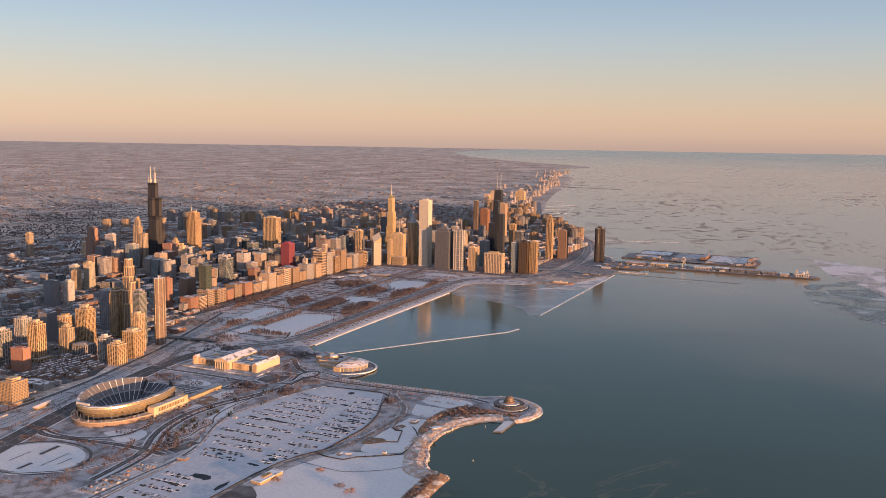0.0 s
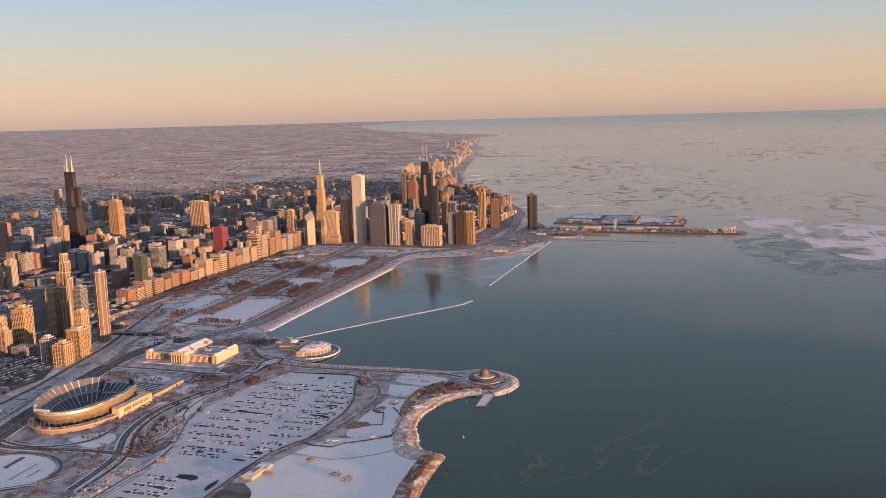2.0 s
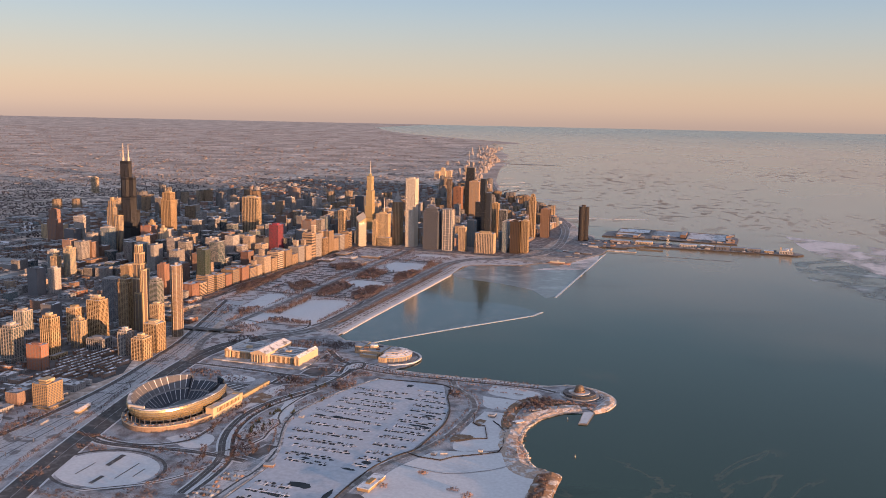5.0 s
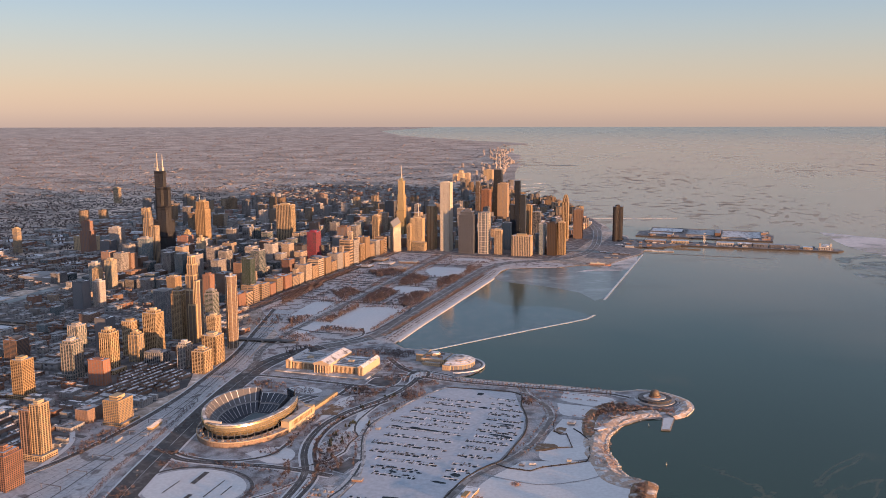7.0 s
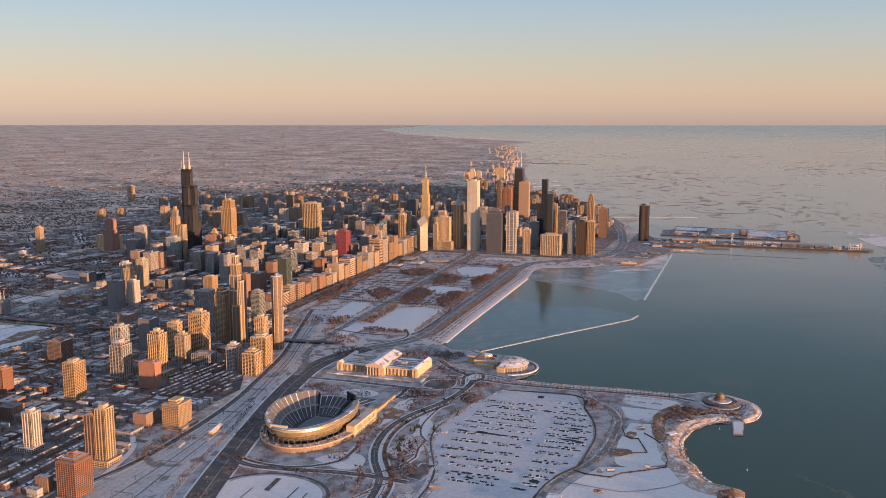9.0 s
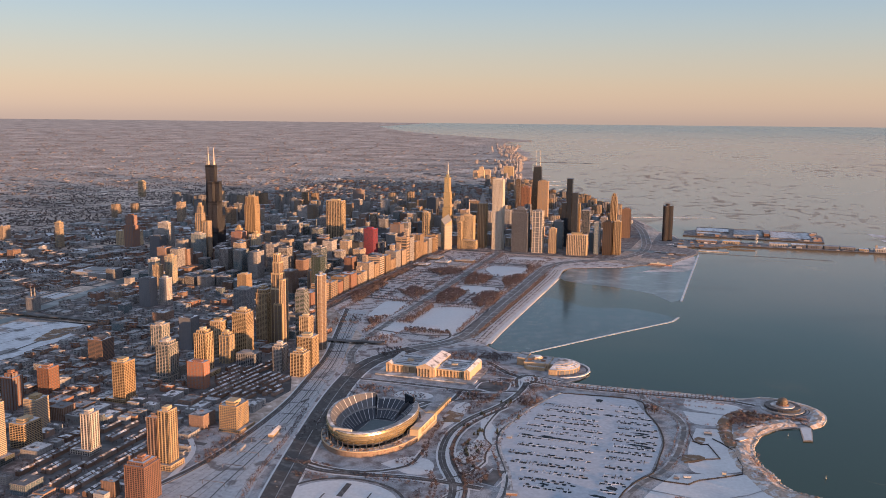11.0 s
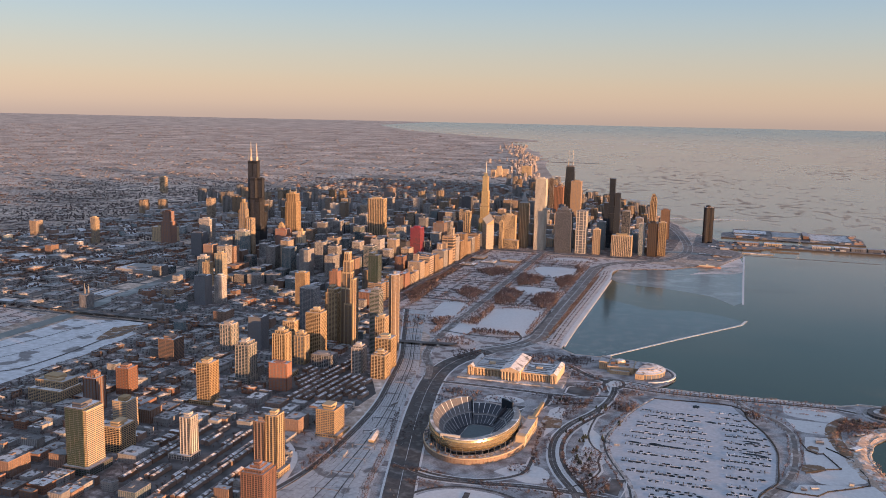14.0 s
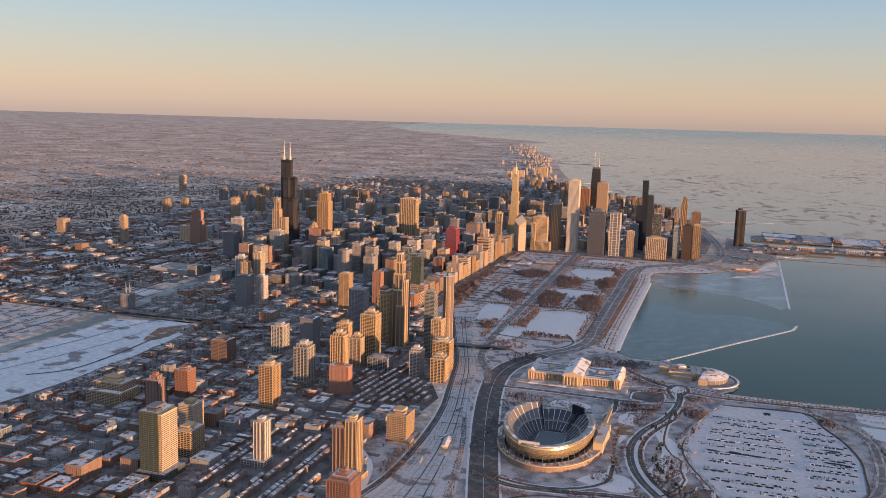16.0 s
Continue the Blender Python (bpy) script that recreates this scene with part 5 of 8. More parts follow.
patch("parkland", [(-30, -60), (-22, -10), (-26, 30), (-33, 60), (-37, 76), (-62, 108), (-66, 130), (-66, 248), (0, 246), (31, 239.5), (25, 230), (13.5, 225), (3, 219), (1.2, 212), (2.3, 196),
                   (2.4, 172), (2.4, 150), (2.4, 100), (2.9, 77.2), (8, 72.2), (17, 72.3), (30, 69.9), (34, 66.6), (36.4, 62), (36.6, 56), (35.3, 52.2), (32.6, 48.2), (48, 48.2), (62, 49.4),
                   (77, 49.8), (81.4, 52.7), (88, 52.3), (93.1, 48.2), (95, 43), (93.8, 37.3), (91, 34), (84.4, 31.6), (80.2, 25.4), (78.5, 17), (79.2, 9), (81.9, 3), (84.7, -4), (88, -5.2),
                   (90.9, -6.2), (91.4, -22), (94, -60)], 0.02, PARK, "lakefront park under trodden snow", "park")

CAMPUS = mat("campus_snow", (0.41, 0.41, 0.435), 0.85, vary=0.0, grain=0.45, grain_scale=3.0, stain=(0.19, 0.17, 0.175), stain_scale=0.3, stain_at=0.53, edge=0.10, fine=10)
patch("campus_ground", [(-20, -58), (-11, -20), (-18, 10), (-22, 30), (-20, 52), (-12, 66), (2.6, 77), (8, 72), (17, 72), (30, 69.5), (34, 66.3), (36, 62), (36.2, 56), (35, 52.4), (32.4, 48.1), (48, 48.0), (62, 49.2),
                        (77, 49.6), (81.4, 52.4), (88, 52.0), (92.8, 48.0), (94.7, 43), (93.5, 37.5), (90.7, 34.2), (84.1, 31.8), (79.9, 25.6), (78.2, 17), (78.9, 9), (81.6, 2.9), (84.5, -4.2), (88, -5.4),
                        (90.6, -6.4), (91.1, -22), (93.7, -58)], 0.035, CAMPUS, "museum campus under trodden snow", "park")
QUAY = mat("quay_snow", (0.30, 0.275, 0.275), 0.85, vary=0.0, grain=0.4, grain_scale=1.0, stain=(0.15, 0.13, 0.13), stain_scale=0.5, stain_at=0.5, edge=0.03, fine=8)
patch("quay_ground", [(31, 262), (48, 262), (56, 284), (56, 295), (47, 309), (45, 330), (41, 347), (32.5, 358), (31.5, 300)], 0.03, QUAY, "snowy quays round the lone tower", "quay")

# playing fields and lawns under clean snow
FIELDS = [[(-27, 90), (-28, 120), (-11.7, 122), (-10.3, 87)], [(-46, 101), (-48, 124), (-39, 124), (-37.4, 101)],
          [(-31, 201), (-31, 212), (-13.2, 212), (-13.4, 196), (-20, 186)], [(-31, 156), (-28, 164), (-16, 164), (-15, 156), (-21, 150)],
          [(-36, 78), (-28, 80), (-28, 96), (-36, 92)], [(-28, 232), (-12, 234), (-13, 241), (-28, 240)],
          [(7.6, -17.6), (9.6, -14.2), (12.4, -12), (16.2, -12.6), (18.2, -15.4), (18.2, -19.2), (14.6, -20.6)], [(-6, 23), (-4.8, 27.6), (1.6, 28.0), (4, 25.6), (1.3, 22.6)], [(-11.3, -18.6), (-11.5, -14), (-8.2, -18.4), (-7.6, -21.8)], [(18.5, 18), (22, 3), (20, -9), (23, -12), (28, -4), (25, 8)], [(13, 4), (15, 14), (14, 24), (11, 22)],
          [(63.5, 45.5), (76, 44), (76, 37), (64.5, 38.5)], [(63.5, 36), (75, 35.2), (74, 29), (66.5, 28)], [(67, 25), (75, 25), (78, 14), (78, 4), (68, -1), (66, 10)],
          [(64, -3), (79, 1), (84, -7), (88, -11), (88, -40), (62, -48), (59, -20)], [(-20, -58), (-15, -36), (-8, -50)]]
for k, poly in enumerate(FIELDS):
    patch("snow_field", poly, 0.05, SNOW, "open lawn under clean snow", rounded=1.5)

# the oval lot south of the stadium
patch("parking_lot", hull_poly(7.2, -35.6, 10.5, 8.4, 40), 0.05, SNOW, "oval parking lot under snow", "parking lot")
s = Solid()
ring = hull_poly(7.2, -35.6, 11.6, 9.4, 48)
ribbon(s, ring + ring[:1], 0.7, 0.07, 0, 1.5)
thing("road", s, ASPHALT, "dark ring road round the oval lot", "road", kind="structure")

# roads
DRIVE = [(3, -62), (-3.6, -42), (-8.2, -26), (-12.2, -11), (-17, 8), (-21, 27), (-22.8, 42), (-21.4, 54), (-16, 66), (-8.6, 76), (-5.4, 88), (-5.8, 102), (-6.2, 128), (-6.3, 164), (-6.6, 198), (-6.2, 220),
         (0, 236), (12, 246), (22, 258), (29, 276), (30, 300), (27, 330), (20, 372), (6, 418), (-18, 468), (-44, 512), (-60, 538), (-80, 575), (-96, 630), (-136, 750)]
for stretch, wide, shift in ((DRIVE[:9], 2.8, 1.45), (DRIVE[8:], 2.0, 1.2)):
    for off in (-shift, shift):
        line = smooth_line(stretch, 6)
        pts = []
        for i, q in enumerate(line):
            d = (line[min(i + 1, len(line) - 1)] - line[max(i - 1, 0)]).normalized()
            pts.append((q.x - d.y * off, q.y + d.x * off))
        road("road", pts, wide, 0.09, ASPHALT if wide > 2.2 else SALTED, "dark carriageway of the lakeside drive" if wide > 2.2 else "salt-grey carriageway of the lakeside drive", 3)
WEST_DRIVE = [(-23.6, 34), (-26.4, 44), (-31.5, 56), (-34.3, 77), (-35, 110), (-36, 162), (-37, 204), (-38, 256)]
road("road", WEST_DRIVE, 1.9, 0.10, SALTED, "salt-grey straight park road with snowy verge")
road("road", [(27, -40), (26.3, -32), (24.5, -23), (19.6, -14), (16.8, -6), (15.6, 4), (17.2, 14), (21.4, 25), (23.4, 36), (22.6, 47), (16, 52), (9, 60)], 1.5, 0.10, ASPHALT, "curving dark campus road")
road("road", [(29, -40), (28.4, -30), (26.6, -22), (21.5, -13), (18.6, -5), (17.6, 4), (19, 13), (23, 24)], 0.9, 0.11, ASPHALT, "second lane of the curving campus road")
road("road", [(-12, -20.5), (-4, -24.6), (6, -24), (14, -22.4), (22, -22), (30, -22.5)], 1.5, 0.12, ASPHALT, "dark road between stadium and oval lot")
road("road", [(-22, 33), (-10, 33.5), (2, 33.5), (12, 33.5), (23, 37)], 1.3, 0.11, ASPHALT, "road in front of the museum")
road("road", [(22, 46.6), (33, 44.9), (48, 45.3), (62, 46.4), (76, 47.2), (80, 46)], 1.1, 0.11, ASPHALT, "straight causeway road")
road("road", [(52.6, 45.2), (55, 40), (61.5, 32.7), (64.3, 25), (64.4, 16), (64.0, 8), (62.0, -2), (57.6, -12), (55.6, -22), (55, -34), (55, -60)], 1.1, 0.11, SALTED, "salt-grey road along the island")
road("road", [(9, 33.4), (9.4, 26), (8, 20)], 1.0, 0.12, ASPHALT, "short dark access road")
for yy, w in ((128.4, 1.3), (165, 0.9), (168.6, 0.9), (187, 1.2), (220, 1.3)):
    road("road", [(-66, yy), (-50, yy), (-36, yy), (-20, yy + (2 if yy < 140 else 0)), (-7, yy)], w, 0.11, SLUSH, "slushy cross street through the park")
road("road", [(-66.4, 100), (-66.4, 140), (-66.4, 248), (-68, 280)], 2.2, 0.12, SLUSH, "avenue along the park edge")
SHORE = [(1.8, 80), (1.3, 104), (1.3, 150), (1.3, 175), (1.2, 198), (0.3, 213), (2.6, 222.6), (13, 228.6)]
road("path", [(x - 1.2, y) for x, y in SHORE], 4.0, 0.08, PROMENADE, "broad trodden lakeside promenade")
road("path", [(x + 1.0, y) for x, y in SHORE], 0.5, 0.10, SNOW, "snowy step along the harbour wall")
quay = Solid(); ribbon(quay, [(3.6, 80), (3.2, 102), (3.2, 137), (3.2, 170), (3.1, 194)], 1.1, -0.06, 0, 3, 0.25)
thing("quay", quay, SNOW, "low snow-covered quay step along the harbour", "quay", kind="structure")
bg_rng = random.Random(31)
for inset in (0.9, 2.3):
    line = smooth_line([(x - inset, y) for x, y in SHORE[:6]], 3.4)
    for q, r in zip(line, line[1:]):
        d = (r - q).normalized()
        n = Vector((-d.y, d.x)) * 0.2
        a, b = q + d * 0.4, q + d * bg_rng.uniform(1.8, 2.8)
        bed = Solid(); bed.prism([tuple(a - n), tuple(b - n), tuple(b + n), tuple(a + n)], 0.06, 0.18)
        thing("planting_bed", bed, BED, "dark planting bed on the snowy promenade", "planting bed", "beds on the promenade")
road("path", [(-3.2, 84), (-2.7, 112), (-2.7, 145), (-2.8, 172), (-3.1, 200)], 1.5, 0.08, REED, "brown strip of dry grass")
road("path", [(33.5, 47.4), (48, 47.6), (62, 48.8), (76, 49.0)], 0.8, 0.09, SNOW, "snowy waterfront path")
road("path", [(92.6, 46), (93.2, 42), (92.2, 37.8), (89.2, 36.4), (85.3, 34.6), (80.9, 28.9), (78.0, 22.2), (77.2, 14.8), (78.0, 8.4), (80.4, 3.0), (82.6, -1.4)], 1.5, 0.08, PLAZA, "broad trodden beach path")
HARBOUR_WALK = [(34.1, 37.3), (28.9, 22.2), (26.0, 11), (26.1, 3.9), (28.0, -2.8), (31.3, -10.4), (33.6, -17), (34.6, -24), (34.6, -28), (34.1, -31), (33.7, -44), (33, -58)]
road("path", HARBOUR_WALK, 2.0, 0.085, PLAZA, "broad trodden walk round the harbour")
road("path", HARBOUR_WALK, 0.45, 0.10, ASPHALT, "cleared strip of the harbour walk")
road("path", [(22.7, 32.0), (21.9, 19.0), (21.8, 12.5), (22.2, 7.3), (23.9, 2.3), (26.1, -0.7), (26.1, -5.4), (27.2, -10.1), (25.6, -16), (22, -21)], 0.42, 0.11, ASPHALT, "winding dark footpath")
road("path", [(20, 30), (14, 28), (9, 24)], 0.5, 0.10, SLUSH, "winding footpath")
road("path", [(58.9, -12.3), (64.5, -13.1), (69.9, -13.5), (73.9, -11.6), (77.8, -8.7), (81.7, -4.0)], 0.3, 0.09, ROOF_SNOW, "ridge of ploughed snow")
road("path", [(-18, 70), (-13, 75), (-10, 83), (-14, 92)], 0.8, 0.12, ASPHALT, "curved slip road")
road("path", [(-36, 84), (-24, 82), (-12, 84), (-8.4, 90), (-8.6, 122), (-10, 127)], 0.7, 0.12, SLUSH, "curved park drive")
road("path", [(-10, -20), (-13.8, -12), (-14, -3), (-12.6, 8), (-9, 15), (-2, 17)], 0.9, 0.11, ASPHALT, "road round the stadium")
road("path", [(-10.5, -20), (-3, -23), (6, -22.6), (13, -17), (13.4, -8)], 0.8, 0.11, ASPHALT, "road round the stadium's south end")
road("path", [(17, 43.5), (20, 46), (22, 51), (28, 50.6), (32, 49.2)], 0.7, 0.12, ASPHALT, "turning loop")
patch("sunken_court", [(11.5, 36.5), (20, 37), (20, 43.5), (11.5, 43)], 0.11, SLUSH, "bare dark sunken garden court", "court")

# the sunken lot, turning loop and walks between the museum and the aquarium
patch("parking_lot", [(12.6, 36.2), (13.0, 40.4), (18.6, 42.4), (19.2, 37.0), (16.6, 35.0)], 0.075, ASPHALT, "small dark cleared parking lot", "parking lot", rounded=1.2)
road("road", [(12.1, 35.4), (12.3, 41.0), (15.5, 42.6), (19.3, 43.2), (20.0, 36.4), (16.6, 34.0), (12.1, 35.4)], 0.45, 0.13, SNOW, "snowy kerb round the small lot", 1.5)
road("road", [(21.9, 40.2), (20.2, 46.8), (21.1, 51.0), (23.7, 51.6), (25.3, 47.7), (23.9, 43.1)], 0.9, 0.13, ASPHALT, "dark turning loop before the aquarium", 1.5)
patch("snow_field", hull_poly(22.7, 47.4, 1.5, 2.8, 16), 0.16, SNOW, "snowy island inside the turning loop")
road("path", [(11.4, 45.6), (14.5, 46.6), (19.4, 47.0)], 0.5, 0.12, SNOW, "snowy walk towards the aquarium")
road("path", [(12.3, 24.9), (15.6, 26.4), (18.8, 26.4)], 0.5, 0.12, SNOW, "snowy campus walk")
# shaded lots
patch("parking_lot", [(-10, 12), (-2, 16), (5, 16), (5, 22), (-9, 21)], 0.08, SLUSH, "slushy parking lot with cleared aisles", "parking lot")
for k in range(7):
    patch("parking_aisle", [(-9 + 2 * k, 16.5), (-8.5 + 2 * k, 16.5), (-6.6 + 2 * k, 21), (-7.1 + 2 * k, 21)], 0.10, SNOW, "snow strip between parking rows", "snow strip")

for yards in (TERRACES, TERRACES_SOUTH):
    patch("town_yards", yards, 0.03, SLUSH, "dark slushy yards between the town houses", "yard")
# formal garden beds in the park
gd = random.Random(17)
for x0, y0, nx, ny, dx, dy in ((-61, 160, 6, 3, 3.8, 4.2), (-60, 176, 4, 2, 3.6, 4.0), (-24, 128, 3, 3, 1.8, 4.0), (-30, 179, 3, 2, 2.6, 4.0), (-58, 132, 2, 4, 4.0, 5.0)):
    for i in range(nx):
        for j in range(ny):
            bed = Solid()
            x, y = x0 + i * dx, y0 + j * dy
            w, d = dx * gd.uniform(0.55, 0.75), dy * gd.uniform(0.22, 0.4)
            bed.box(x, y, 0.03, x + w, y + d, 0.14)
            thing("garden_bed", bed, SLUSH, "dark clipped garden bed in snow", "garden bed", "beds in the park")
# lake edges: sea wall, rocks and reeds
s = Solid()
ribbon(s, [(3.3, 77.6), (2.8, 100), (2.8, 150), (2.8, 172), (2.7, 196), (1.6, 212), (3.2, 220.4), (14, 226.3), (26, 231.4)], 0.6, 0.05, 0, 3, 0.08, 1)
thing("sea_wall", s, (SNOW, ROCK), "pale concrete harbour wall with steps", "sea wall", kind="structure")
s = Solid()
ribbon(s, [(33, 48.9), (48, 49), (62, 50.1), (77, 50.6), (81.4, 53.5), (88, 53.1), (93.8, 48.7), (95.7, 43), (94.4, 36.9)], 0.45, 0.04, 0, 2, 0.3)
thing("sea_wall", s, ROCK, "pale stone revetment along the causeway", "sea wall", kind="structure")


def rocks(name, pts, n, spread, size, material, label, seed):
    g = random.Random(seed)
    line = smooth_line(pts, 1.0)
    s = Solid()
    for _ in range(n):
        q = g.choice(line)
        x, y = q.x + g.gauss(0, spread), q.y + g.gauss(0, spread)
        r = size * g.uniform(0.5, 1.4)
        p = [(x + r * g.uniform(0.6, 1.1) * math.cos(a), y + r * g.uniform(0.6, 1.1) * math.sin(a)) for a in (0.3, 1.5, 2.7, 3.9, 5.2)]
        s.prism(p, -0.3, g.uniform(0.1, 0.45) * (size / 0.5))
    return thing(name, s, material, label, "rocks", kind="stuff")


rocks("shore_rocks", [(80.4, 24), (79, 17), (79.7, 9), (82.4, 3), (85.1, -3.4), (88, -4.7)], 420, 0.2, 0.2, ROCK, "pale snow-topped shore rocks", 4)
rocks("shore_rocks", [(90.9, -6), (91.5, -22), (94.4, -42)], 800, 0.22, 0.22, ROCK, "sunlit boulders along the island shore", 5)
patch("reed_bank", [(85.4, -4.8), (89.5, -5.4), (91.3, -7), (91.6, -22), (94, -44), (91, -44), (89.4, -25), (87.8, -13)], 0.08, SAND, "bank of tall dry reeds", "reeds", rounded=1.5)
THICKET = [(71.9, 26.0), (72.6, 32.3), (74.1, 38.0), (76.5, 41.3), (80.0, 40.0), (82.1, 36.2), (80.2, 34.8), (76.4, 33.6), (74.8, 30.1), (73.8, 25.8), (74.6, 21.0), (75.8, 16.7), (74.6, 15.4), (73.0, 20.0)]
patch("reed_bank", THICKET, 0.08, REED, "brown bushes along the beach", "bushes", rounded=1.5)

patch("landing", [(89.5, 33.4), (89.8, 25.4), (91.4, 25.7), (91.8, 34)], 0.1, SNOW, "snowy concrete landing stage", "landing")


def dune(pts, profile, rough, material, label, seed, name="shore_bank", category="shore"):
    """An uneven strip of raised ground along a line; profile: (distance to the left, height)."""
    g = random.Random(seed)
    line = smooth_line(pts, 0.55)
    rows, drift = [], [0.0] * len(profile)
    for i, q in enumerate(line):
        d = (line[min(i + 1, len(line) - 1)] - line[max(i - 1, 0)]).normalized()
        n = Vector((-d.y, d.x))
        row = []
        for k, (off, z) in enumerate(profile):
            drift[k] = drift[k] * 0.8 + g.uniform(-1, 1) * rough
            inner = 0 < k < len(profile) - 1
            p = q + n * (off + drift[k] * (1.6 if inner else 0.6)) + d * g.uniform(-0.12, 0.12)
            row.append((p.x, p.y, z + (max(-0.12, drift[k]) + g.uniform(-0.5, 0.5) * rough if inner else 0.0)))
        rows.append(row)
    s = Solid()
    for r0, r1 in zip(rows, rows[1:]):
        for k in range(len(profile) - 1):
            s.quad([r0[k], r1[k], r1[k + 1], r0[k + 1]])
    return thing(name, s, material, label, category, kind="structure")


COVE = [(91.4, -5.8), (88, -4.7), (85.2, -3.6), (82.5, 3), (79.9, 9), (79.2, 17), (80.8, 25), (84.8, 31), (89.3, 33.3)]
dune(COVE, ((-0.5, -0.4), (0.0, -0.1), (0.6, 0.10), (1.2, 0.26), (1.9, 0.40), (2.6, 0.34), (3.3, 0.42), (4.2, 0.22), (5.4, 0.0)), 0.10, SAND, "rough frozen beach with sand and snow", 41)
dune([(96.0, -60), (95.2, -42), (92.2, -22), (91.6, -6)], ((-0.5, -0.4), (0.0, 0.0), (0.7, 0.3), (1.6, 0.55), (2.6, 0.5), (3.6, 0.3), (4.8, 0.0)), 0.14, REED, "bank of tall dry reeds above the water", 42)
dune([(92, 34), (94.3, 37), (95.6, 43), (93.7, 48.6), (88, 53)], ((-0.4, -0.4), (0.0, 0.0), (0.6, 0.28), (1.3, 0.36), (2.1, 0.24), (3.0, 0.0)), 0.08, SAND, "rough stony bank round the point", 43)
SPINE = [(75.6, 15.0), (74.0, 20.5), (73.1, 26), (73.4, 31.5), (75.0, 36.6), (77.6, 39.2), (80.6, 38.2), (82.4, 35.6)]
dune(SPINE, ((-1.7, 0.0), (-1.0, 0.28), (-0.3, 0.5), (0.4, 0.5), (1.1, 0.26), (1.8, 0.0)), 0.10, REED, "overgrown mound of dry brush behind the beach", 44, "brush_mound", "brush")
dune([(81.0, 36.6), (84.0, 38.0), (87.5, 38.4), (90.4, 38.6)], ((-1.0, 0.0), (-0.4, 0.2), (0.3, 0.24), (1.0, 0.0)), 0.06, REED, "low brushy mound before the terrace", 45, "brush_mound", "brush")

# ---- rail corridor
RAIL_SNOW = mat("railway_snow", (0.47, 0.475, 0.50), 0.8, vary=0.0, grain=0.35, grain_scale=1.2, stain=(0.20, 0.19, 0.195), stain_scale=0.22, stain_at=0.60, edge=0.03, fine=9)
RAIL = [(-18, -70), (-18.2, -38), (-20.4, -16), (-24, 8), (-28, 26), (-32.4, 46), (-39.6, 66), (-46, 88), (-52, 108)]
W_EDGE = [(-36, -70), (-28, -44), (-25.6, -30), (-25.4, -16), (-26.4, 0), (-28, 12.6), (-30.6, 25), (-36.3, 50), (-44, 73), (-56, 108)]
E_EDGE = [(-49, 108), (-39.5, 75), (-35.6, 62.7), (-28.8, 41.6), (-25.6, 27.3), (-20.8, 7.4), (-15.8, -12), (-11.6, -33), (-6, -50), (0, -70)]
patch("railway", [tuple(p) for p in smooth_line(W_EDGE, 4)] + [tuple(p) for p in smooth_line(E_EDGE, 4)], 0.08, RAIL_SNOW, "broad snowy railway cutting with tracks", "railway")
road("road", [(x - 0.75, y) for x, y in W_EDGE[1:]], 1.0, 0.10, ASPHALT, "narrow grey busway beside the railway")
s = Solid(); ribbon(s, W_EDGE, 0.3, 0.16, 0, 3, 0.1)
thing("retaining_wall", s, ASPHALT, "dark retaining wall beside the railway", "wall", kind="structure")
for k, share in enumerate((0.12, 0.20, 0.31, 0.42, 0.50, 0.62, 0.70, 0.86)):
    pts = []
    for y in range(-68, 106, 6):
        xw = between(y, [(q[1], q[0]) for q in W_EDGE])
        xe = between(y, [(q[1], q[0]) for q in reversed(E_EDGE)])
        pts.append((xw + (xe - xw) * share, y))
    s = Solid()
    swept = k in (3, 5)
    ribbon(s, pts, 0.26 if swept else 0.14, 0.12, 0, 3)
    ribbon(s, pts, 0.05 if swept else 0.035, 0.13, 1, 3)
    thing("railway_track", s, (SLUSH if swept else PATH, ASPHALT if swept else SLUSH), "railway track half buried in snow", "track", "tracks in the cutting", kind="structure")
line = smooth_line(RAIL, 7)
for i in range(2, len(line) - 1, 1):
    q, d = line[i], (line[i + 1] - line[i - 1]).normalized()
    t = math.degrees(math.atan2(d.y, d.x)) - 90
    ob = thing("catenary_gantry", None, None, "dark steel railway gantry over the tracks", "gantry", "gantries over the tracks", at=(q.x, q.y, 0.08), turn=t)
    for px in (-2.3, 2.3):
        m = Solid()
        m.box(px - 0.05, -0.05, 0, px + 0.05, 0.05, 0.9)
        part("post", m, DARK, ob)
    m = Solid()
    m.box(-2.3, -0.04, 0.8, 2.3, 0.04, 0.9, bottom=True)
    part("crossbeam", m, DARK, ob)
# the commuter station on its platform
ob = thing("railway_station", None, None, "small snowy station house on a narrow platform", "station", at=(-20.4, -10.5, 0.08), turn=8)
m = Solid(); m.box(-0.8, -5.5, 0, 0.8, 6.5, 0.14); part("platform", m, PATH, ob)
m = Solid(); m.box(-0.55, -2.2, 0.14, 0.55, 2.6, 0.75); part("wall", m, CREAM, ob)
m = Solid(); m.v += [(-0.75, -2.5, 0.75), (0.75, -2.5, 0.75), (0.75, 2.9, 0.75), (-0.75, 2.9, 0.75), (0, -2.5, 1.15), (0, 2.9, 1.15)]
m.f += [(0, 4, 5, 3), (1, 2, 5, 4), (0, 1, 4), (2, 3, 5)]; m.m += [0] * 4
part("roof", m, ROOF_SNOW, ob, "snowy pitched roof")
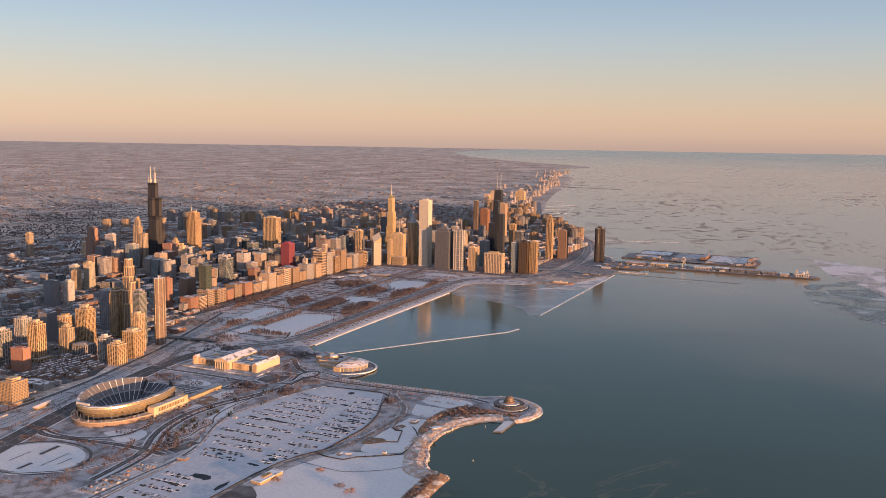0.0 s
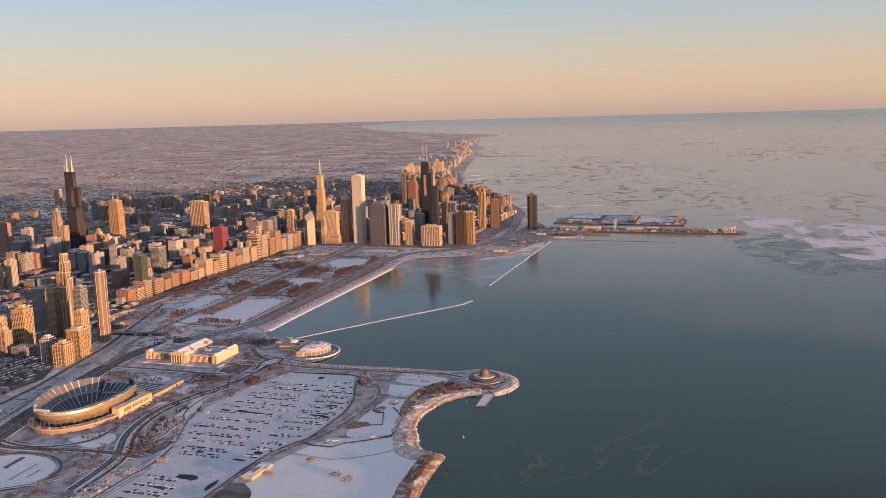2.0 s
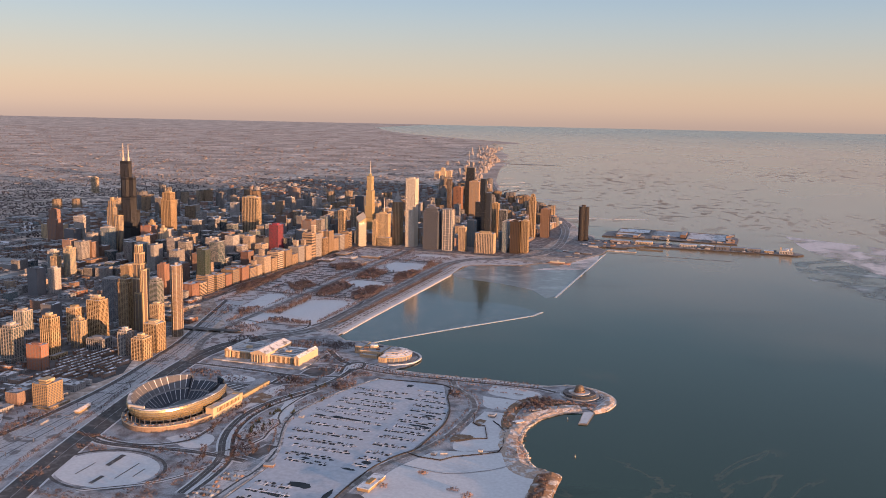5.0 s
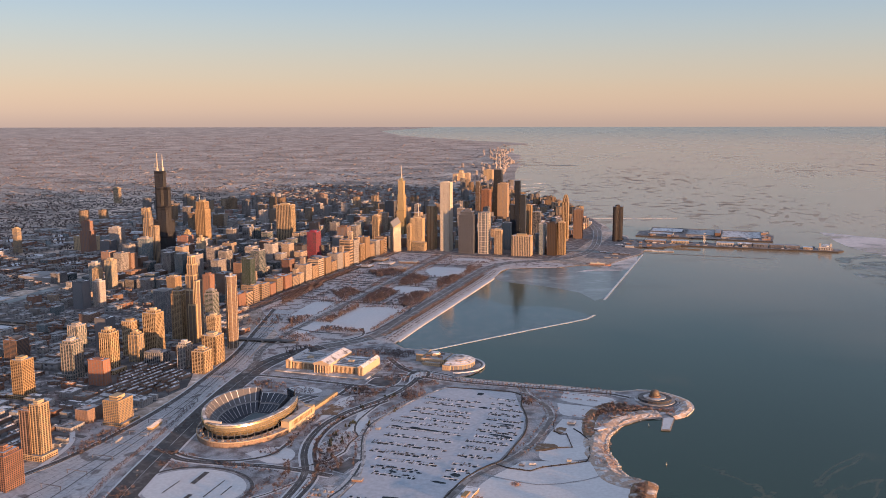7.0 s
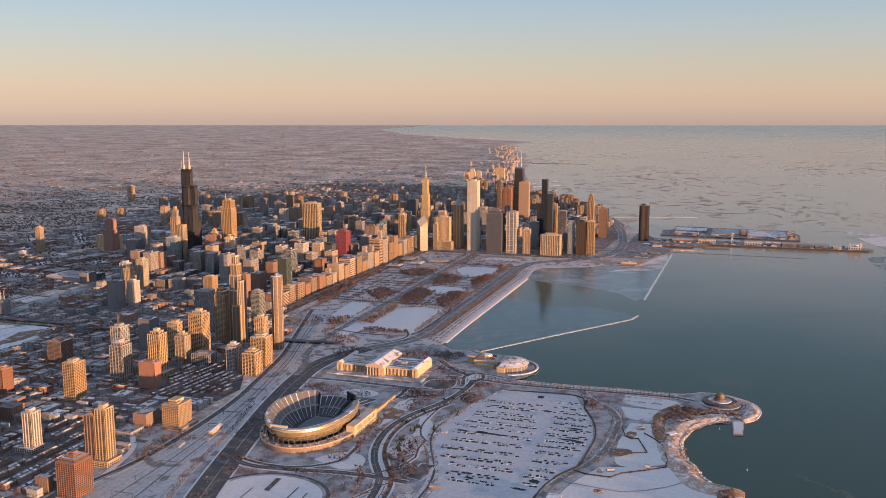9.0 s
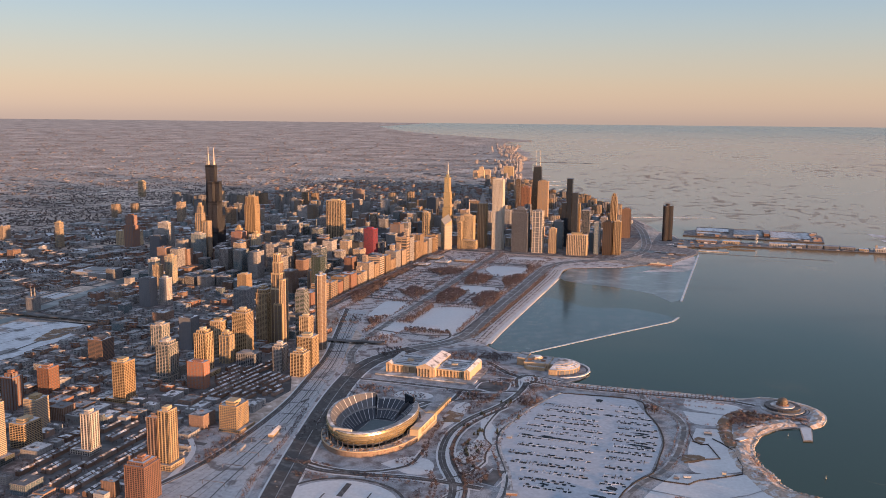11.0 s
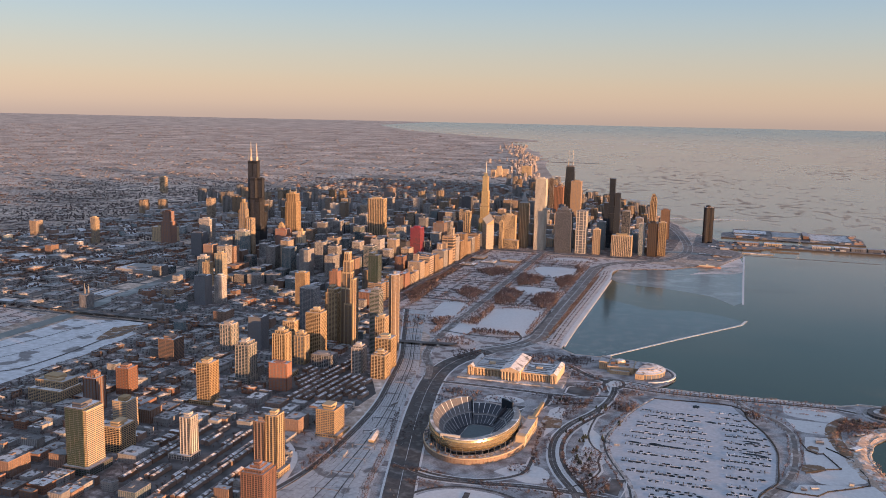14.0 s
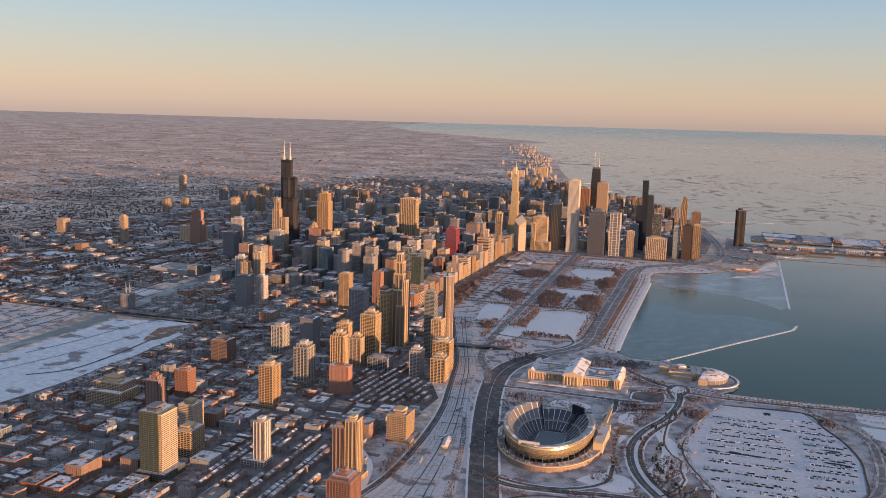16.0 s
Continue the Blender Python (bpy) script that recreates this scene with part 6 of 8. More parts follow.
# trains standing on a siding
for k, (x, y, t) in enumerate(((-22.6, -20, 10), (-22.2, -6.5, -6), (-24.4, 12, -14))):
    ob = thing("train_car", None, None, "grey commuter train car on snowy track", "train car", "train cars", at=(x, y, 0.08), turn=t)
    m = Solid(); m.box(-0.16, -1.3, 0.0, 0.16, 1.3, 0.42, bottom=True); part("body", m, GREY, ob)
    m = Solid(); m.box(-0.17, -1.3, 0.42, 0.17, 1.3, 0.46); part("roof", m, ROOF_SNOW, ob)
# viaduct over the tracks
ob = thing("bridge", None, None, "concrete road bridge over the railway", "bridge", at=(0, 0, 0))
m = Solid(); ribbon(m, [(-52, 65), (-42, 65.2), (-34, 66), (-26, 68)], 2.2, 0.75, 0, 2, 0.25); part("deck", m, SLUSH, ob)
for x in (-46, -41, -36, -31):
    m = Solid(); m.box(x - 0.3, 64.2, 0, x + 0.3, 66.4, 0.6); part("pillar", m, CONCRETE, ob)
# snowy yards by the river, with the viaduct
patch("snow_field", [(-151, 52), (-126, 58), (-120.5, 40), (-119.5, 13), (-122, -20), (-132, -66), (-160, -66), (-152, -6)], 0.05, YARD_SNOW, "large empty building site under snow", rounded=4)
patch("snow_field", [(-163, 54), (-196, 52), (-214, 0), (-236, -66), (-182, -66), (-164, -4)], 0.05, PARK, "railway yard under trodden snow", rounded=4)
patch("brush", [(-132, 48), (-126, 54), (-123, 40), (-127, 34)], 0.07, REED, "dark patch of dry brush", "brush", rounded=2)
road("path", [(-147.5, 9.9), (-143.5, 27.3), (-140.5, 49.0), (-132.2, 59)], 0.35, 0.08, SLUSH, "dark rutted track across the site")
road("path", [(-132.8, -5.1), (-125.9, 3.2), (-124.6, 19.6), (-125.6, 39.6), (-124.7, 57)], 0.8, 0.08, SLUSH, "dark rutted track across the site")
road("path", [(-150, -30), (-140, 2), (-134, 28), (-133, 44)], 0.25, 0.08, SLUSH, "dark rutted track across the site")
patch("snow_field", OPEN_LOT, 0.03, CAMPUS, "open snowy lot beside the railway")
road("road", [(-42, -15.5), (-38.1, -17.3), (-34.0, -21.3), (-30.8, -26.3), (-28.2, -36.5), (-26, -50)], 1.2, 0.09, SNOW, "curved snowy street")
s = Solid(); ribbon(s, RIVER, 5.0, 0.07, 0, 4)
thing("river", s, RIVER_ICE, "narrow frozen city river", "river", kind="structure")
for off in (-10, -16, -22, -30):
    road("railway_track", [(-162 + off * 0.6, -60), (-158 + off, 0), (-157 + off, 50), (-160 + off, 100)], 0.6, 0.09, SLUSH, "dark track across the snowy yard")
s = Solid(); ribbon(s, [(-240, 62), (-203, 60), (-177, 62), (-156, 60), (-120, 61), (-95, 58)], 2.4, 0.8, 0, 3, 0.25)
ob = thing("viaduct", None, None, "long concrete street viaduct over the yards", "viaduct")
part("deck", s, SLUSH, ob)
for x in range(-230, -96, 9):
    m = Solid(); m.box(x, 59.6, 0, x + 0.6, 62.0, 0.56); part("pillar", m, CONCRETE, ob)
# main streets of the grid
for x in [-30.5 - 11.0 * k for k in range(24)]:
    y0 = -92 if x > -118 or x < -250 else 62
    x1 = x
    top = 250 if x > -66 else 640
    if x > -60:
        pts = [(x, y0), (x, -40 if x > -35 else min(95, -40 + (-x - 30) * 4.2))]
    else:
        pts = [(x, y0), (x, top)]
    s = Solid(); ribbon(s, pts, 1.5, 0.045, 0, 30)
    thing("street", s, SLUSH, "straight slushy city street", "street", "city street grid", kind="structure")
for k, y in enumerate([-85.5 + 13 * k for k in range(38)]):
    x1 = between(y, EAST_EDGE) - 1
    pieces = [(-118, x1)] if y < 56 else [(-300, x1)]
    for a, b in pieces:
        s = Solid(); ribbon(s, [(a, y), (b, y)], 1.5, 0.05, 0, 40)
        thing("street", s, SLUSH, "straight slushy city street", "street", "city street grid", kind="structure")

# ---- the frozen yacht harbour
patch("harbour_ice", [(33.8, 39), (51.6, 40.2), (55, 31.5), (58.6, 22.5), (60.4, 13.2), (60.2, 5), (59.6, -4), (56.6, -10), (54.4, -22), (53.6, -60), (37, -60), (36, -40), (36.2, -30), (36.0, -22), (33.4, -13), (29, -3),
                      (27.2, 3), (26.6, 9.8), (28.4, 22), (31, 32)], 0.14, LAGOON, "frozen yacht harbour under snow", "frozen harbour")
s = Solid(); ribbon(s, [(33.4, 39.4), (51.8, 40.6), (55.4, 31.7), (59, 22.6), (60.8, 13.2), (60.6, 5), (60, -4.2), (57, -10.3), (54.8, -22), (54, -60)], 0.3, 0.2, 0, 2, 0.2)
thing("sea_wall", s, WOOD, "dark harbour wall", "sea wall", kind="structure")
s = Solid(); ribbon(s, [(33.4, 39.4), (30.6, 32), (28, 22), (26.2, 9.8), (26.8, 2.8), (28.6, -3.4), (32.8, -13.4), (35.4, -21), (35.6, -30), (35.4, -42), (36, -58)], 0.4, 0.17, 0, 2, 0.15)
thing("sea_wall", s, PATH, "pale harbour wall", "sea wall", kind="structure")
hg = random.Random(12)
fm = Solid(); fm.box(-0.09, 0.0, 0, 0.09, 0.9, 0.05)
FINGERS = [fm.mesh("finger_pier", WOOD), fm.mesh("finger_pier", ROOF_SNOW)]
DOCKS = ((31.0, 29.5, 45.5), (32.2, 26.0, 45.0), (31.0, 21.5, 45.5), (31.0, 18.6, 46.5), (30.2, 14.6, 47.3), (28.6, 11.2, 48.0), (29.9, 7.0, 47.8), (31.0, 2.4, 47.2), (30.2, -2.6, 47.6),
         (31.9, -7.2, 47.9), (34.7, -10.9, 48.2), (35.4, -15.2, 46.6), (37.0, -18.2, 46.6), (46.5, 33.8, 54.0), (48.0, 30.2, 55.2), (48.6, 26.8, 57.0), (49.4, 23.0, 58.0), (50.1, 19.2, 59.0), (49.9, 15.2, 59.4), (49.9, 11.4, 59.8),
         (50.5, 8.0, 59.6), (49.5, 4.6, 59.4), (49.7, 0.7, 58.8), (50.4, -4.1, 58.0), (50.7, -8.6, 57.0), (50.6, -12.2, 56.0), (50.9, -16.2, 54.6), (37.2, -30.6, 45.0), (37.4, -33.8, 46.4), (37.4, -37.2, 46.8), (37.6, -40.8, 47.2), (37.8, -44.6, 47.2))


def opening(g, s, x, y, rx, ry, z):
    """An uneven dark hole in the ice."""
    s.quad([(x + rx * g.uniform(0.6, 1.2) * math.cos(a), y + ry * g.uniform(0.6, 1.2) * math.sin(a), z) for a in [math.pi * k / 5 for k in range(10)]])


for a, y, b in DOCKS:
    dock = thing("dock", None, None, "long floating dock with short fingers, dusted with snow", "dock", "docks in the harbour", at=(a, y, 0.14))
    m = Solid(); m.box(0, -0.09, 0, b - a, 0.09, 0.05)
    deck = part("walkway", m, ROOF_SNOW, dock)
    n = int((b - a) / 0.75)
    holes = Solid()
    busy = hg.random()
    for i in range(n):
        x = 0.3 + i * (b - a - 0.5) / n
        for side in (1, -1):
            if hg.random() < 0.72:
                q = new("finger_pier", FINGERS[0 if hg.random() < 0.45 else 1])
                q.parent = deck
                q.matrix_basis = Matrix.Translation((x, 0.1 * side, 0)) @ Matrix.Rotation(0 if side > 0 else math.pi, 4, "Z") @ Matrix.Diagonal((hg.uniform(0.6, 1.3), hg.uniform(0.7, 1.15), 1, 1))
        if hg.random() < 0.5 + 0.45 * busy:
            opening(hg, holes, a + x + 0.35, y + hg.choice((-0.55, -0.5, 0.55)), hg.uniform(0.28, 0.75), hg.uniform(0.34, 0.6), 0.148 + 0.0004 * (i % 9))
    thing("open_water", holes, OPENING, "dark melted openings beside a snowy dock", "ice hole", kind="structure")
for x, y, rx, ry in ((37.8, 7.6, 3.6, 0.6), (36.0, 8.2, 1.5, 0.6), (41, 7.7, 1.6, 0.4), (55.3, 9.6, 2.8, 0.6), (43.4, 36.6, 0.9, 1.2), (55.4, 16.9, 2.0, 0.5), (58.0, 8.7, 1.0, 0.8), (40.6, -16.6, 1.0, 0.5),
                     (53.2, -14.2, 1.0, 1.0), (31.7, 7.8, 1.4, 0.5), (47.0, 26.6, 1.2, 0.6), (51.0, -18.6, 1.6, 0.5), (45.6, -28.8, 2.4, 1.1), (43.6, -34.4, 1.6, 0.7), (52.6, -31, 0.6, 2.4)):
    s = Solid()
    opening(hg, s, x, y, rx, ry, 0.152)
    opening(hg, s, x + rx * 0.6, y - 0.2, rx * 0.5, ry, 0.153)
    thing("open_water", s, OPENING, "large dark opening in harbour ice", "ice hole", kind="structure")

# islands of the oval lot, the boat yard and the paved yard of the harbour house
for a, b, w in (((6.1, -34.4), (5.6, -28.6), 1.1), ((8.8, -42.5), (8.7, -38.7), 0.9), ((3.2, -40), (3.0, -34), 0.25), ((11.6, -39), (11.2, -31), 0.25), ((14.2, -37), (14.0, -33), 0.25)):
    s = Solid(); ribbon(s, [a, b], w, 0.085, 0, 30)
    thing("parking_island", s, ASPHALT, "dark strip in the snowy lot", "strip", "strips in the oval lot", kind="structure")
patch("boat_yard", [(27.6, -46), (29.4, -35.4), (30.6, -27), (33.4, -26), (33.0, -46)], 0.06, PLAZA, "trodden boat yard under snow", "yard")
bo = random.Random(44)
hull_m = Solid()
hull_m.prism([(-0.17, -0.5), (0.17, -0.5), (0.19, 0.15), (0, 0.6), (-0.19, 0.15)], 0, 0.22, 0, 1)
hull_m.prism([(-0.11, -0.35), (0.11, -0.35), (0.11, 0.1), (-0.11, 0.1)], 0.22, 0.36, 0, 1)
BOAT = [hull_m.mesh("stored_boat", m, ROOF_LOW) for m in (DARK, GREY, BROWN)]
for k in range(9):
    for j in range(6):
        if bo.random() < 0.25:
            continue
        x, y = 29.0 + 0.75 * j + 0.12 * k + bo.uniform(-0.1, 0.1), -44.6 + 1.9 * k + bo.uniform(-0.15, 0.15)
        q = tagged(new("stored_boat", bo.choice(BOAT)), "laid-up boat under a snowy cover", "boat", "boats in the yard")
        q.matrix_world = pose(x, y, 0.06, rz=bo.uniform(-12, 12))
patch("paved_yard", [(54.8, -36), (55.6, -29), (58, -28.4), (62.4, -33), (62, -40), (56, -42)], 0.1, SLUSH, "dark ploughed yard beside the harbour house", "yard", rounded=1.5)
road("path", [(8.6, -46), (20.6, -36.5), (25.7, -25.5), (28, -22)], 0.35, 0.10, ASPHALT, "dark footpath")
# courts, fences and hedges
patch("brown_court", [(29.0, -19.7), (29.9, -13.2), (32.2, -13.0), (31.8, -20.6)], 0.12, SLUSH, "bare brown court beside the harbour", "court")
road("path", [(28.6, -20.2), (29.5, -12.8), (32.6, -12.6), (32.4, -21), (28.6, -20.2)], 0.3, 0.125, SNOW, "snowy kerb round the court", 4)
patch("brown_court", [(10.6, 9.0), (15.6, 10.5), (15.0, 16.0), (10.8, 17.5)], 0.10, REED, "bare brown planting by the stadium", "court")


def fence(pts, label, h=0.24):
    ob = thing("fence", None, None, label, "fence", at=(0, 0, 0.05))
    m = Solid()
    ribbon(m, pts, 0.10, h, 0, 30, h)
    part("panel", m, DARK_WOOD, ob)
    for (x0, y0), (x1, y1) in zip(pts, pts[1:]):
        n = max(1, int(math.hypot(x1 - x0, y1 - y0) / 1.6))
        for i in range(n):
            x, y = x0 + (x1 - x0) * i / n, y0 + (y1 - y0) * i / n
            m = Solid(); m.box(x - 0.08, y - 0.08, 0, x + 0.08, y + 0.08, h + 0.08); part("post", m, DARK_WOOD, ob)


fence([(59.6, -6.6), (62.5, -7.6), (66.9, -7.6), (68.8, -4.9), (73.7, -1.5), (76.8, 1.0), (76.9, 4.8), (75.9, 9.3), (75.2, 13.1), (72.8, 16.8), (70.7, 19.1)], "long dark wooden fence round the snowy lawn")
fence([(65.7, 21.2), (66.9, 16.0), (68.5, 14.7), (69.9, 15.2), (72.5, 7.8), (69.9, 6.6), (65.5, 3.2)], "dark angled fence on the island")
patch("brush", [(66.3, 16.2), (67.6, 19.4), (69.2, 19.0), (68.6, 15.2)], 0.09, REED, "brown brush inside the fence", "brush", rounded=1)
patch("brush", [(64.8, 4.4), (65.6, 7.8), (68.6, 8.4), (69.6, 6.6), (66.8, 3.6)], 0.09, REED, "brown brush inside the fence", "brush", rounded=1)

# ---- breakwaters
for pts, w, words in (([(16.6, 73.6), (36, 103), (55, 131), (56.5, 137.5)], 0.65, "long snow-topped harbour breakwater"), ([(57.6, 284), (56.6, 220), (55.8, 165)], 0.62, "straight snow-topped breakwater"),
                      ([(57, 289.4), (90, 289.2), (120.6, 289)], 0.6, "low dark breakwater before the pier"), ([(5.4, 433.6), (62.4, 452.9)], 1.2, "distant snow-topped breakwater"),
                      ([(-66, 530), (-58, 556), (-44, 566), (-11, 551)], 1.3, "distant curved snow-topped groyne"), ([(-79.3, 585), (-66, 600)], 1.0, "distant short snow-topped groyne"),
                      ([(-87, 620), (-70, 640)], 1.0, "distant short snow-topped groyne"), ([(-102, 660), (-80, 690)], 1.0, "distant short snow-topped groyne"), ([(-112, 705), (-92, 735)], 1.0, "distant short snow-topped groyne"), ([(218.6, 358.7), (219.7, 301), (222, 240)], 1.0, "outer harbour breakwater in snow"),
                      ([(-195, 1060), (-150, 1060), (-115, 1056)], 7.0, "far dark jetty in the lake")):
    s = Solid(); ribbon(s, pts, w * 1.25, -0.17, 0, 4, 0.07, 1)
    thing("breakwater", s, (SNOW if "dark" not in words else SLUSH, SNOW if "dark" not in words else ASPHALT), words, "breakwater", kind="structure")
for k, (y, x) in enumerate(((668, -108), (780, -138))):
    s = Solid(); ribbon(s, [(x, y), (x + 20, y + 5)], 1.4, -0.1, 0, 5, 0.4)
    thing("groyne", s, PATH, "snowy beach groyne running into the lake", "groyne", "beach groynes", kind="structure")
for x, y in ((86.6, 27.6), (92.4, 5.3)):
    ob = thing("buoy", None, None, "small white mooring buoy on dark water", "buoy", "buoys off the beach", at=(x, y, -0.25))
    m = Solid(); m.prism(hull_poly(0, 0, 0.16, 0.16, 8), -0.05, 0.22); part("float", m, WHITE, ob)
    m = Solid(); m.prism(hull_poly(0, 0, 0.04, 0.04, 6), 0.22, 0.6); part("staff", m, WHITE, ob)
# ice in the inner harbour and drifting floes
patch("ice_sheet", [(3.4, 222), (14, 227.5), (26, 233), (33, 242), (44, 245), (50, 263), (56, 280), (55.4, 168), (44, 176), (28, 184), (12, 188), (3.2, 196)], -0.235, HARBOUR_ICE, "thin grey ice in the inner harbour", "ice", rounded=4)
patch("ice_sheet", [(3.4, 80), (8, 74.5), (15.5, 74.5), (36, 104), (54.5, 131), (50, 141), (38, 146), (24, 143), (14, 150), (2.4, 150)], -0.24, FILM, "thin veined ice film inside the breakwater", "ice", rounded=3)
patch("ice_sheet", [(26, 214), (33, 220), (44, 243), (50, 262), (55.6, 278), (56, 236), (40, 226)], -0.22, FLOE, "snowed ice behind the breakwater", "ice", rounded=4)
THIN_ICE = ragged(mat("thin_ice", (0.17, 0.175, 0.165), 0.3, vary=0.0, grain=0.3, grain_scale=0.2, stain=(0.42, 0.39, 0.38), stain_scale=0.07, stain_at=0.60, edge=0.03, fine=10), 0.035, 0.47, 0.60)
patch("ice_floe", [(150, 405), (188, 384), (236, 354), (240, 296), (208, 250), (190, 270), (176, 312), (160, 346)], -0.225, FLOE, "pale band of drifted broken ice", "ice", rounded=6)
patch("ice_floe", [(149, 299), (166, 322), (188, 314), (219, 316), (221, 244), (212, 210), (194, 206), (180, 215), (164, 229), (152, 262)], -0.23, THIN_ICE, "grey field of thin broken ice", "ice", rounded=6)
patch("ice_floe", [(208, 209), (240, 196), (300, 210), (340, 260), (320, 330), (260, 345), (224, 300), (222, 245)], -0.235, THIN_ICE, "grey field of thin broken ice", "ice", rounded=8)
lg = random.Random(9)
for bx, by in LOTS[:60]:
    w, d = lg.uniform(3.4, 4.6), lg.uniform(3.8, 5.6)
    patch("snow_lot", [(bx - w, by - d), (bx + w, by - d * lg.uniform(0.7, 1)), (bx + w * lg.uniform(0.7, 1), by + d), (bx - w, by + d)], 0.06, YARD_SNOW, "vacant city lot under snow", "snow lot")
# ---------------------------------------------------------------- stadium


def stadium():
    ob = thing("stadium", None, None, "oval football stadium with steel bowl on an old stone arcade", "stadium", at=(-0.75, -1.7, 0.05))
    n = 96

    def rim(a):
        deg = math.degrees(a) % 360
        return between(deg, [(0, 4.5), (40, 4.4), (56, 3.1), (66, 2.9), (116, 3.0), (121, 4.6), (150, 5.2), (180, 5.5), (215, 5.3), (250, 4.5), (290, 4.3), (360, 4.5)])

    def loop(rx, ry, cx=0.0, cy=0.0):
        return [(cx + rx * math.cos(2 * math.pi * i / n), cy + ry * math.sin(2 * math.pi * i / n)) for i in range(n)]

    # stone plinth with terrace
    outer, inner = loop(11.0, 16.0, 0.4, 1.0), loop(9.0, 13.2)
    plinth, terrace, ledge = Solid(), Solid(), Solid()
    for i in range(n):
        j = (i + 1) % n
        plinth.quad([(*outer[i], 0), (*outer[j], 0), (*outer[j], 1.2), (*outer[i], 1.2)])
        terrace.quad([(*outer[i], 1.15), (*outer[j], 1.15), (*inner[j], 1.2), (*inner[i], 1.2)])
        o0, o1 = Vector(outer[i]), Vector(outer[j])
        ledge.quad([(*(o0 * 1.008), 1.2), (*(o1 * 1.008), 1.2), (*(o1 * 0.985), 1.24), (*(o0 * 0.985), 1.24)])
        ledge.quad([(*(o0 * 1.008), 1.08), (*(o1 * 1.008), 1.08), (*(o1 * 1.008), 1.2), (*(o0 * 1.008), 1.2)])
    base = part("plinth", plinth, ARCADE, ob, "pale stone outer wall")
    part("terrace", terrace, PATH, ob, "trodden snowy terrace")
    part("cornice", ledge, LIMESTONE, ob, "pale stone cornice")
    for i in range(n):
        j = (i + 1) % n
        p, q = Vector(outer[i]), Vector(outer[j])
        u, v, out = p.lerp(q, 0.34), p.lerp(q, 0.66), Vector(((q - p).y, -(q - p).x)).normalized() * 0.015
        for z0, z1 in ((0.10, 0.56), (0.68, 0.92)):
            w = Solid()
            w.quad([(*(u + out), z0), (*(v + out), z0), (*(v + out), z1), (*(u + out), z1)])
            part("arch_window", w, BROWN, base, "dark arcade opening")
    for i in range(0, n, 2):
        k = Solid()
        f = 0.3
        x2, y2 = (inner[i][0] + (outer[i][0] - inner[i][0]) * f, inner[i][1] + (outer[i][1] - inner[i][1]) * f)
        k.box(x2 - 0.06, y2 - 0.06, 1.18, x2 + 0.06, y2 + 0.06, 2.6)
        part("strut", k, DARK, ob)
    g = random.Random(6)
    for i in range(60):
        a, f = g.uniform(3.3, 5.9), g.uniform(0.45, 0.85)
        x2, y2 = (9.2 + f * 1.6) * math.cos(a) + 0.2, (13.4 + f * 2.2) * math.sin(a) + 0.6
        k = Solid(); w = g.uniform(0.12, 0.3); k.box(x2 - w, y2 - w, 1.15, x2 + w, y2 + w, 1.15 + g.uniform(0.15, 0.4))
        part("kiosk", k, g.choice((DARK, GREY, BROWN)), ob)
    gap = Solid()
    for i in range(n):
        j = (i + 1) % n
        gap.quad([(*inner[i], 1.15), (*inner[j], 1.15), (*inner[j], 2.5), (*inner[i], 2.5)])
    part("concourse", gap, GLASS, ob, "dark glazed concourse")
    # leaning steel bowl in five smooth bands with thin recessed dark lines
    bands = 5
    for band in range(bands):
        b, w = Solid(), Solid()
        for i in range(n):
            quads = []
            for q in (i, (i + 1) % n):
                a = 2 * math.pi * q / n
                top = rim(a)

                def at(f, out):
                    z = 1.75 + (top - 1.75) * f
                    r = 0.955 + 0.088 * math.sin(f * 2.05) + out
                    return (10.0 * r * math.cos(a), 14.3 * r * math.sin(a), z)
                quads.append((at(band / bands, 0.0), at(band / bands + 0.015, 0.008), at((band + 0.78) / bands, 0.009), at((band + 0.80) / bands, -0.002), at((band + 1) / bands, -0.002)))
            p, q = quads
            for k in range(3):
                b.quad([p[k], q[k], q[k + 1], p[k + 1]])
            w.quad([p[3], q[3], q[4], p[4]])
        clad = part("bowl_band", b, STEEL, ob, "brushed steel cladding band")
        part("window_strip", w, DARK, clad, "dark strip window")
    # two tiers of seats in wedge sections between snowy stairs
    wedges = 40
    for tier, (f0, f1) in enumerate(((0.0, 0.46), (0.5, 1.0))):
        for k in range(wedges):
            s = Solid()
            rows = 5
            a0, a1 = 2 * math.pi * (k + 0.06) / wedges, 2 * math.pi * (k + 0.94) / wedges
            for r in range(rows):
                for h in range(2):
                    pts = []
                    for a, f in ((h, r), (h + 1, r), (h + 1, r + 1), (h, r + 1)):
                        aa, ff = a0 + (a1 - a0) * a / 2, f0 + (f1 - f0) * f / rows
                        top = rim(aa) - 0.06
                        pts.append(((4.9 + 4.7 * ff) * math.cos(aa), (7.3 + 6.5 * ff) * math.sin(aa), 0.35 + (top - 0.35) * ff ** 1.15 + (0.16 if tier else 0.0)))
                    s.quad(pts[::-1])
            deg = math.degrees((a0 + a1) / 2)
            # upper west wedges take the lighter colour, standing for light on that side
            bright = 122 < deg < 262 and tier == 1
            wedge = part("seat_section", s, SEATS_LIT if bright else SEATS_DARK, ob, "wedge of seats in a painted lit grey" if bright else "wedge of dark blue seats")
            st = Solid()
            a = 2 * math.pi * k / wedges
            top = rim(a) - 0.04
            for r in range(6):
                pts = []
                for sgn, f in ((-1, r), (1, r), (1, r + 1), (-1, r + 1)):
                    ff = f0 + (f1 - f0) * f / 6
                    aa = a + sgn * 0.009
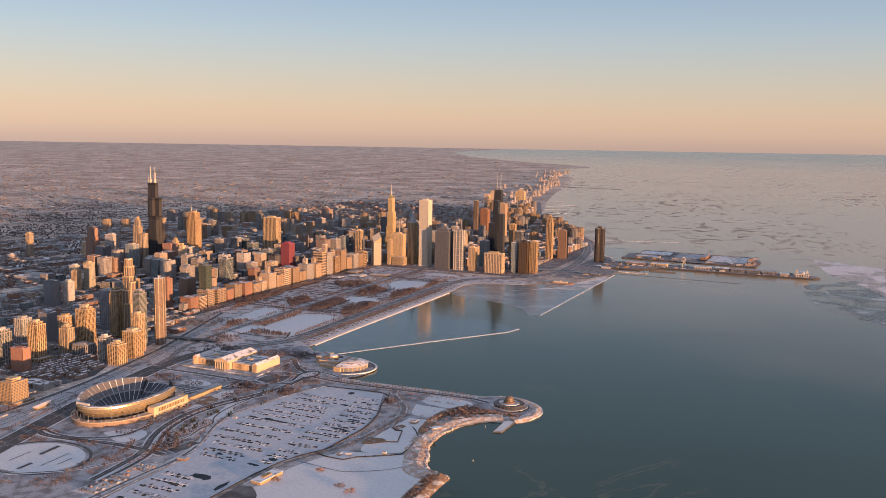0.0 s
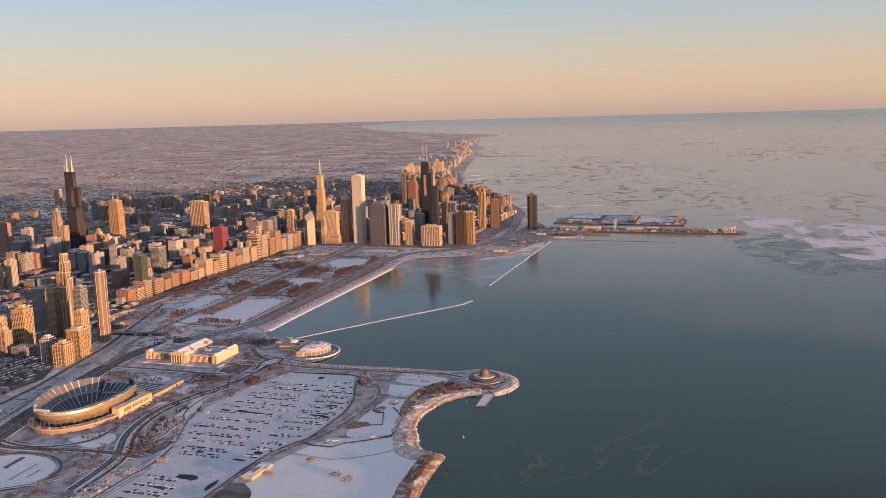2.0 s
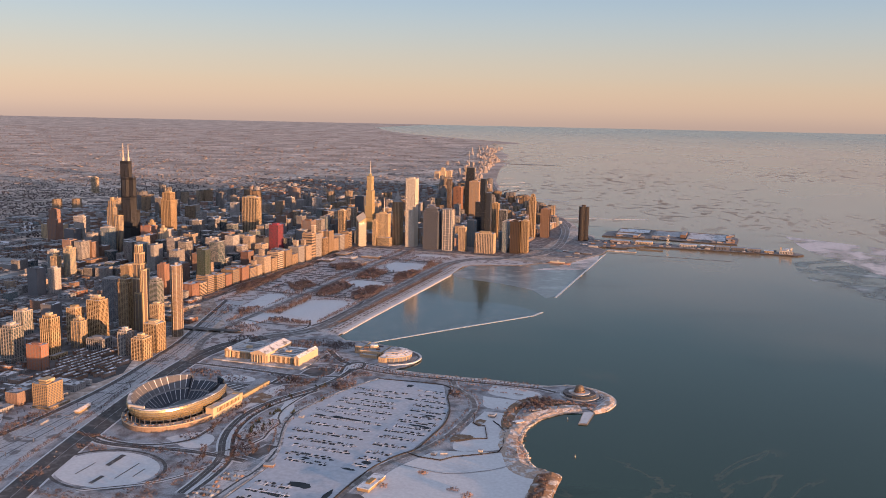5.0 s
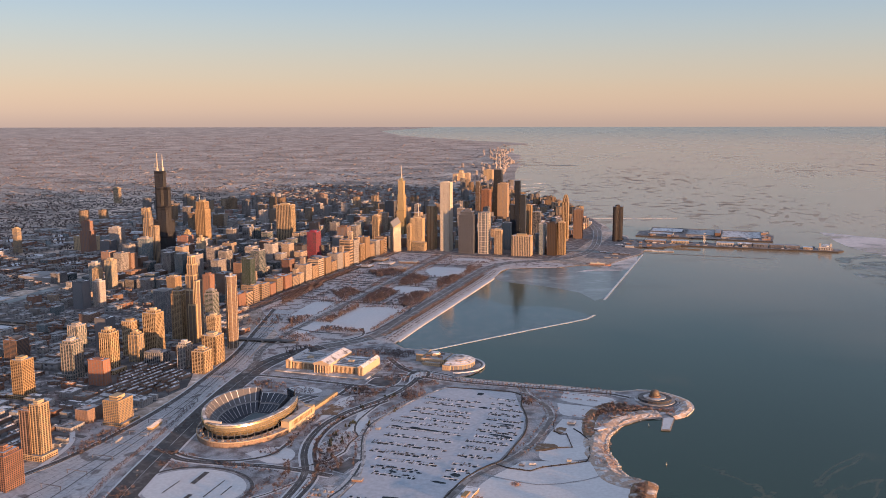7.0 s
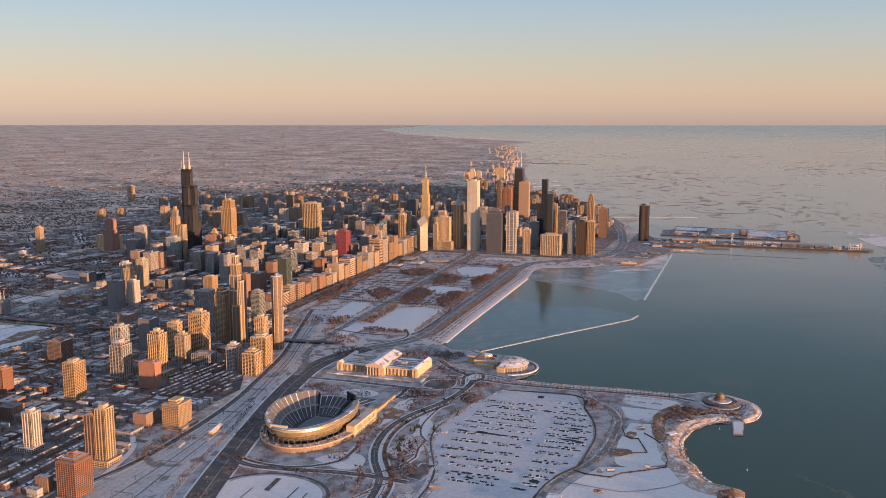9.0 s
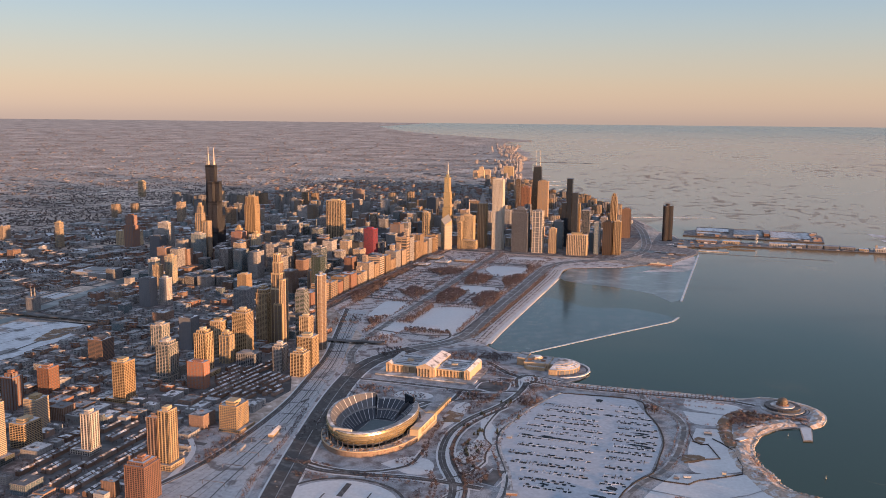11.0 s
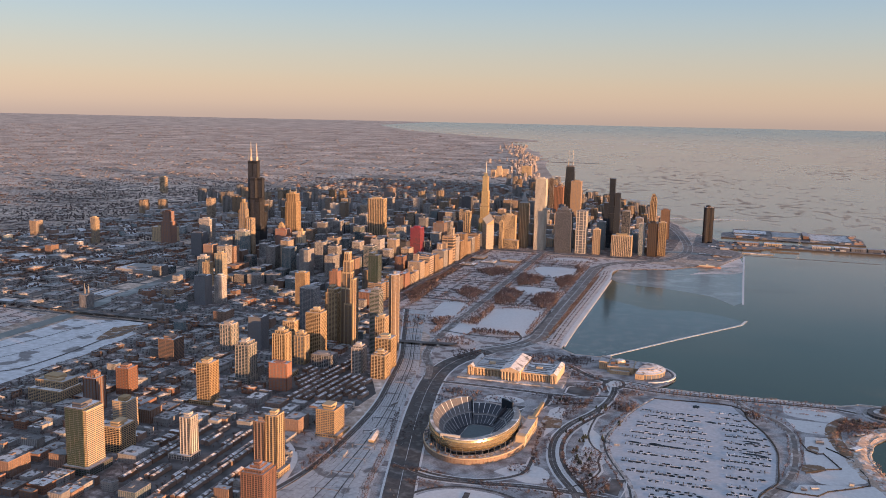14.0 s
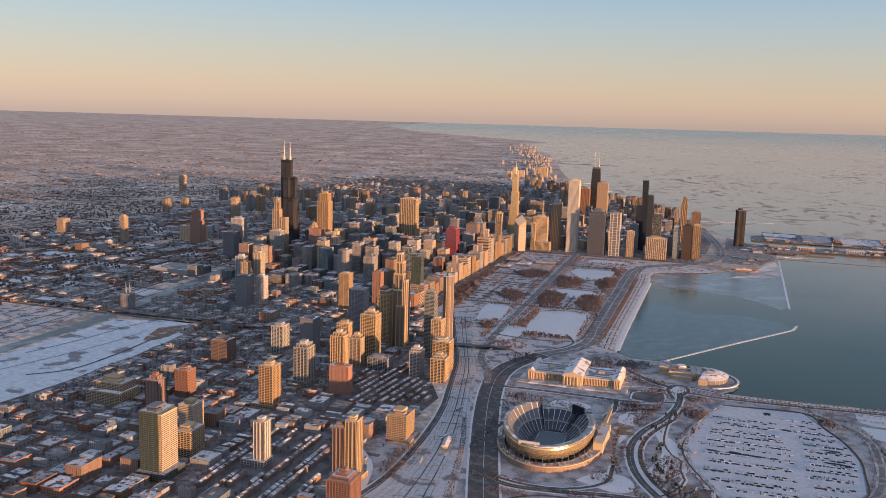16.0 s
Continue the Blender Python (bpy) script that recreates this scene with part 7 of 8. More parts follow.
                    pts.append(((4.9 + 4.7 * ff) * math.cos(aa), (7.3 + 6.5 * ff) * math.sin(aa), 0.37 + (top - 0.35) * ff ** 1.15 + (0.17 if tier else 0.0)))
                st.quad(pts[::-1])
            part("stair", st, ROOF_SNOW, wedge, "snowy stair between seats")
    walk_ring = Solid()
    for i in range(n):
        pts = []
        for q in (i, (i + 1) % n):
            a = 2 * math.pi * q / n
            pts.append([((4.9 + 4.7 * f) * math.cos(a), (7.3 + 6.5 * f) * math.sin(a), 0.36 + (rim(a) - 0.41) * 0.46 ** 1.15 + dz) for f, dz in ((0.455, 0.0), (0.505, 0.02), (0.506, 0.36))])
        walk_ring.quad([pts[1][0], pts[0][0], pts[0][1], pts[1][1]])
        walk_ring.quad([pts[1][1], pts[0][1], pts[0][2], pts[1][2]])
    part("gangway", walk_ring, GREY, ob, "dark gangway between the tiers")
    lip = Solid()
    for i in range(n):
        pts = []
        for q in (i, (i + 1) % n):
            a = 2 * math.pi * q / n
            east = max(0.0, math.cos(a + 0.15))
            pts.append([(r * 10.0 * math.cos(a), r * 14.3 * math.sin(a), rim(a) + 0.05 + dz) for r, dz in ((0.965 - 0.085 * east, 0.02), (1.03, 0.02), (1.036, -0.1))])
        lip.quad([pts[0][0], pts[0][1], pts[1][1], pts[1][0]])
        lip.quad([pts[0][1], pts[0][2], pts[1][2], pts[1][1]])
    part("rim", lip, PATH, ob, "pale rim with thin snow")
    for a in (math.radians(61), math.radians(118.5)):
        e = Solid()
        c, s2 = math.cos(a), math.sin(a)
        e.quad([(5.2 * c, 7.7 * s2, 0.4), (9.7 * c, 14.0 * s2, 2.6), (9.7 * c, 14.0 * s2, rim(a) + 0.9), (7.2 * c, 10.6 * s2, 2.6)])
        e.quad([(5.2 * c - 0.1, 7.7 * s2, 0.4), (7.2 * c - 0.1, 10.6 * s2, 2.6), (9.7 * c - 0.1, 14.0 * s2, rim(a) + 0.9), (9.7 * c - 0.1, 14.0 * s2, 2.6)])
        part("end_wall", e, DARK, ob, "black end wall of the stand")
    m = Solid(); m.prism(hull_poly(0, 0, 5.2, 7.6, 40), 0, 0.25); part("infield", m, SEATS_DARK, ob, "dark apron round the pitch")
    m = Solid(); m.box(-3.3, -6.1, 0.25, 3.3, 6.1, 0.29); part("pitch", m, TURF, ob, "bluish covered playing field")
    for x0, y0, x1, y1 in ((-3.4, -6.2, -3.26, 6.2), (3.26, -6.2, 3.4, 6.2), (-3.4, -6.2, 3.4, -6.06), (-3.4, 6.06, 3.4, 6.2)):
        m = Solid(); m.box(x0, y0, 0.29, x1, y1, 0.31); part("pitch_line", m, PATH, ob)
    m = Solid(); m.box(-4.0, -14.0, 4.0, 0.6, -13.6, 4.95, bottom=True); part("scoreboard", m, CONCRETE, ob, "broad pale scoreboard")
    m = Solid()
    m.prism([(3.0, 12.7), (6.3, 10.6), (6.5, 10.9), (3.2, 13.0)], 2.6, 5.0)
    part("scoreboard", m, NIGHT, ob, "black scoreboard at the open end")
    for c in ob.children:
        if c.name.split(".")[0] in ("bowl_band", "window_strip", "seat_section", "stair", "gangway", "rim", "end_wall", "infield", "pitch", "pitch_line", "concourse", "scoreboard"):
            c.location, c.scale = (-0.2, 1.1, -0.08), (0.89, 0.965, 1.0)
    # the old colonnade on the east side
    for y0, y1, h, x in ((-2.4, 10.2, 2.6, 10.5),):
        m = Solid(); m.box(x - 0.9, y0, 0, x + 0.9, y1, 1.2); part("colonnade_base", m, CREAM, ob, "stone base of the old colonnade")
        m = Solid(); m.box(x - 0.88, y0 + 0.06, h - 0.45, x + 0.88, y1 - 0.06, h - 0.01, bottom=True); part("entablature", m, CREAM, ob, "stone beam over the columns")
        # added core; its brown stands for the shade between the columns
        m = Solid(); m.box(x - 0.4, y0 + 0.2, 1.2, x + 0.4, y1 - 0.2, h - 0.46); part("gallery", m, BROWN, ob, "added dark core standing for shade behind the columns")
        for end in (y0, y1 - 1.5):
            m = Solid(); m.box(x - 1.0, end, 1.2, x + 1.0, end + 1.5, h + 0.15); part("pavilion", m, CREAM, ob, "stone end pavilion")
        m = Solid(); m.box(x - 1.0, y0, h, x + 1.0, y1, h + 0.05); part("roof", m, ROOF_SNOW, ob)
        for i in range(16):
            y = y0 + 1.9 + (y1 - y0 - 3.8) * i / 15
            for dx in (-0.7, 0.7):
                m = Solid(); m.prism(hull_poly(x + dx, y, 0.13, 0.13, 8), 1.2, h - 0.45); part("column", m, CREAM, ob)
    wall = Solid()
    wall.box(9.2, 11.0, 0, 9.9, 26.0, 0.9)
    part("entrance_wall", wall, CREAM, ob, "long low stone entrance wall")


stadium()

# ---------------------------------------------------------------- museum, aquarium, planetarium


def museum():
    ob = thing("museum", None, None, "long white neoclassical museum with columned fronts", "museum", at=(-3.0, 47.2, 0.05))
    ob.scale = (0.96, 0.88, 1.22)

    def bit(name, x0, y0, x1, y1, z0, z1, material=LIMESTONE, label="", of=None):
        m = Solid(); m.box(x0, y0, z0, x1, y1, z1, bottom=True); return part(name, m, material, of or ob, label)

    def gable(name, x0, y0, x1, y1, z0, z1):
        m = Solid()
        xm = (x0 + x1) / 2
        m.v += [(x0, y0, z0), (x1, y0, z0), (x1, y1, z0), (x0, y1, z0), (xm, y0, z1), (xm, y1, z1)]
        m.f += [(0, 4, 5, 3), (1, 2, 5, 4), (0, 1, 4), (2, 3, 5)]
        m.m += [0, 0, 1, 1]
        part(name, m, (ROOF_SNOW, LIMESTONE), ob, "snowy pitched roof")

    bit("terrace", -14.4, -10.2, 14.4, 9.6, 0, 0.28, material=PATH, label="raised stone terrace")
    for sx in (-1, 1):
        a, b = (-10.6, -2.6) if sx < 0 else (2.6, 10.6)
        wing = bit("wing", a, -6.2, b, 5.2, 0.28, 1.9, label="long museum wing")
        bit("roof", a, -6.2, b, 5.2, 1.9, 1.95, material=ROOF_SNOW, label="flat snowy roof")
        # light wells as flat strips, the shade inside them put into the slate colour
        for y0, y1 in ((-4.9, -4.1), (-1.4, -0.4), (2.2, 3.4)):
            bit("light_well", a + 0.5, y0, b - 0.5, y1, 1.95, 1.98, material=SLATE, label="flat dark strip painted as a shaded light well")
        bit("skylight", a + 0.9, -3.2, b - 2.4, -2.0, 1.95, 2.2, material=PATH, label="long grey skylight")
        bit("skylight", a + 2.4, 0.2, b - 1.0, 1.5, 1.95, 2.2, material=PATH, label="long grey skylight")
        bit("plant_room", a + 3.4, -3.0, a + 5.0, -1.8, 2.2, 2.6)
        bit("cornice", a, -6.7, b, -6.2, 1.72, 1.98)
        for i in range(18):
            m = Solid(); m.prism(hull_poly(a + 0.5 + i * (b - a - 1.0) / 17, -6.5, 0.11, 0.11, 8), 0.28, 1.72)
            part("column", m, LIMESTONE, ob)
        for i in range(13):
            x = a + 0.5 + (i + 0.5) * (b - a - 1.0) / 13
            bit("window", x - 0.12, -6.23, x + 0.12, -6.19, 0.5, 1.5, material=BROWN, of=wing)
        p0, p1 = (-12.4, -10.6) if sx < 0 else (10.6, 12.4)
        bit("pavilion", p0, -7.0, p1, 6.0, 0.28, 2.05, label="end pavilion of the museum")
        gable("pavilion_roof", p0 - 0.05, -7.1, p1 + 0.05, 6.1, 2.05, 2.55)
        for i in range(4):
            m = Solid(); m.prism(hull_poly(p0 + 0.25 + i * 0.43, -7.2, 0.12, 0.12, 8), 0.28, 1.9); part("column", m, LIMESTONE, ob)
    bit("hall", -2.6, -8.0, 2.6, 7.6, 0.28, 2.5, label="tall central hall")
    gable("hall_roof", -2.7, -9.0, 2.7, 7.7, 2.5, 3.25)
    bit("portico_beam", -2.6, -9.0, 2.6, -8.0, 2.1, 2.5)
    for i in range(6):
        m = Solid(); m.prism(hull_poly(-2.2 + i * 0.88, -8.75, 0.17, 0.17, 8), 0.28, 2.1); part("column", m, LIMESTONE, ob)
    for i in range(5):
        bit("step", -2.4, -9.6 - 0.25 * i, 2.4, -9.3 - 0.25 * i, 0, 0.26 - 0.05 * i, material=PATH)


museum()


def aquarium():
    ox, oy = 24.0, 60.0
    ob = thing("aquarium", None, None, "white stone aquarium with round lakeside hall", "aquarium", at=(ox, oy, 0.05))
    for x0, y0, x1, y1, h, material, name in ((19.6, 58.0, 26.4, 65.6, 1.75, LIMESTONE, "wing"), (17.0, 60.4, 19.6, 66.4, 2.1, LIMESTONE, "portico"), (26.4, 58.8, 29.0, 66.0, 1.5, TAN, "wing"), (20.4, 56.8, 25.6, 58.0, 0.9, LIMESTONE, "wing"),
                                              (27.4, 53.6, 29.6, 56.6, 1.5, LIMESTONE, "wing")):
        x0, x1, y0, y1 = x0 - ox, x1 - ox, y0 - oy, y1 - oy
        m = Solid(); m.box(x0, y0, 0, x1, y1, h)
        block_part = part(name, m, material, ob, "plain stone block")
        m = Solid(); m.ring(x0, y0, x1, y1, h - 0.14, h + 0.06, 0.06); part("cornice", m, LIMESTONE, ob, "pale stone cornice")
        m = Solid(); m.box(x0 + 0.1, y0 + 0.1, h, x1 - 0.1, y1 - 0.1, h + 0.04); part("roof", m, ROOF_SNOW, ob)
        for i in range(int((x1 - x0) / 0.6)):
            x = x0 + 0.3 + i * 0.6
            m = Solid(); m.box(x - 0.08, y0 - 0.012, h * 0.3, x + 0.08, y0 + 0.01, h * 0.7); part("window", m, BROWN, block_part)
    for x, y, w, d, h, material in ((20.8, 60.4, 1.2, 0.9, 0.5, BROWN), (22.6, 62.0, 0.8, 1.4, 0.35, GREY), (24.6, 60.0, 1.2, 0.5, 0.45, BROWN), (24.0, 63.4, 1.6, 0.7, 0.4, DARK), (25.4, 58.6, 0.5, 0.9, 0.3, GREY), (21.6, 58.6, 1.4, 0.4, 0.3, DARK)):
        m = Solid(); m.box(x - ox - w / 2, y - oy - d / 2, 1.79, x - ox + w / 2, y - oy + d / 2, 1.79 + h); part("roof_unit", m, material, ob)
    m = Solid(); m.prism(hull_poly(22.6 - ox, 61.6 - oy, 1.5, 1.4, 8, math.pi / 8), 1.78, 2.5); part("drum", m, LIMESTONE, ob, "octagonal stone drum")
    m = Solid(); m.prism(hull_poly(22.6 - ox, 61.6 - oy, 1.2, 1.1, 8, math.pi / 8), 2.5, 2.8); part("drum_roof", m, ROOF_SNOW, ob)
    cx, cy, r0 = 28.6 - ox, 60.2 - oy, 5.9
    angles = [-1.75 + 3.5 * i / 30 for i in range(31)]
    arc = [(cx + r0 * math.cos(a), cy + r0 * math.sin(a)) for a in angles]
    m = Solid(); m.prism(arc, 0, 1.3); part("lake_hall", m, GLASS, ob, "curved dark glass wall facing the lake")
    for i in range(0, 31, 2):
        x, y = arc[i]
        c = Solid(); c.box(x - 0.1, y - 0.1, 0, x + 0.1, y + 0.1, 1.32); part("pier", c, LIMESTONE, ob)
    # fan-shaped roof rising in shallow rings to the middle
    rings = [(6.2, 1.3), (6.2, 1.48), (5.3, 1.66), (5.25, 1.75), (4.2, 1.92), (4.15, 2.0), (3.1, 2.16), (3.05, 2.24), (0.6, 2.45)]
    for (ra, za), (rb, zb) in zip(rings, rings[1:]):
        m = Solid()
        for a0, a1 in zip(angles, angles[1:]):
            m.quad([(cx + r * math.cos(a), cy + r * math.sin(a), z) for r, a, z in ((ra, a0, za), (ra, a1, za), (rb, a1, zb), (rb, a0, zb))])
        steep = abs(ra - rb) < 0.1
        part("roof_edge" if steep else "roof_ring", m, LIMESTONE if steep else ROOF_SNOW, ob, "pale stone roof edge" if steep else "curved roof under thin snow")
    m = Solid(); ribbon(m, [(cx + 8.7 * math.cos(a), cy + 8.5 * math.sin(a)) for a in [-1.3 + 2.7 * i / 12 for i in range(13)]], 0.55, 0.25, 0, 1.5, 0.3); part("promenade", m, SNOW, ob, "snowy promenade round the hall")
    m = Solid(); ribbon(m, [(cx + 8.1 * math.cos(a), cy + 7.9 * math.sin(a)) for a in [-1.3 + 2.7 * i / 12 for i in range(13)]], 0.6, 0.10, 0, 1.5, 0.1); part("lower_walk", m, SLUSH, ob, "cleared walk below the promenade")


aquarium()


def planetarium():
    ob = thing("planetarium", None, None, "stepped planetarium with weathered copper dome", "planetarium", at=(86.2, 45.6, 0.05))
    ob.scale = (0.78, 0.78, 0.85)
    for name, r, z0, z1, material, label in (("terrace", 6.4, 0, 0.35, PATH, "round snowy terrace"), ("glass_wing", 5.2, 0.35, 1.0, GLASS, "dark low glass wing"),
                                             ("wing_roof", 5.3, 1.0, 1.1, ASPHALT, "dark sloping wing roof"), ("ring_step", 3.6, 1.1, 1.25, PATH, "pale ring step"), ("drum", 1.9, 1.25, 1.7, BROWN, "twelve-sided granite drum"), ("upper_drum", 1.5, 1.7, 2.5, COPPER, "upper granite drum")):
        m = Solid(); m.prism(hull_poly(0, 0, r, r * 0.95, 24 if r > 4 else 12), z0, z1); part(name, m, material, ob, label)
    dome = Solid()
    rows = 7
    for k in range(rows):
        for i in range(24):
            def at(kk, ii):
                e, a = math.pi / 2 * kk / rows, 2 * math.pi * ii / 24
                return (1.4 * math.cos(e) * math.cos(a), 1.4 * math.cos(e) * math.sin(a), 2.5 + 0.9 * math.sin(e))
            dome.quad([at(k, i), at(k, i + 1), at(k + 1, i + 1), at(k + 1, i)])
    part("dome", dome, COPPER, ob, "weathered copper dome")
    for i in range(24):
        a = 2 * math.pi * i / 24
        m = Solid(); m.box(5.2 * math.cos(a) - 0.07, 4.94 * math.sin(a) - 0.07, 0.3, 5.2 * math.cos(a) + 0.07, 4.94 * math.sin(a) + 0.07, 1.05); part("mullion", m, COPPER, ob)
    for r in (7.4, 8.4):
        m = Solid(); loop = hull_poly(-0.6, 0, r, r * 0.8, 40); ribbon(m, loop[28:] + loop[:14], 0.35, 0.08, 0, 1.2); part("path_ring", m, ASPHALT, ob, "dark curved path")


planetarium()
thing("beach_house", None, None, "small sunlit beach pavilion with snowy roof", "pavilion", at=(78.6, 29.6, 0.05), turn=40)
ob = scene.objects["beach_house"]
m = Solid(); m.box(-1.2, -0.4, 0, 1.2, 0.4, 0.5); part("wall", m, BROWN, ob)
m = Solid(); m.box(-1.3, -0.5, 0.5, 1.3, 0.5, 0.56); part("roof", m, ROOF_SNOW, ob)
ob = thing("harbour_house", None, None, "flat-roofed brown building beside the island road", "building", at=(58.4, -23.6, 0.1), turn=-4)
m = Solid(); m.box(-1.2, -3.6, 0, 1.2, 3.6, 0.6); part("wall", m, TAN, ob)
m = Solid(); m.box(-1.3, -3.7, 0.6, 1.3, 3.7, 0.68); part("roof", m, ROOF_SNOW, ob)
m = Solid(); m.box(-0.5, -1.5, 0.68, 0.5, 1.0, 0.95); part("penthouse", m, TAN, ob)
ob = thing("kiosk", None, None, "small white hut on the snowy island", "hut", at=(73.4, -0.4, 0.05))
m = Solid(); m.box(-0.4, -0.3, 0, 0.4, 0.3, 0.6); part("wall", m, WHITE, ob)
m = Solid(); m.box(-0.5, -0.4, 0.6, 0.5, 0.4, 0.68); part("roof", m, ROOF_SNOW, ob)

# ---------------------------------------------------------------- the long pier and water works


def pleasure_pier():
    deck = Solid(); deck.prism([(44, 306), (63, 307), (74, 319), (153, 321), (156, 326), (153, 331), (62, 335), (44, 335)], -0.6, 0.35, 1, 0)
    thing("pier", deck, (QUAY, DARK_WOOD), "long snowy pleasure pier", "pier", kind="structure")
    g = random.Random(3)

    def hall(x, y, w, d, h, wall, label, roof_z=0.06):
        ob = thing("pier_hall", None, None, label, "hall", "halls on the pier", at=(x, y, 0.35))
        m = Solid(); m.box(-w / 2, -d / 2, 0, w / 2, d / 2, h)
        front = part("wall", m, wall, ob)
        m = Solid(); m.box(-w / 2 - 0.1, -d / 2 - 0.1, h, w / 2 + 0.1, d / 2 + 0.1, h + roof_z); part("roof", m, ROOF_SNOW, ob, "snowy roof")
        n = int(w / 0.8)
        for i in range(n):
            xx = -w / 2 + (i + 0.5) * w / n
            m = Solid(); m.box(xx - 0.22, -d / 2 - 0.02, 0.15, xx + 0.22, -d / 2 + 0.02, h * 0.8); part("window", m, GLASS, front)
        return ob

    hall(60, 327, 11, 5.6, 1.3, BROWN, "grey pier head house with twin towers")
    hall(73, 327, 9, 5.0, 1.5, CREAM, "pale pier hall with snowy roof")
    hall(97, 327, 9, 5.5, 1.5, CONCRETE, "sunlit pale theatre hall on the pier")
    for x in (107, 115, 123, 131):
        hall(x, 326.6, 7.2, 5.0, 1.6, DARK, "long dark-roofed exhibition hall on the pier")
    hall(138.6, 326.4, 4.5, 4.4, 1.0, CREAM, "low pale hall on the pier")
    ob = hall(147, 326.2, 6.5, 5.0, 1.5, CONCRETE, "domed grey ballroom at the pier's end")
    for dx in (-2.6, 2.6):
        m = Solid(); m.box(dx - 0.5, -2.2, 1.8, dx + 0.5, -1.2, 3.6); part("tower", m, CONCRETE, ob)
    m = Solid(); m.prism(hull_poly(0.6, 0, 2.2, 2.2, 14), 1.86, 2.5); part("dome", m, ROOF_SNOW, ob)
    ob = thing("ferris_wheel", None, None, "white steel ferris wheel standing on the pier", "ferris wheel", at=(86, 327, 0.35), turn=78)
    rim = Solid()
    for i in range(32):
        a0, a1 = 2 * math.pi * i / 32, 2 * math.pi * (i + 1) / 32
        for y in (-0.18, 0.18):
            rim.quad([(2.8 * math.cos(a0), y, 3.2 + 2.8 * math.sin(a0)), (2.8 * math.cos(a1), y, 3.2 + 2.8 * math.sin(a1)), (2.65 * math.cos(a1), y, 3.2 + 2.65 * math.sin(a1)), (2.65 * math.cos(a0), y, 3.2 + 2.65 * math.sin(a0))])
    part("rim", rim, WHITE, ob)
    for i in range(10):
        a = math.pi * i / 10
        m = Solid(); d = Vector((math.cos(a), 0, math.sin(a))); q = Vector((-d.z, 0, d.x)) * 0.03
        p = Vector((0, 0, 3.2))
        m.quad([tuple(p + d * 2.7 + q), tuple(p - d * 2.7 + q), tuple(p - d * 2.7 - q), tuple(p + d * 2.7 - q)]); part("spoke", m, WHITE, ob)
    for sx in (-1, 1):
        for y in (-0.4, 0.4):
            m = Solid(); m.quad([(sx * 1.3 - 0.08, y, 0), (sx * 1.3 + 0.08, y, 0), (0.05, y * 0.6, 3.25), (-0.05, y * 0.6, 3.25)]); part("leg", m, WHITE, ob)
    for k in range(46):
        x, y = g.uniform(53, 152), g.choice((322.2, 322.8, 330.6, 331.4))
        w, d, h = g.uniform(0.5, 2.4), g.uniform(0.3, 0.6), g.uniform(0.25, 0.8)
        b = thing("pier_kiosk", None, None, "small low kiosk on the snowy pier", "kiosk", "kiosks on the pier", at=(x, y, 0.35))
        m = Solid(); m.box(-w / 2, -d, 0, w / 2, d, h); part("wall", m, g.choice((GREY, DARK, CONCRETE, BROWN)), b)
        m = Solid(); m.box(-w / 2 - 0.05, -d - 0.05, h, w / 2 + 0.05, d + 0.05, h + 0.05); part("roof", m, ROOF_LOW, b)
    # water purification plant behind
    plant = Solid(); plant.prism([(46, 352), (122, 350), (123, 374), (118, 392), (64, 394), (46, 372)], -0.6, 0.3, 1, 0)
    thing("water_works_ground", plant, (QUAY, DARK_WOOD), "low artificial island of the water works", "ground", kind="structure")
    for x, y, w, d, h in ((62, 378, 19, 18, 0.5), (82, 374, 16, 26, 0.4), (105, 371, 22, 30, 0.4), (60, 360, 14, 9, 0.8)):
        b = thing("filter_hall", None, None, "large low filter hall with wide snowy roof", "hall", "halls of the water works", at=(x, y, 0.3))
        m = Solid(); m.box(-w / 2, -d / 2, 0, w / 2, d / 2, h); part("wall", m, GREY, b)
        m = Solid(); m.box(-w / 2 + 0.3, -d / 2 + 0.3, h, w / 2 - 0.3, d / 2 - 0.3, h + 0.06); part("roof", m, ROOF_SNOW, b, "wide snowy roof")
        m = Solid(); m.ring(-w / 2 + 0.3, -d / 2 + 0.3, w / 2 - 0.3, d / 2 - 0.3, h, h + 0.35, 0.3); part("parapet", m, DARK, b, "dark parapet")
    b = thing("control_house", None, None, "dark block between the filter halls", "building", at=(92, 366, 0.3))
    m = Solid(); m.box(-1.5, -6, 0, 1.5, 12, 2.2); part("wall", m, BROWN, b)
    m = Solid(); m.box(-1.5, -6, 2.2, 1.5, 12, 2.25); part("roof", m, ROOF_SNOW, b)
    for k in range(30):
        x, y = (g.uniform(117, 121), g.uniform(353, 390)) if k % 3 == 0 else ((g.uniform(47, 120), g.uniform(352, 355)) if k % 3 == 1 else (g.uniform(45, 62), g.uniform(307, 333)))
        w, d, h = g.uniform(0.8, 3.0), g.uniform(0.5, 1.2), g.uniform(0.4, 1.1)
        b = thing("works_shed", None, None, "dark low shed on the snowy quay", "shed", "sheds on the quays", at=(x, y, 0.3))
        m = Solid(); m.box(-w / 2, -d, 0, w / 2, d, h); part("wall", m, g.choice((GREY, DARK, BROWN, BROWN)), b)
        m = Solid(); m.box(-w / 2 - 0.05, -d - 0.05, h, w / 2 + 0.05, d + 0.05, h + 0.05); part("roof", m, ROOF_LOW, b)
    dk = Solid(); dk.prism([(57, 296), (72, 296), (72, 299), (57, 300)], -0.6, 0.2)
    thing("quay", dk, PATH, "snowy quay by the harbour lock", "quay", kind="structure")
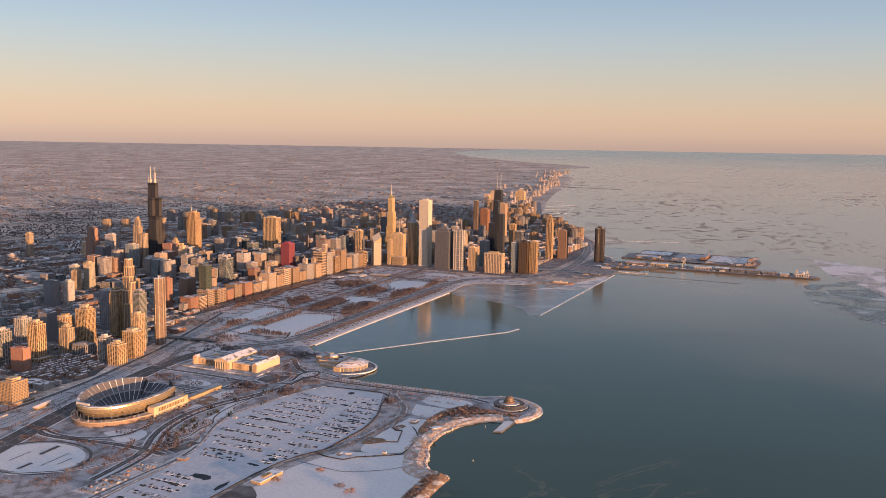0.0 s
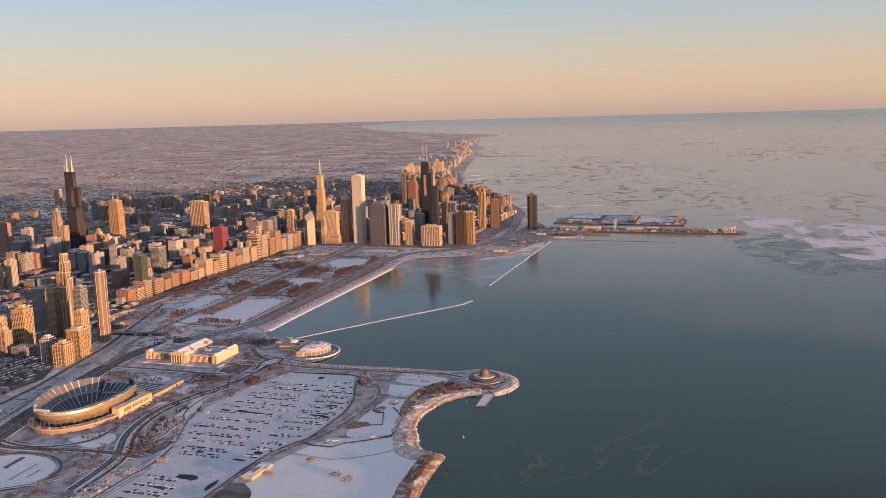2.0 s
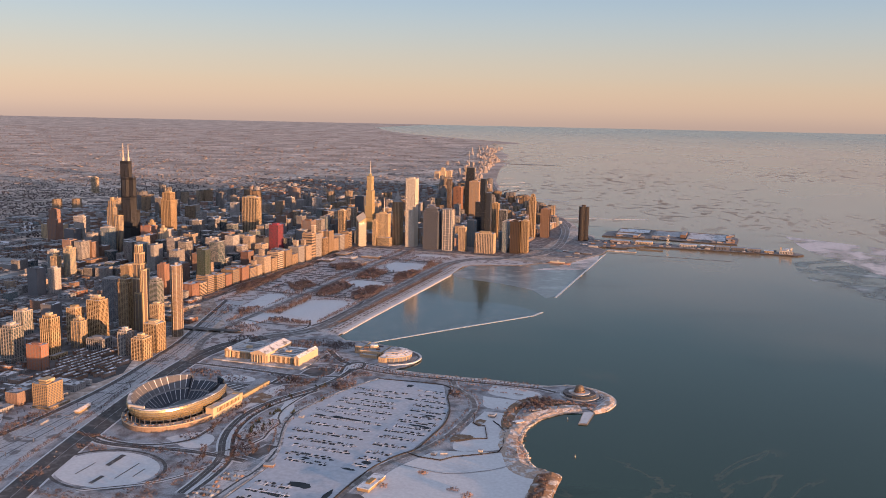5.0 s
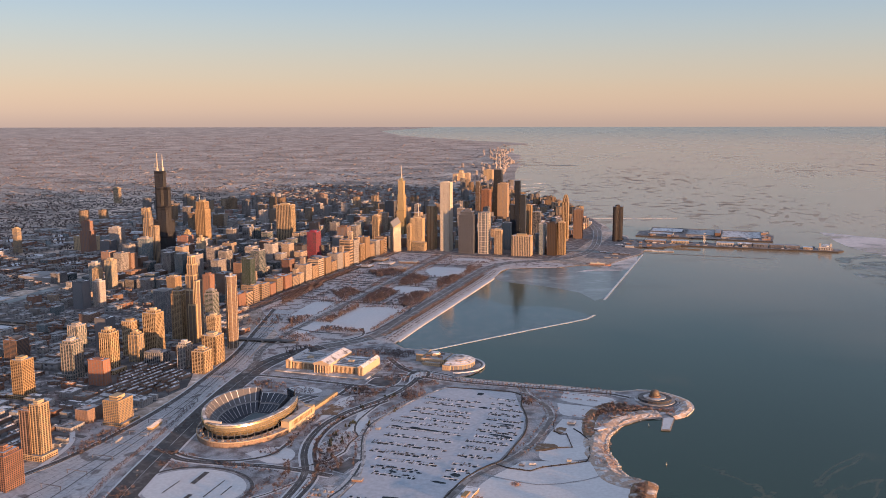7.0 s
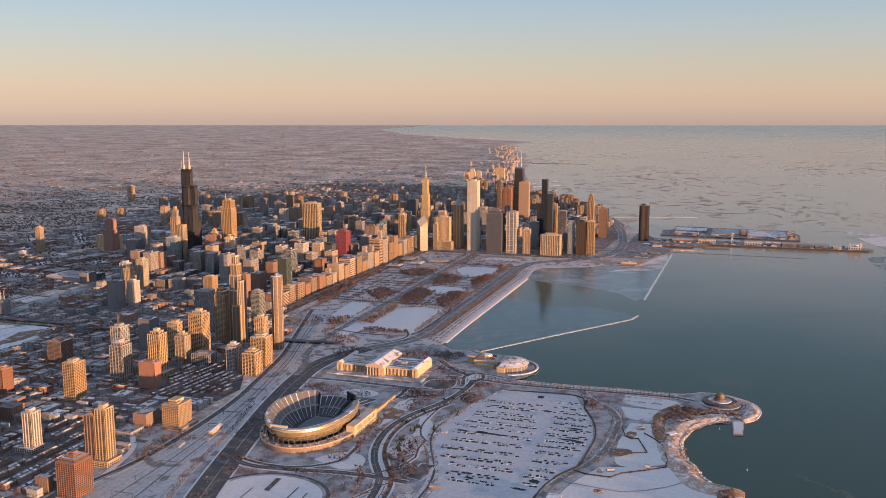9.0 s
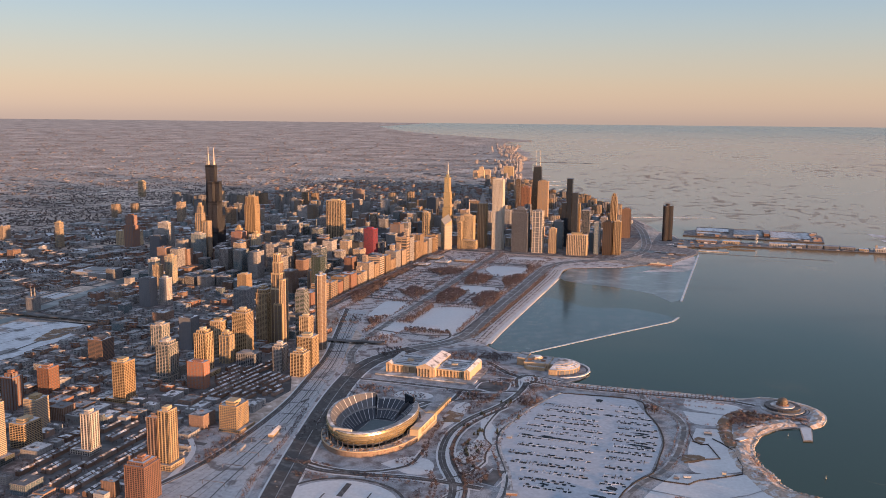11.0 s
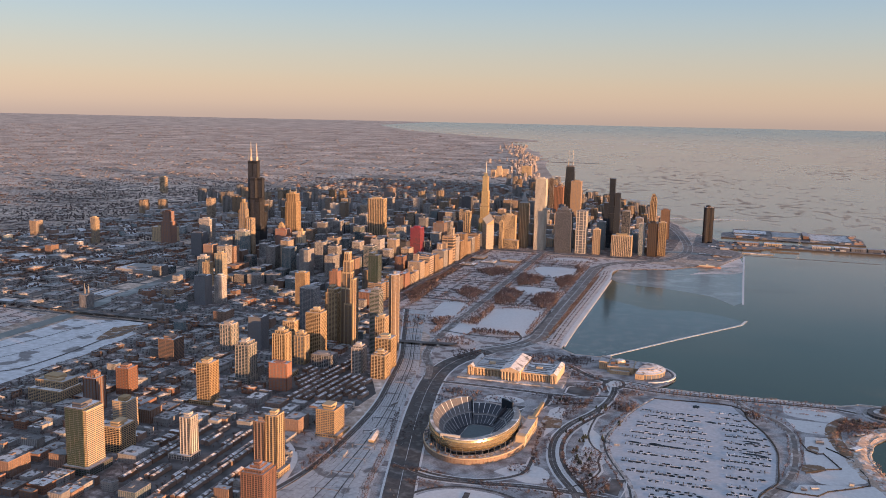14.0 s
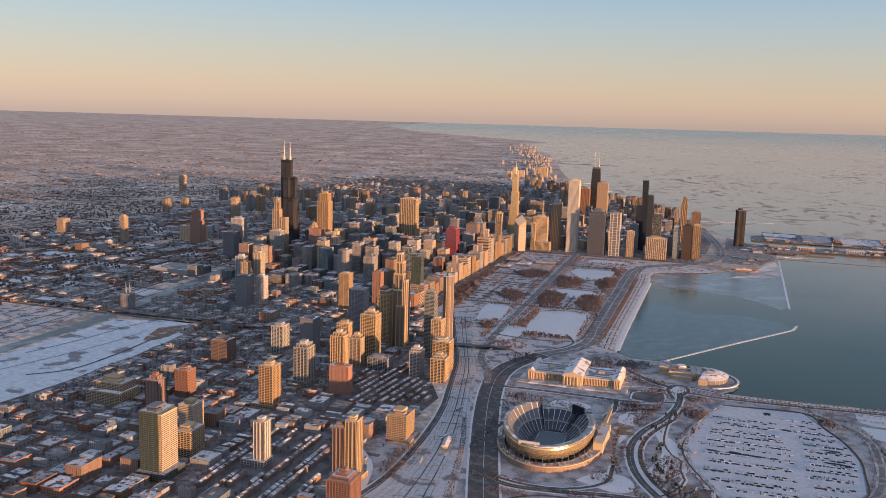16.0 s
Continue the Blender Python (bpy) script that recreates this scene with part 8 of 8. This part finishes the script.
    for x, y, w in ((62, 306, 9), (78, 308, 14), (66, 314, 12)):
        q = Solid(); q.box(x - w / 2, y - 0.4, -0.6, x + w / 2, y + 0.4, 0.2)
        thing("jetty", q, WOOD, "dark jetty beside the pier", "jetty", "jetties by the pier", kind="structure")


pleasure_pier()
ob = thing("ship", None, None, "moored white and orange club ship in harbour ice", "ship", at=(41, 244.0, -0.25), turn=2)
ob.scale = (1.35, 1.3, 1.0)
m = Solid(); m.prism([(-4.2, 0), (-3.4, -0.7), (3.4, -0.7), (4.6, 0), (3.4, 0.7), (-3.4, 0.7)], 0, 0.6); part("hull", m, BRICK, ob)
m = Solid(); m.box(-2.8, -0.5, 0.6, 2.4, 0.5, 1.2); part("deckhouse", m, WHITE, ob)
m = Solid(); m.box(-0.4, -0.25, 1.2, 0.3, 0.25, 1.7); part("funnel", m, WHITE, ob)

for x, y, w, d, h, words in ((-62, 203, 7, 6, 1.1, "low pale art gallery with snowy roofs"), (-46, 219, 9, 4.4, 1.5, "long cream art gallery wing facing the park"), (-46, 206, 7, 5, 0.9, "low gallery wing with snowy flat roof"), (-55, 213, 6, 7, 1.2, "grey gallery wing over the railway"), (-62, 222, 6, 8, 1.6, "old pale stone art gallery by the avenue")):
    ob = thing("art_gallery", None, None, words, "gallery", "gallery buildings in the park", at=(x, y, 0.05))
    h *= 0.65
    m = Solid(); m.box(-w / 2, -d / 2, 0, w / 2, d / 2, h); front = part("wall", m, ARCADE if "cream" in words or "pale" in words else GREY, ob)
    m = Solid(); m.box(-w / 2 + 0.1, -d / 2 + 0.1, h, w / 2 - 0.1, d / 2 - 0.1, h + 0.06); part("roof", m, ROOF_SNOW, ob)
    m = Solid(); m.box(-w / 5, -d / 4, h, w / 4, d / 5, h + 0.35); part("skylight", m, GREY, ob)
    for i in range(int(w / 0.8)):
        xx = -w / 2 + 0.4 + i * 0.8
        m = Solid(); m.box(xx - 0.12, -d / 2 - 0.012, h * 0.25, xx + 0.12, -d / 2 + 0.01, h * 0.75); part("window", m, GLASS, front)

# ---------------------------------------------------------------- town-house rows by the railway
hg = random.Random(21)
TOWN = {}
for n_houses in (4, 6, 8):
    length = n_houses * 0.72
    ob = thing("town_house_row", None, None, "terrace of dark brick town houses with snowy roofs", "terrace", "town-house rows", at=(0, 0, -50))
    m = Solid(); m.box(-0.42, 0, 0, 0.42, length, 0.85); part("wall", m, BROWN, ob)
    for i in range(n_houses):
        y0, y1 = i * 0.72 + 0.02, i * 0.72 + 0.70
        m = Solid()
        m.v += [(-0.48, y0, 0.85), (0.48, y0, 0.85), (0.48, y1, 0.85), (-0.48, y1, 0.85), (0, y0, 1.08), (0, y1, 1.08)]
        m.f += [(0, 4, 5, 3), (1, 2, 5, 4), (0, 1, 4), (2, 3, 5)]; m.m += [2, 2, 1, 1]
        part("roof", m, (DARK, BROWN, (ROOF_TOWN if i % 3 else ROOF_LOW)), ob, "low pitched roof under patchy snow")
    TOWN[n_houses] = (ob, length)
used = set()
for yards, x0, x1, y0, y1, gap in ((TERRACES, -63.0, -32.0, 0.0, 44.0, 2.15), (TERRACES_SOUTH, -57.2, -35.0, -50.0, -12.0, 2.7)):
    x, pair = x0, False
    while x < x1:
        y = y0
        while y < y1:
            k = hg.choice((4, 6, 6, 8))
            ob, length = TOWN[k]
            xs = x + (0.10 * (y - 20) if y0 == 0 else 0.0)
            ok = all(within(xs, q, yards) for q in (y, y + length)) and xs < between(y + length, EAST_EDGE) - 0.8
            if ok and not any(a - 0.4 < xs < c + 0.4 and b - 0.3 < q < d + 0.3 for a, b, c, d in TAKEN for q in (y, y + length / 2, y + length)):
                turn = pose(xs, y, 0.05, rz=-5.7 if y0 == 0 else 0)
                if k in used:
                    copy_thing(ob, turn)
                else:
                    ob.matrix_world = turn
                    used.add(k)
            y += length + hg.choice((0.3, 0.3, 1.6))
        pair = not pair
        x += gap if y0 == 0 else (1.25 if pair else gap * 1.35)

# ---------------------------------------------------------------- trees


def bare_tree(seed, twigs=24, thick=0.014):
    """Trunk, limbs and a crown of fine twigs."""
    g = random.Random(seed)
    trunk, crown = Solid(), Solid()

    def stick(s, a, b, r0, r1):
        d = (b - a).normalized()
        u = d.orthogonal().normalized()
        w = d.cross(u)
        n = len(s.v)
        for p, r in ((a, r0), (b, r1)):
            for k in range(3):
                q = p + (u * math.cos(2.09 * k) + w * math.sin(2.09 * k)) * r
                s.v.append(tuple(q))
        for k in range(3):
            s.f.append((n + k, n + (k + 1) % 3, n + 3 + (k + 1) % 3, n + 3 + k))
            s.m.append(0)

    h = g.uniform(0.9, 1.3)
    top = Vector((0, 0, h * 0.45))
    stick(trunk, Vector((0, 0, 0)), top, 0.045, 0.03)
    for i in range(7):
        a, e = i * 0.9 + g.uniform(-0.3, 0.3), g.uniform(0.5, 1.2)
        limb = top * g.uniform(0.7, 1.0)
        end = limb + Vector((math.cos(a) * math.cos(e), math.sin(a) * math.cos(e), math.sin(e))) * h * g.uniform(0.35, 0.5)
        stick(trunk, limb, end, 0.022, 0.008)
        for k in range(twigs):
            p = limb.lerp(end, g.uniform(0.35, 1.0))
            a2, e2 = g.uniform(0, 6.28), g.uniform(-0.1, 1.4)
            d = Vector((math.cos(a2) * math.cos(e2), math.sin(a2) * math.cos(e2), math.sin(e2)))
            q = p + d * h * g.uniform(0.12, 0.24)
            side = d.orthogonal().normalized() * thick
            crown.quad([tuple(p - side), tuple(p + side), tuple(q + d.cross(side) * 1.2), tuple(q - side * 0.3)])
    return trunk, crown


TREES = [bare_tree(s) for s in range(6)]
LITE = [bare_tree(s, 8, 0.022) for s in range(6)]
trunks = [t.mesh("trunk", BARK) for t, c in TREES]
crowns = [c.mesh("crown", TWIG) for t, c in TREES]
tg = random.Random(5)
OPEN = FIELDS + [hull_poly(7.2, -35.6, 12, 10, 24), hull_poly(0.3, -4, 12.5, 18, 24), [(-18, 35), (12, 35), (12, 58), (-18, 58)], [(15, 50), (37, 50), (37, 70), (15, 70)],
                 [(33, 40), (52, 41), (60, 22), (61, 5), (56, -12), (54, -60), (41, -60), (36, -19), (28, -4), (26, 10), (28, 23)], hull_poly(86, 45.5, 8, 7, 20)]
spots = []


def plant(x, y, k=1.0):
    if not any(within(x, y, p) for p in OPEN):
        spots.append((x, y, k * tg.uniform(0.75, 1.2)))


def avenue(pts, gap, off, k=1.0):
    line = smooth_line(pts, gap)
    for i in range(1, len(line) - 1):
        d = (line[i + 1] - line[i - 1]).normalized()
        plant(line[i].x - d.y * off + tg.uniform(-0.15, 0.15), line[i].y + d.x * off + tg.uniform(-0.15, 0.15), k)


for off in (2.4, 3.4, -2.4, -3.4):
    avenue([(-34.3, 77), (-35, 110), (-36, 162), (-37, 204), (-38, 250)], 1.3, off)
for off in (3.2, 4.1, -3.1):
    avenue([(-5.4, 88), (-5.8, 102), (-6.2, 128), (-6.3, 164), (-6.6, 198), (-6.2, 220)], 1.2, off)
for off in (3.3, 3.9):
    avenue([(x, y) for x, y in SHORE if 84 < y < 205], 1.1, off, 0.8)
for off in (0.5, 0.9, 1.3):
    avenue([(x, y) for x, y in reversed(E_EDGE) if y < 10], 0.55, off, 0.5)
for off in (1.7, 2.6):
    avenue([(-66.4, 104), (-66.4, 140), (-66.4, 246)], 1.4, -off)
for yy in (128.4, 187, 220):
    for off in (1.4, -1.4):
        avenue([(-64, yy), (-38, yy), (-9, yy)], 1.3, off)
for off in (1.5, 2.3, 3.1, -1.4):
    avenue(HARBOUR_WALK[:7], 1.0, off, 0.8)
for off in (-2.2, 3.2, 4.0):
    avenue([(26.3, -32), (24.5, -23), (19.6, -14), (16.8, -6), (15.6, 4), (17.2, 14), (21.4, 25), (23.4, 36)], 1.2, off)
for off in (1.0, -1.0):
    avenue([(22, 46.6), (33, 44.9), (48, 45.3), (62, 46.4), (76, 47.2)], 1.0, off)
avenue([(-18, 34.6), (-6, 34.8), (8, 34.8)], 1.1, 0.4)
for off in (1.2, -1.3):
    avenue([(52.6, 45.2), (55, 40), (61.5, 32.7), (64.3, 25), (64.4, 16), (64.0, 8), (62, -2)], 1.4, off, 0.8)
for cx, cy, rx, ry, n in ((-50, 90, 6, 8, 60),
                          (-28, 72, 6, 4, 50), (-18, 96, 3, 8, 30), (23, -5, 2.6, 8, 110), (14, 28, 5, 3, 50), (18, 42, 4, 3, 30), (76, 32, 5, 3, 60), (79, 37, 5, 2, 50), (56, 34, 2, 3, 30),
                          (10, 65, 5, 4, 60), (-26.5, -22, 3, 9, 60), (28, 30, 3, 4, 50), (-20, 60, 5, 5, 50), (0, 62, 6, 4, 60), (-12, 26, 5, 3, 30), (27, -18, 3, 4, 50), (89, -14, 1.4, 7, 60)):
    for _ in range(int(n * 1.6)):
        a, r = tg.uniform(0, 6.28), math.sqrt(tg.random())
        plant(cx + rx * r * math.cos(a), cy + ry * r * math.sin(a), 0.9)
GROVES = [[(-19.2, 137), (-18.9, 154), (-10.8, 154), (-8.8, 132), (-13.5, 126)], [(-17.9, 179), (-16.3, 197), (-10.2, 193), (-9.4, 177), (-13.3, 166)], [(-33.4, 178), (-33.4, 192), (-22, 183), (-23, 170), (-30, 164)],
          [(-33.4, 141), (-32.6, 156), (-24, 152), (-24, 130), (-30, 127)], [(-50, 142), (-48, 155), (-38.4, 145), (-40, 131)], [(-31, 91), (-30, 124), (-28, 121), (-28, 90)], [(-27, 87), (-21, 91), (-11.6, 88), (-11.7, 85), (-26, 84)],
          [(-66, 128), (-65, 190), (-62, 186), (-62, 130)], [(-16.2, 220), (-10.6, 213), (-10.4, 196), (-12.9, 203)], [(-55, 190), (-47, 200), (-39, 198), (-44, 178)], [(-43, 94), (-41, 101), (-38, 101), (-39, 88)], [(-62, 124), (-63, 158), (-59, 154), (-57, 115)]]
for poly in GROVES:
    xs, ys = [p[0] for p in poly], [p[1] for p in poly]
    for _ in range(int((max(xs) - min(xs)) * (max(ys) - min(ys)) * 2.2)):
        x, y = tg.uniform(min(xs), max(xs)), tg.uniform(min(ys), max(ys))
        if within(x, y, poly):
            plant(x, y, 1.1)
for poly in FIELDS[:6]:
    for off in (-0.9, -1.8):
        avenue(list(poly) + [poly[0]], 0.95, off, 0.85)
for x, y0, y1 in ((-63, 130, 246), (-58, 104, 128), (-52, 130, 160), (-44, 128, 160), (-55, 162, 186), (-41, 160, 200), (-30, 126, 150), (-21, 126, 166), (-12.5, 126, 244), (-15, 168, 240), (-33, 214, 244), (-26, 212, 232)):
    for dx in (0,):
        avenue([(x + dx, y0), (x + dx, (y0 + y1) / 2), (x + dx, y1)], 1.0, 0, 0.85)
for yy in (100, 146, 170, 204, 230, 242):
    for off in (0.0,):
        avenue([(-60, yy), (-38, yy), (-10, yy)], 1.05, off, 0.8)
for _ in range(600):
    x, y = tg.uniform(-64, -9), tg.uniform(80, 247)
    if abs(x + 35.5 + (y - 80) * 0.012) > 2.2:
        plant(x, y, 0.8)
for _ in range(1700):
    x, y = tg.uniform(-110, -32), tg.uniform(-70, 60)
    if x < between(y, EAST_EDGE) - 1 and not any(a - 0.3 < x < c + 0.3 and b - 0.3 < y < d + 0.3 for a, b, c, d in TAKEN):
        spots.append((x, y, tg.uniform(0.6, 1.0)))
for _ in range(700):
    x, y = tg.uniform(-119, -104), tg.uniform(-60, 60)
    if not any(a < x < c and b < y < d for a, b, c, d in TAKEN):
        spots.append((x, y, tg.uniform(0.6, 1.0)))
spots.sort(key=lambda p: math.hypot(p[0] - 24, p[1] + 2))
for k, (x, y, s) in enumerate(spots[:300]):
    i = tg.randrange(6)
    ob = tagged(new("tree", trunks[i]), "leafless brown park tree in snow", "tree", "bare park trees")
    ob.matrix_world = Matrix.Translation((x, y, 0.03)) @ Matrix.Rotation(tg.uniform(0, 6.28), 4, "Z") @ Matrix.Scale(s, 4)
    c = new("crown", crowns[i])
    c.parent = ob
vs, fs, ms, n = [], [], [], 0
data = [(np.array(t.v + c.v), np.concatenate([np.array(t.f), np.array(c.f) + len(t.v)]), np.array([0] * len(t.f) + [1] * len(c.f))) for t, c in LITE]
for x, y, s in spots[300:]:
    v, f, m = data[tg.randrange(6)]
    a = tg.uniform(0, 6.28)
    rot = np.array([[math.cos(a), math.sin(a), 0], [-math.sin(a), math.cos(a), 0], [0, 0, 1]]) * s
    vs.append(v @ rot + (x, y, 0.03))
    fs.append(f + n)
    ms.append(m)
    n += len(v)
tagged(new("park_trees", big_mesh("park_trees", np.concatenate(vs), np.concatenate(fs), (BARK, GROVE), np.concatenate(ms))), "many leafless brown park trees", "trees", kind="stuff")

# shrubs by the beach, along the shore and between the park paths


def bushes(areas, material, label):
    vs, fs, n = [], [], 0
    for poly, count in areas:
        xs, ys = [p[0] for p in poly], [p[1] for p in poly]
        for _ in range(count):
            x, y = tg.uniform(min(xs), max(xs)), tg.uniform(min(ys), max(ys))
            if not within(x, y, poly):
                continue
            c = LITE[tg.randrange(6)][1]
            v, f = np.array(c.v), np.array(c.f)
            s, a = tg.uniform(0.45, 0.85), tg.uniform(0, 6.28)
            rot = np.array([[math.cos(a), math.sin(a), 0], [-math.sin(a), math.cos(a), 0], [0, 0, 1]]) * s
            vs.append(v @ rot + (x, y, -0.2 * s))
            fs.append(f + n)
            n += len(v)
    tagged(new("dry_bushes", big_mesh("dry_bushes", np.concatenate(vs), np.concatenate(fs), (material,))), label, "bushes", kind="stuff")


def strip(a, b, w):
    """A long narrow area between two points."""
    return [(a[0], a[1] - w), (b[0], b[1] - w), (b[0], b[1] + w), (a[0], a[1] + w)]


bushes(((THICKET, 1100), (hull_poly(80.6, 31.5, 2.2, 1.2, 8), 50), (hull_poly(76.6, 26, 1.4, 6, 10), 50), (hull_poly(79, 33.5, 5, 2.4, 10), 60), (hull_poly(86, 38.6, 5, 1.0, 10), 160), (hull_poly(91, 38, 1.6, 3, 8), 40),
        (hull_poly(79.5, 6, 1.4, 7, 10), 60), (hull_poly(81.4, 0.5, 1.6, 3, 10), 40),
        (strip((59.6, 39.7), (74.0, 40.0), 0.12), 70), (strip((63.9, 31.4), (72.6, 32.3), 0.12), 34), (strip((66.2, 27.0), (73.0, 28.2), 0.12), 30), (strip((56.5, 43.2), (74, 43.6), 0.12), 90), ([(86, -5), (90, -6), (91, -24), (93, -44), (90.6, -44), (88, -14)], 220), (hull_poly(65.8, -15.1, 1, 0.8, 8), 40), (hull_poly(73.7, -20.4, 1.4, 1, 8), 40),
        (hull_poly(77, -22, 1, 2, 8), 40), (hull_poly(61, -23.6, 0.8, 1, 8), 24)), SHRUB, "thicket of dry reddish-brown bushes")
bushes((([(-2.6, 84), (-2.0, 112), (-2.0, 145), (-2.0, 172), (-2.4, 200), (-3.7, 200), (-3.5, 172), (-3.4, 145), (-3.3, 112), (-3.8, 84)], 480), (hull_poly(24, -7, 3, 8, 12), 340), (hull_poly(12, -24.5, 8, 1.4, 12), 140), (hull_poly(19.4, -33, 1.2, 7, 12), 110), (hull_poly(-4, -43, 2, 4, 12), 80), (hull_poly(-3, -28, 4, 1.6, 12), 90), (hull_poly(20, -44, 4, 4, 12), 120), (hull_poly(6, -48.5, 9, 1.6, 12), 120), (hull_poly(24, -32, 1.2, 7, 12), 90), (hull_poly(12, 31, 8, 1.6, 12), 180),
        (hull_poly(27, 41, 4, 2.4, 12), 160), (hull_poly(4, 66, 8, 4, 12), 220), ([(28.5, -2), (27, 8), (29.6, 24), (27, 24), (24.6, 9), (26.4, -4)], 120), ([(52.8, 41), (55.4, 36), (59, 30), (60.2, 31), (56, 40)], 90),
        (hull_poly(-14, 22, 3, 8, 12), 160), (hull_poly(15, 20, 3, 5, 12), 90), ([(-14.6, -14), (-13.4, 4), (-10, 17), (-12.4, 18), (-16.4, 6), (-16.6, -8)], 260), (hull_poly(-4, 24, 7, 3, 12), 170),
        (hull_poly(14, 51, 5.5, 4.0, 12), 240), (hull_poly(26, 33, 2.0, 7, 12), 90), (hull_poly(10, 58, 2.4, 5, 12), 130), (hull_poly(-6, -22.4, 6, 0.8, 12), 90), (hull_poly(12, -15, 2.4, 3, 12), 60), (hull_poly(14.5, -1, 1.2, 5, 12), 60)), TWIG, "leafless mauve-brown park bushes")

# dark evergreens
FIRS = ((17.2, 8.8), (20.8, 5.2), (21.4, 5.4), (20.9, -1.7), (22.7, -7.6), (19.2, 16.8), (22.2, 27.5), (23.6, 27.9), (25.4, -12.7), (23.7, -2.6), (12.4, 29.0), (21.6, -5.0), (22.2, -6.2), (24.2, -4.4), (13.2, 29.4), (27.5, 17.5), (25.0, 7.0))
for k in range(42):
    x, y = FIRS[k % len(FIRS)]
    x, y = x + tg.gauss(0, 0.5), y + tg.gauss(0, 0.6)
    ob = thing("fir_tree", None, None, "small dark evergreen standing in snow", "tree", "dark evergreens", at=(x, y, 0.03))
    m = Solid(); m.prism(hull_poly(0, 0, 0.05, 0.05, 5), 0, 0.3); part("trunk", m, BARK, ob)
    m = Solid()
    h = tg.uniform(0.6, 1.0)
    for t in range(5):
        z0, z1, r = 0.15 + t * h * 0.17, 0.15 + t * h * 0.17 + h * 0.32, 0.36 * (1 - t * 0.17)
        ring = [(r * tg.uniform(0.7, 1.15) * math.cos(a), r * tg.uniform(0.7, 1.15) * math.sin(a)) for a in [2 * math.pi * i / 9 for i in range(9)]]
        n = len(m.v)
        m.v += [(px, py, z0 + tg.uniform(-0.04, 0.04)) for px, py in ring] + [(0, 0, z1)]
        for i in range(9):
            m.f.append((n + i, n + (i + 1) % 9, n + 9)); m.m.append(0)
    part("crown", m, FIR, ob)

for x, y, w, d, h, t, words in ((76.8, 20.0, 1.5, 0.6, 0.5, 50, "low brown beach hut with snowy roof"), (69.7, 22.1, 0.8, 0.9, 0.6, 0, "small grey shed inside the island fence"), (66.5, -4.2, 0.7, 0.4, 0.4, 20, "small pale shed beside the fence"),
                              (64.6, -5.2, 0.5, 0.5, 0.4, 0, "small dark shed beside the fence"), (36.0, -23.0, 1.0, 0.7, 0.5, 10, "brown harbour hut with snowy roof"), (28.6, 4.8, 0.5, 0.5, 0.4, 0, "small round-topped harbour kiosk")):
    ob = thing("shed", None, None, words, "shed", "small sheds by the water", at=(x, y, 0.06), turn=t)
    m = Solid(); m.box(-w, -d, 0, w, d, h); part("wall", m, BROWN if "brown" in words else (DARK if "dark" in words else GREY), ob)
    m = Solid(); m.box(-w - 0.08, -d - 0.08, h, w + 0.08, d + 0.08, h + 0.07); part("roof", m, ROOF_SNOW, ob)

qg = random.Random(52)
for k in range(22):
    x, y = qg.uniform(33, 54), qg.uniform(266, 346)
    if not within(x, y, [(33, 264), (47, 264), (54, 284), (54, 295), (46, 309), (44, 330), (40, 346), (33, 356)]) or math.hypot(x - 38.4, y - 327) < 6:
        continue
    w, d, h = qg.uniform(0.6, 2.4), qg.uniform(0.6, 2.0), qg.uniform(0.3, 0.9)
    ob = thing("quay_shed", None, None, "low grey shed on the snowy quay", "shed", "sheds on the quay", at=(x, y, 0.03))
    m = Solid(); m.box(-w, -d, 0, w, d, h); part("wall", m, qg.choice((GREY, DARK, BROWN)), ob)
    m = Solid(); m.box(-w - 0.06, -d - 0.06, h, w + 0.06, d + 0.06, h + 0.06); part("roof", m, ROOF_LOW, ob)

# ---------------------------------------------------------------- traffic


def traffic(lines, name, label, gap, seed):
    g = random.Random(seed)
    s = Solid()
    for pts, off in lines:
        line = smooth_line(pts, 0.8)
        i = 2
        while i < len(line) - 2:
            q, d = line[i], (line[i + 1] - line[i - 1]).normalized()
            side = Vector((-d.y, d.x))
            c = q + side * (off + g.uniform(-0.08, 0.08))
            l, w, z = 0.24, 0.10, 0.13
            p = [c + d * l + side * w, c - d * l + side * w, c - d * l - side * w, c + d * l - side * w]
            s.prism([tuple(v) for v in reversed(p)], z, z + 0.09)
            p = [c + d * l * 0.5 + side * w * 0.9, c - d * l * 0.7 + side * w * 0.9, c - d * l * 0.7 - side * w * 0.9, c + d * l * 0.5 - side * w * 0.9]
            s.prism([tuple(v) for v in reversed(p)], z + 0.09, z + 0.16)
            i += max(1, int(g.expovariate(1 / gap)))
    thing(name, s, CARS, label, "cars", kind="stuff")


traffic([(DRIVE[:16], o) for o in (-1.6, -0.8, 0.8, 1.6)] + [(WEST_DRIVE, -0.5), (WEST_DRIVE, 0.6)], "distant_cars", "scattered small cars on the park roads", 22, 8)
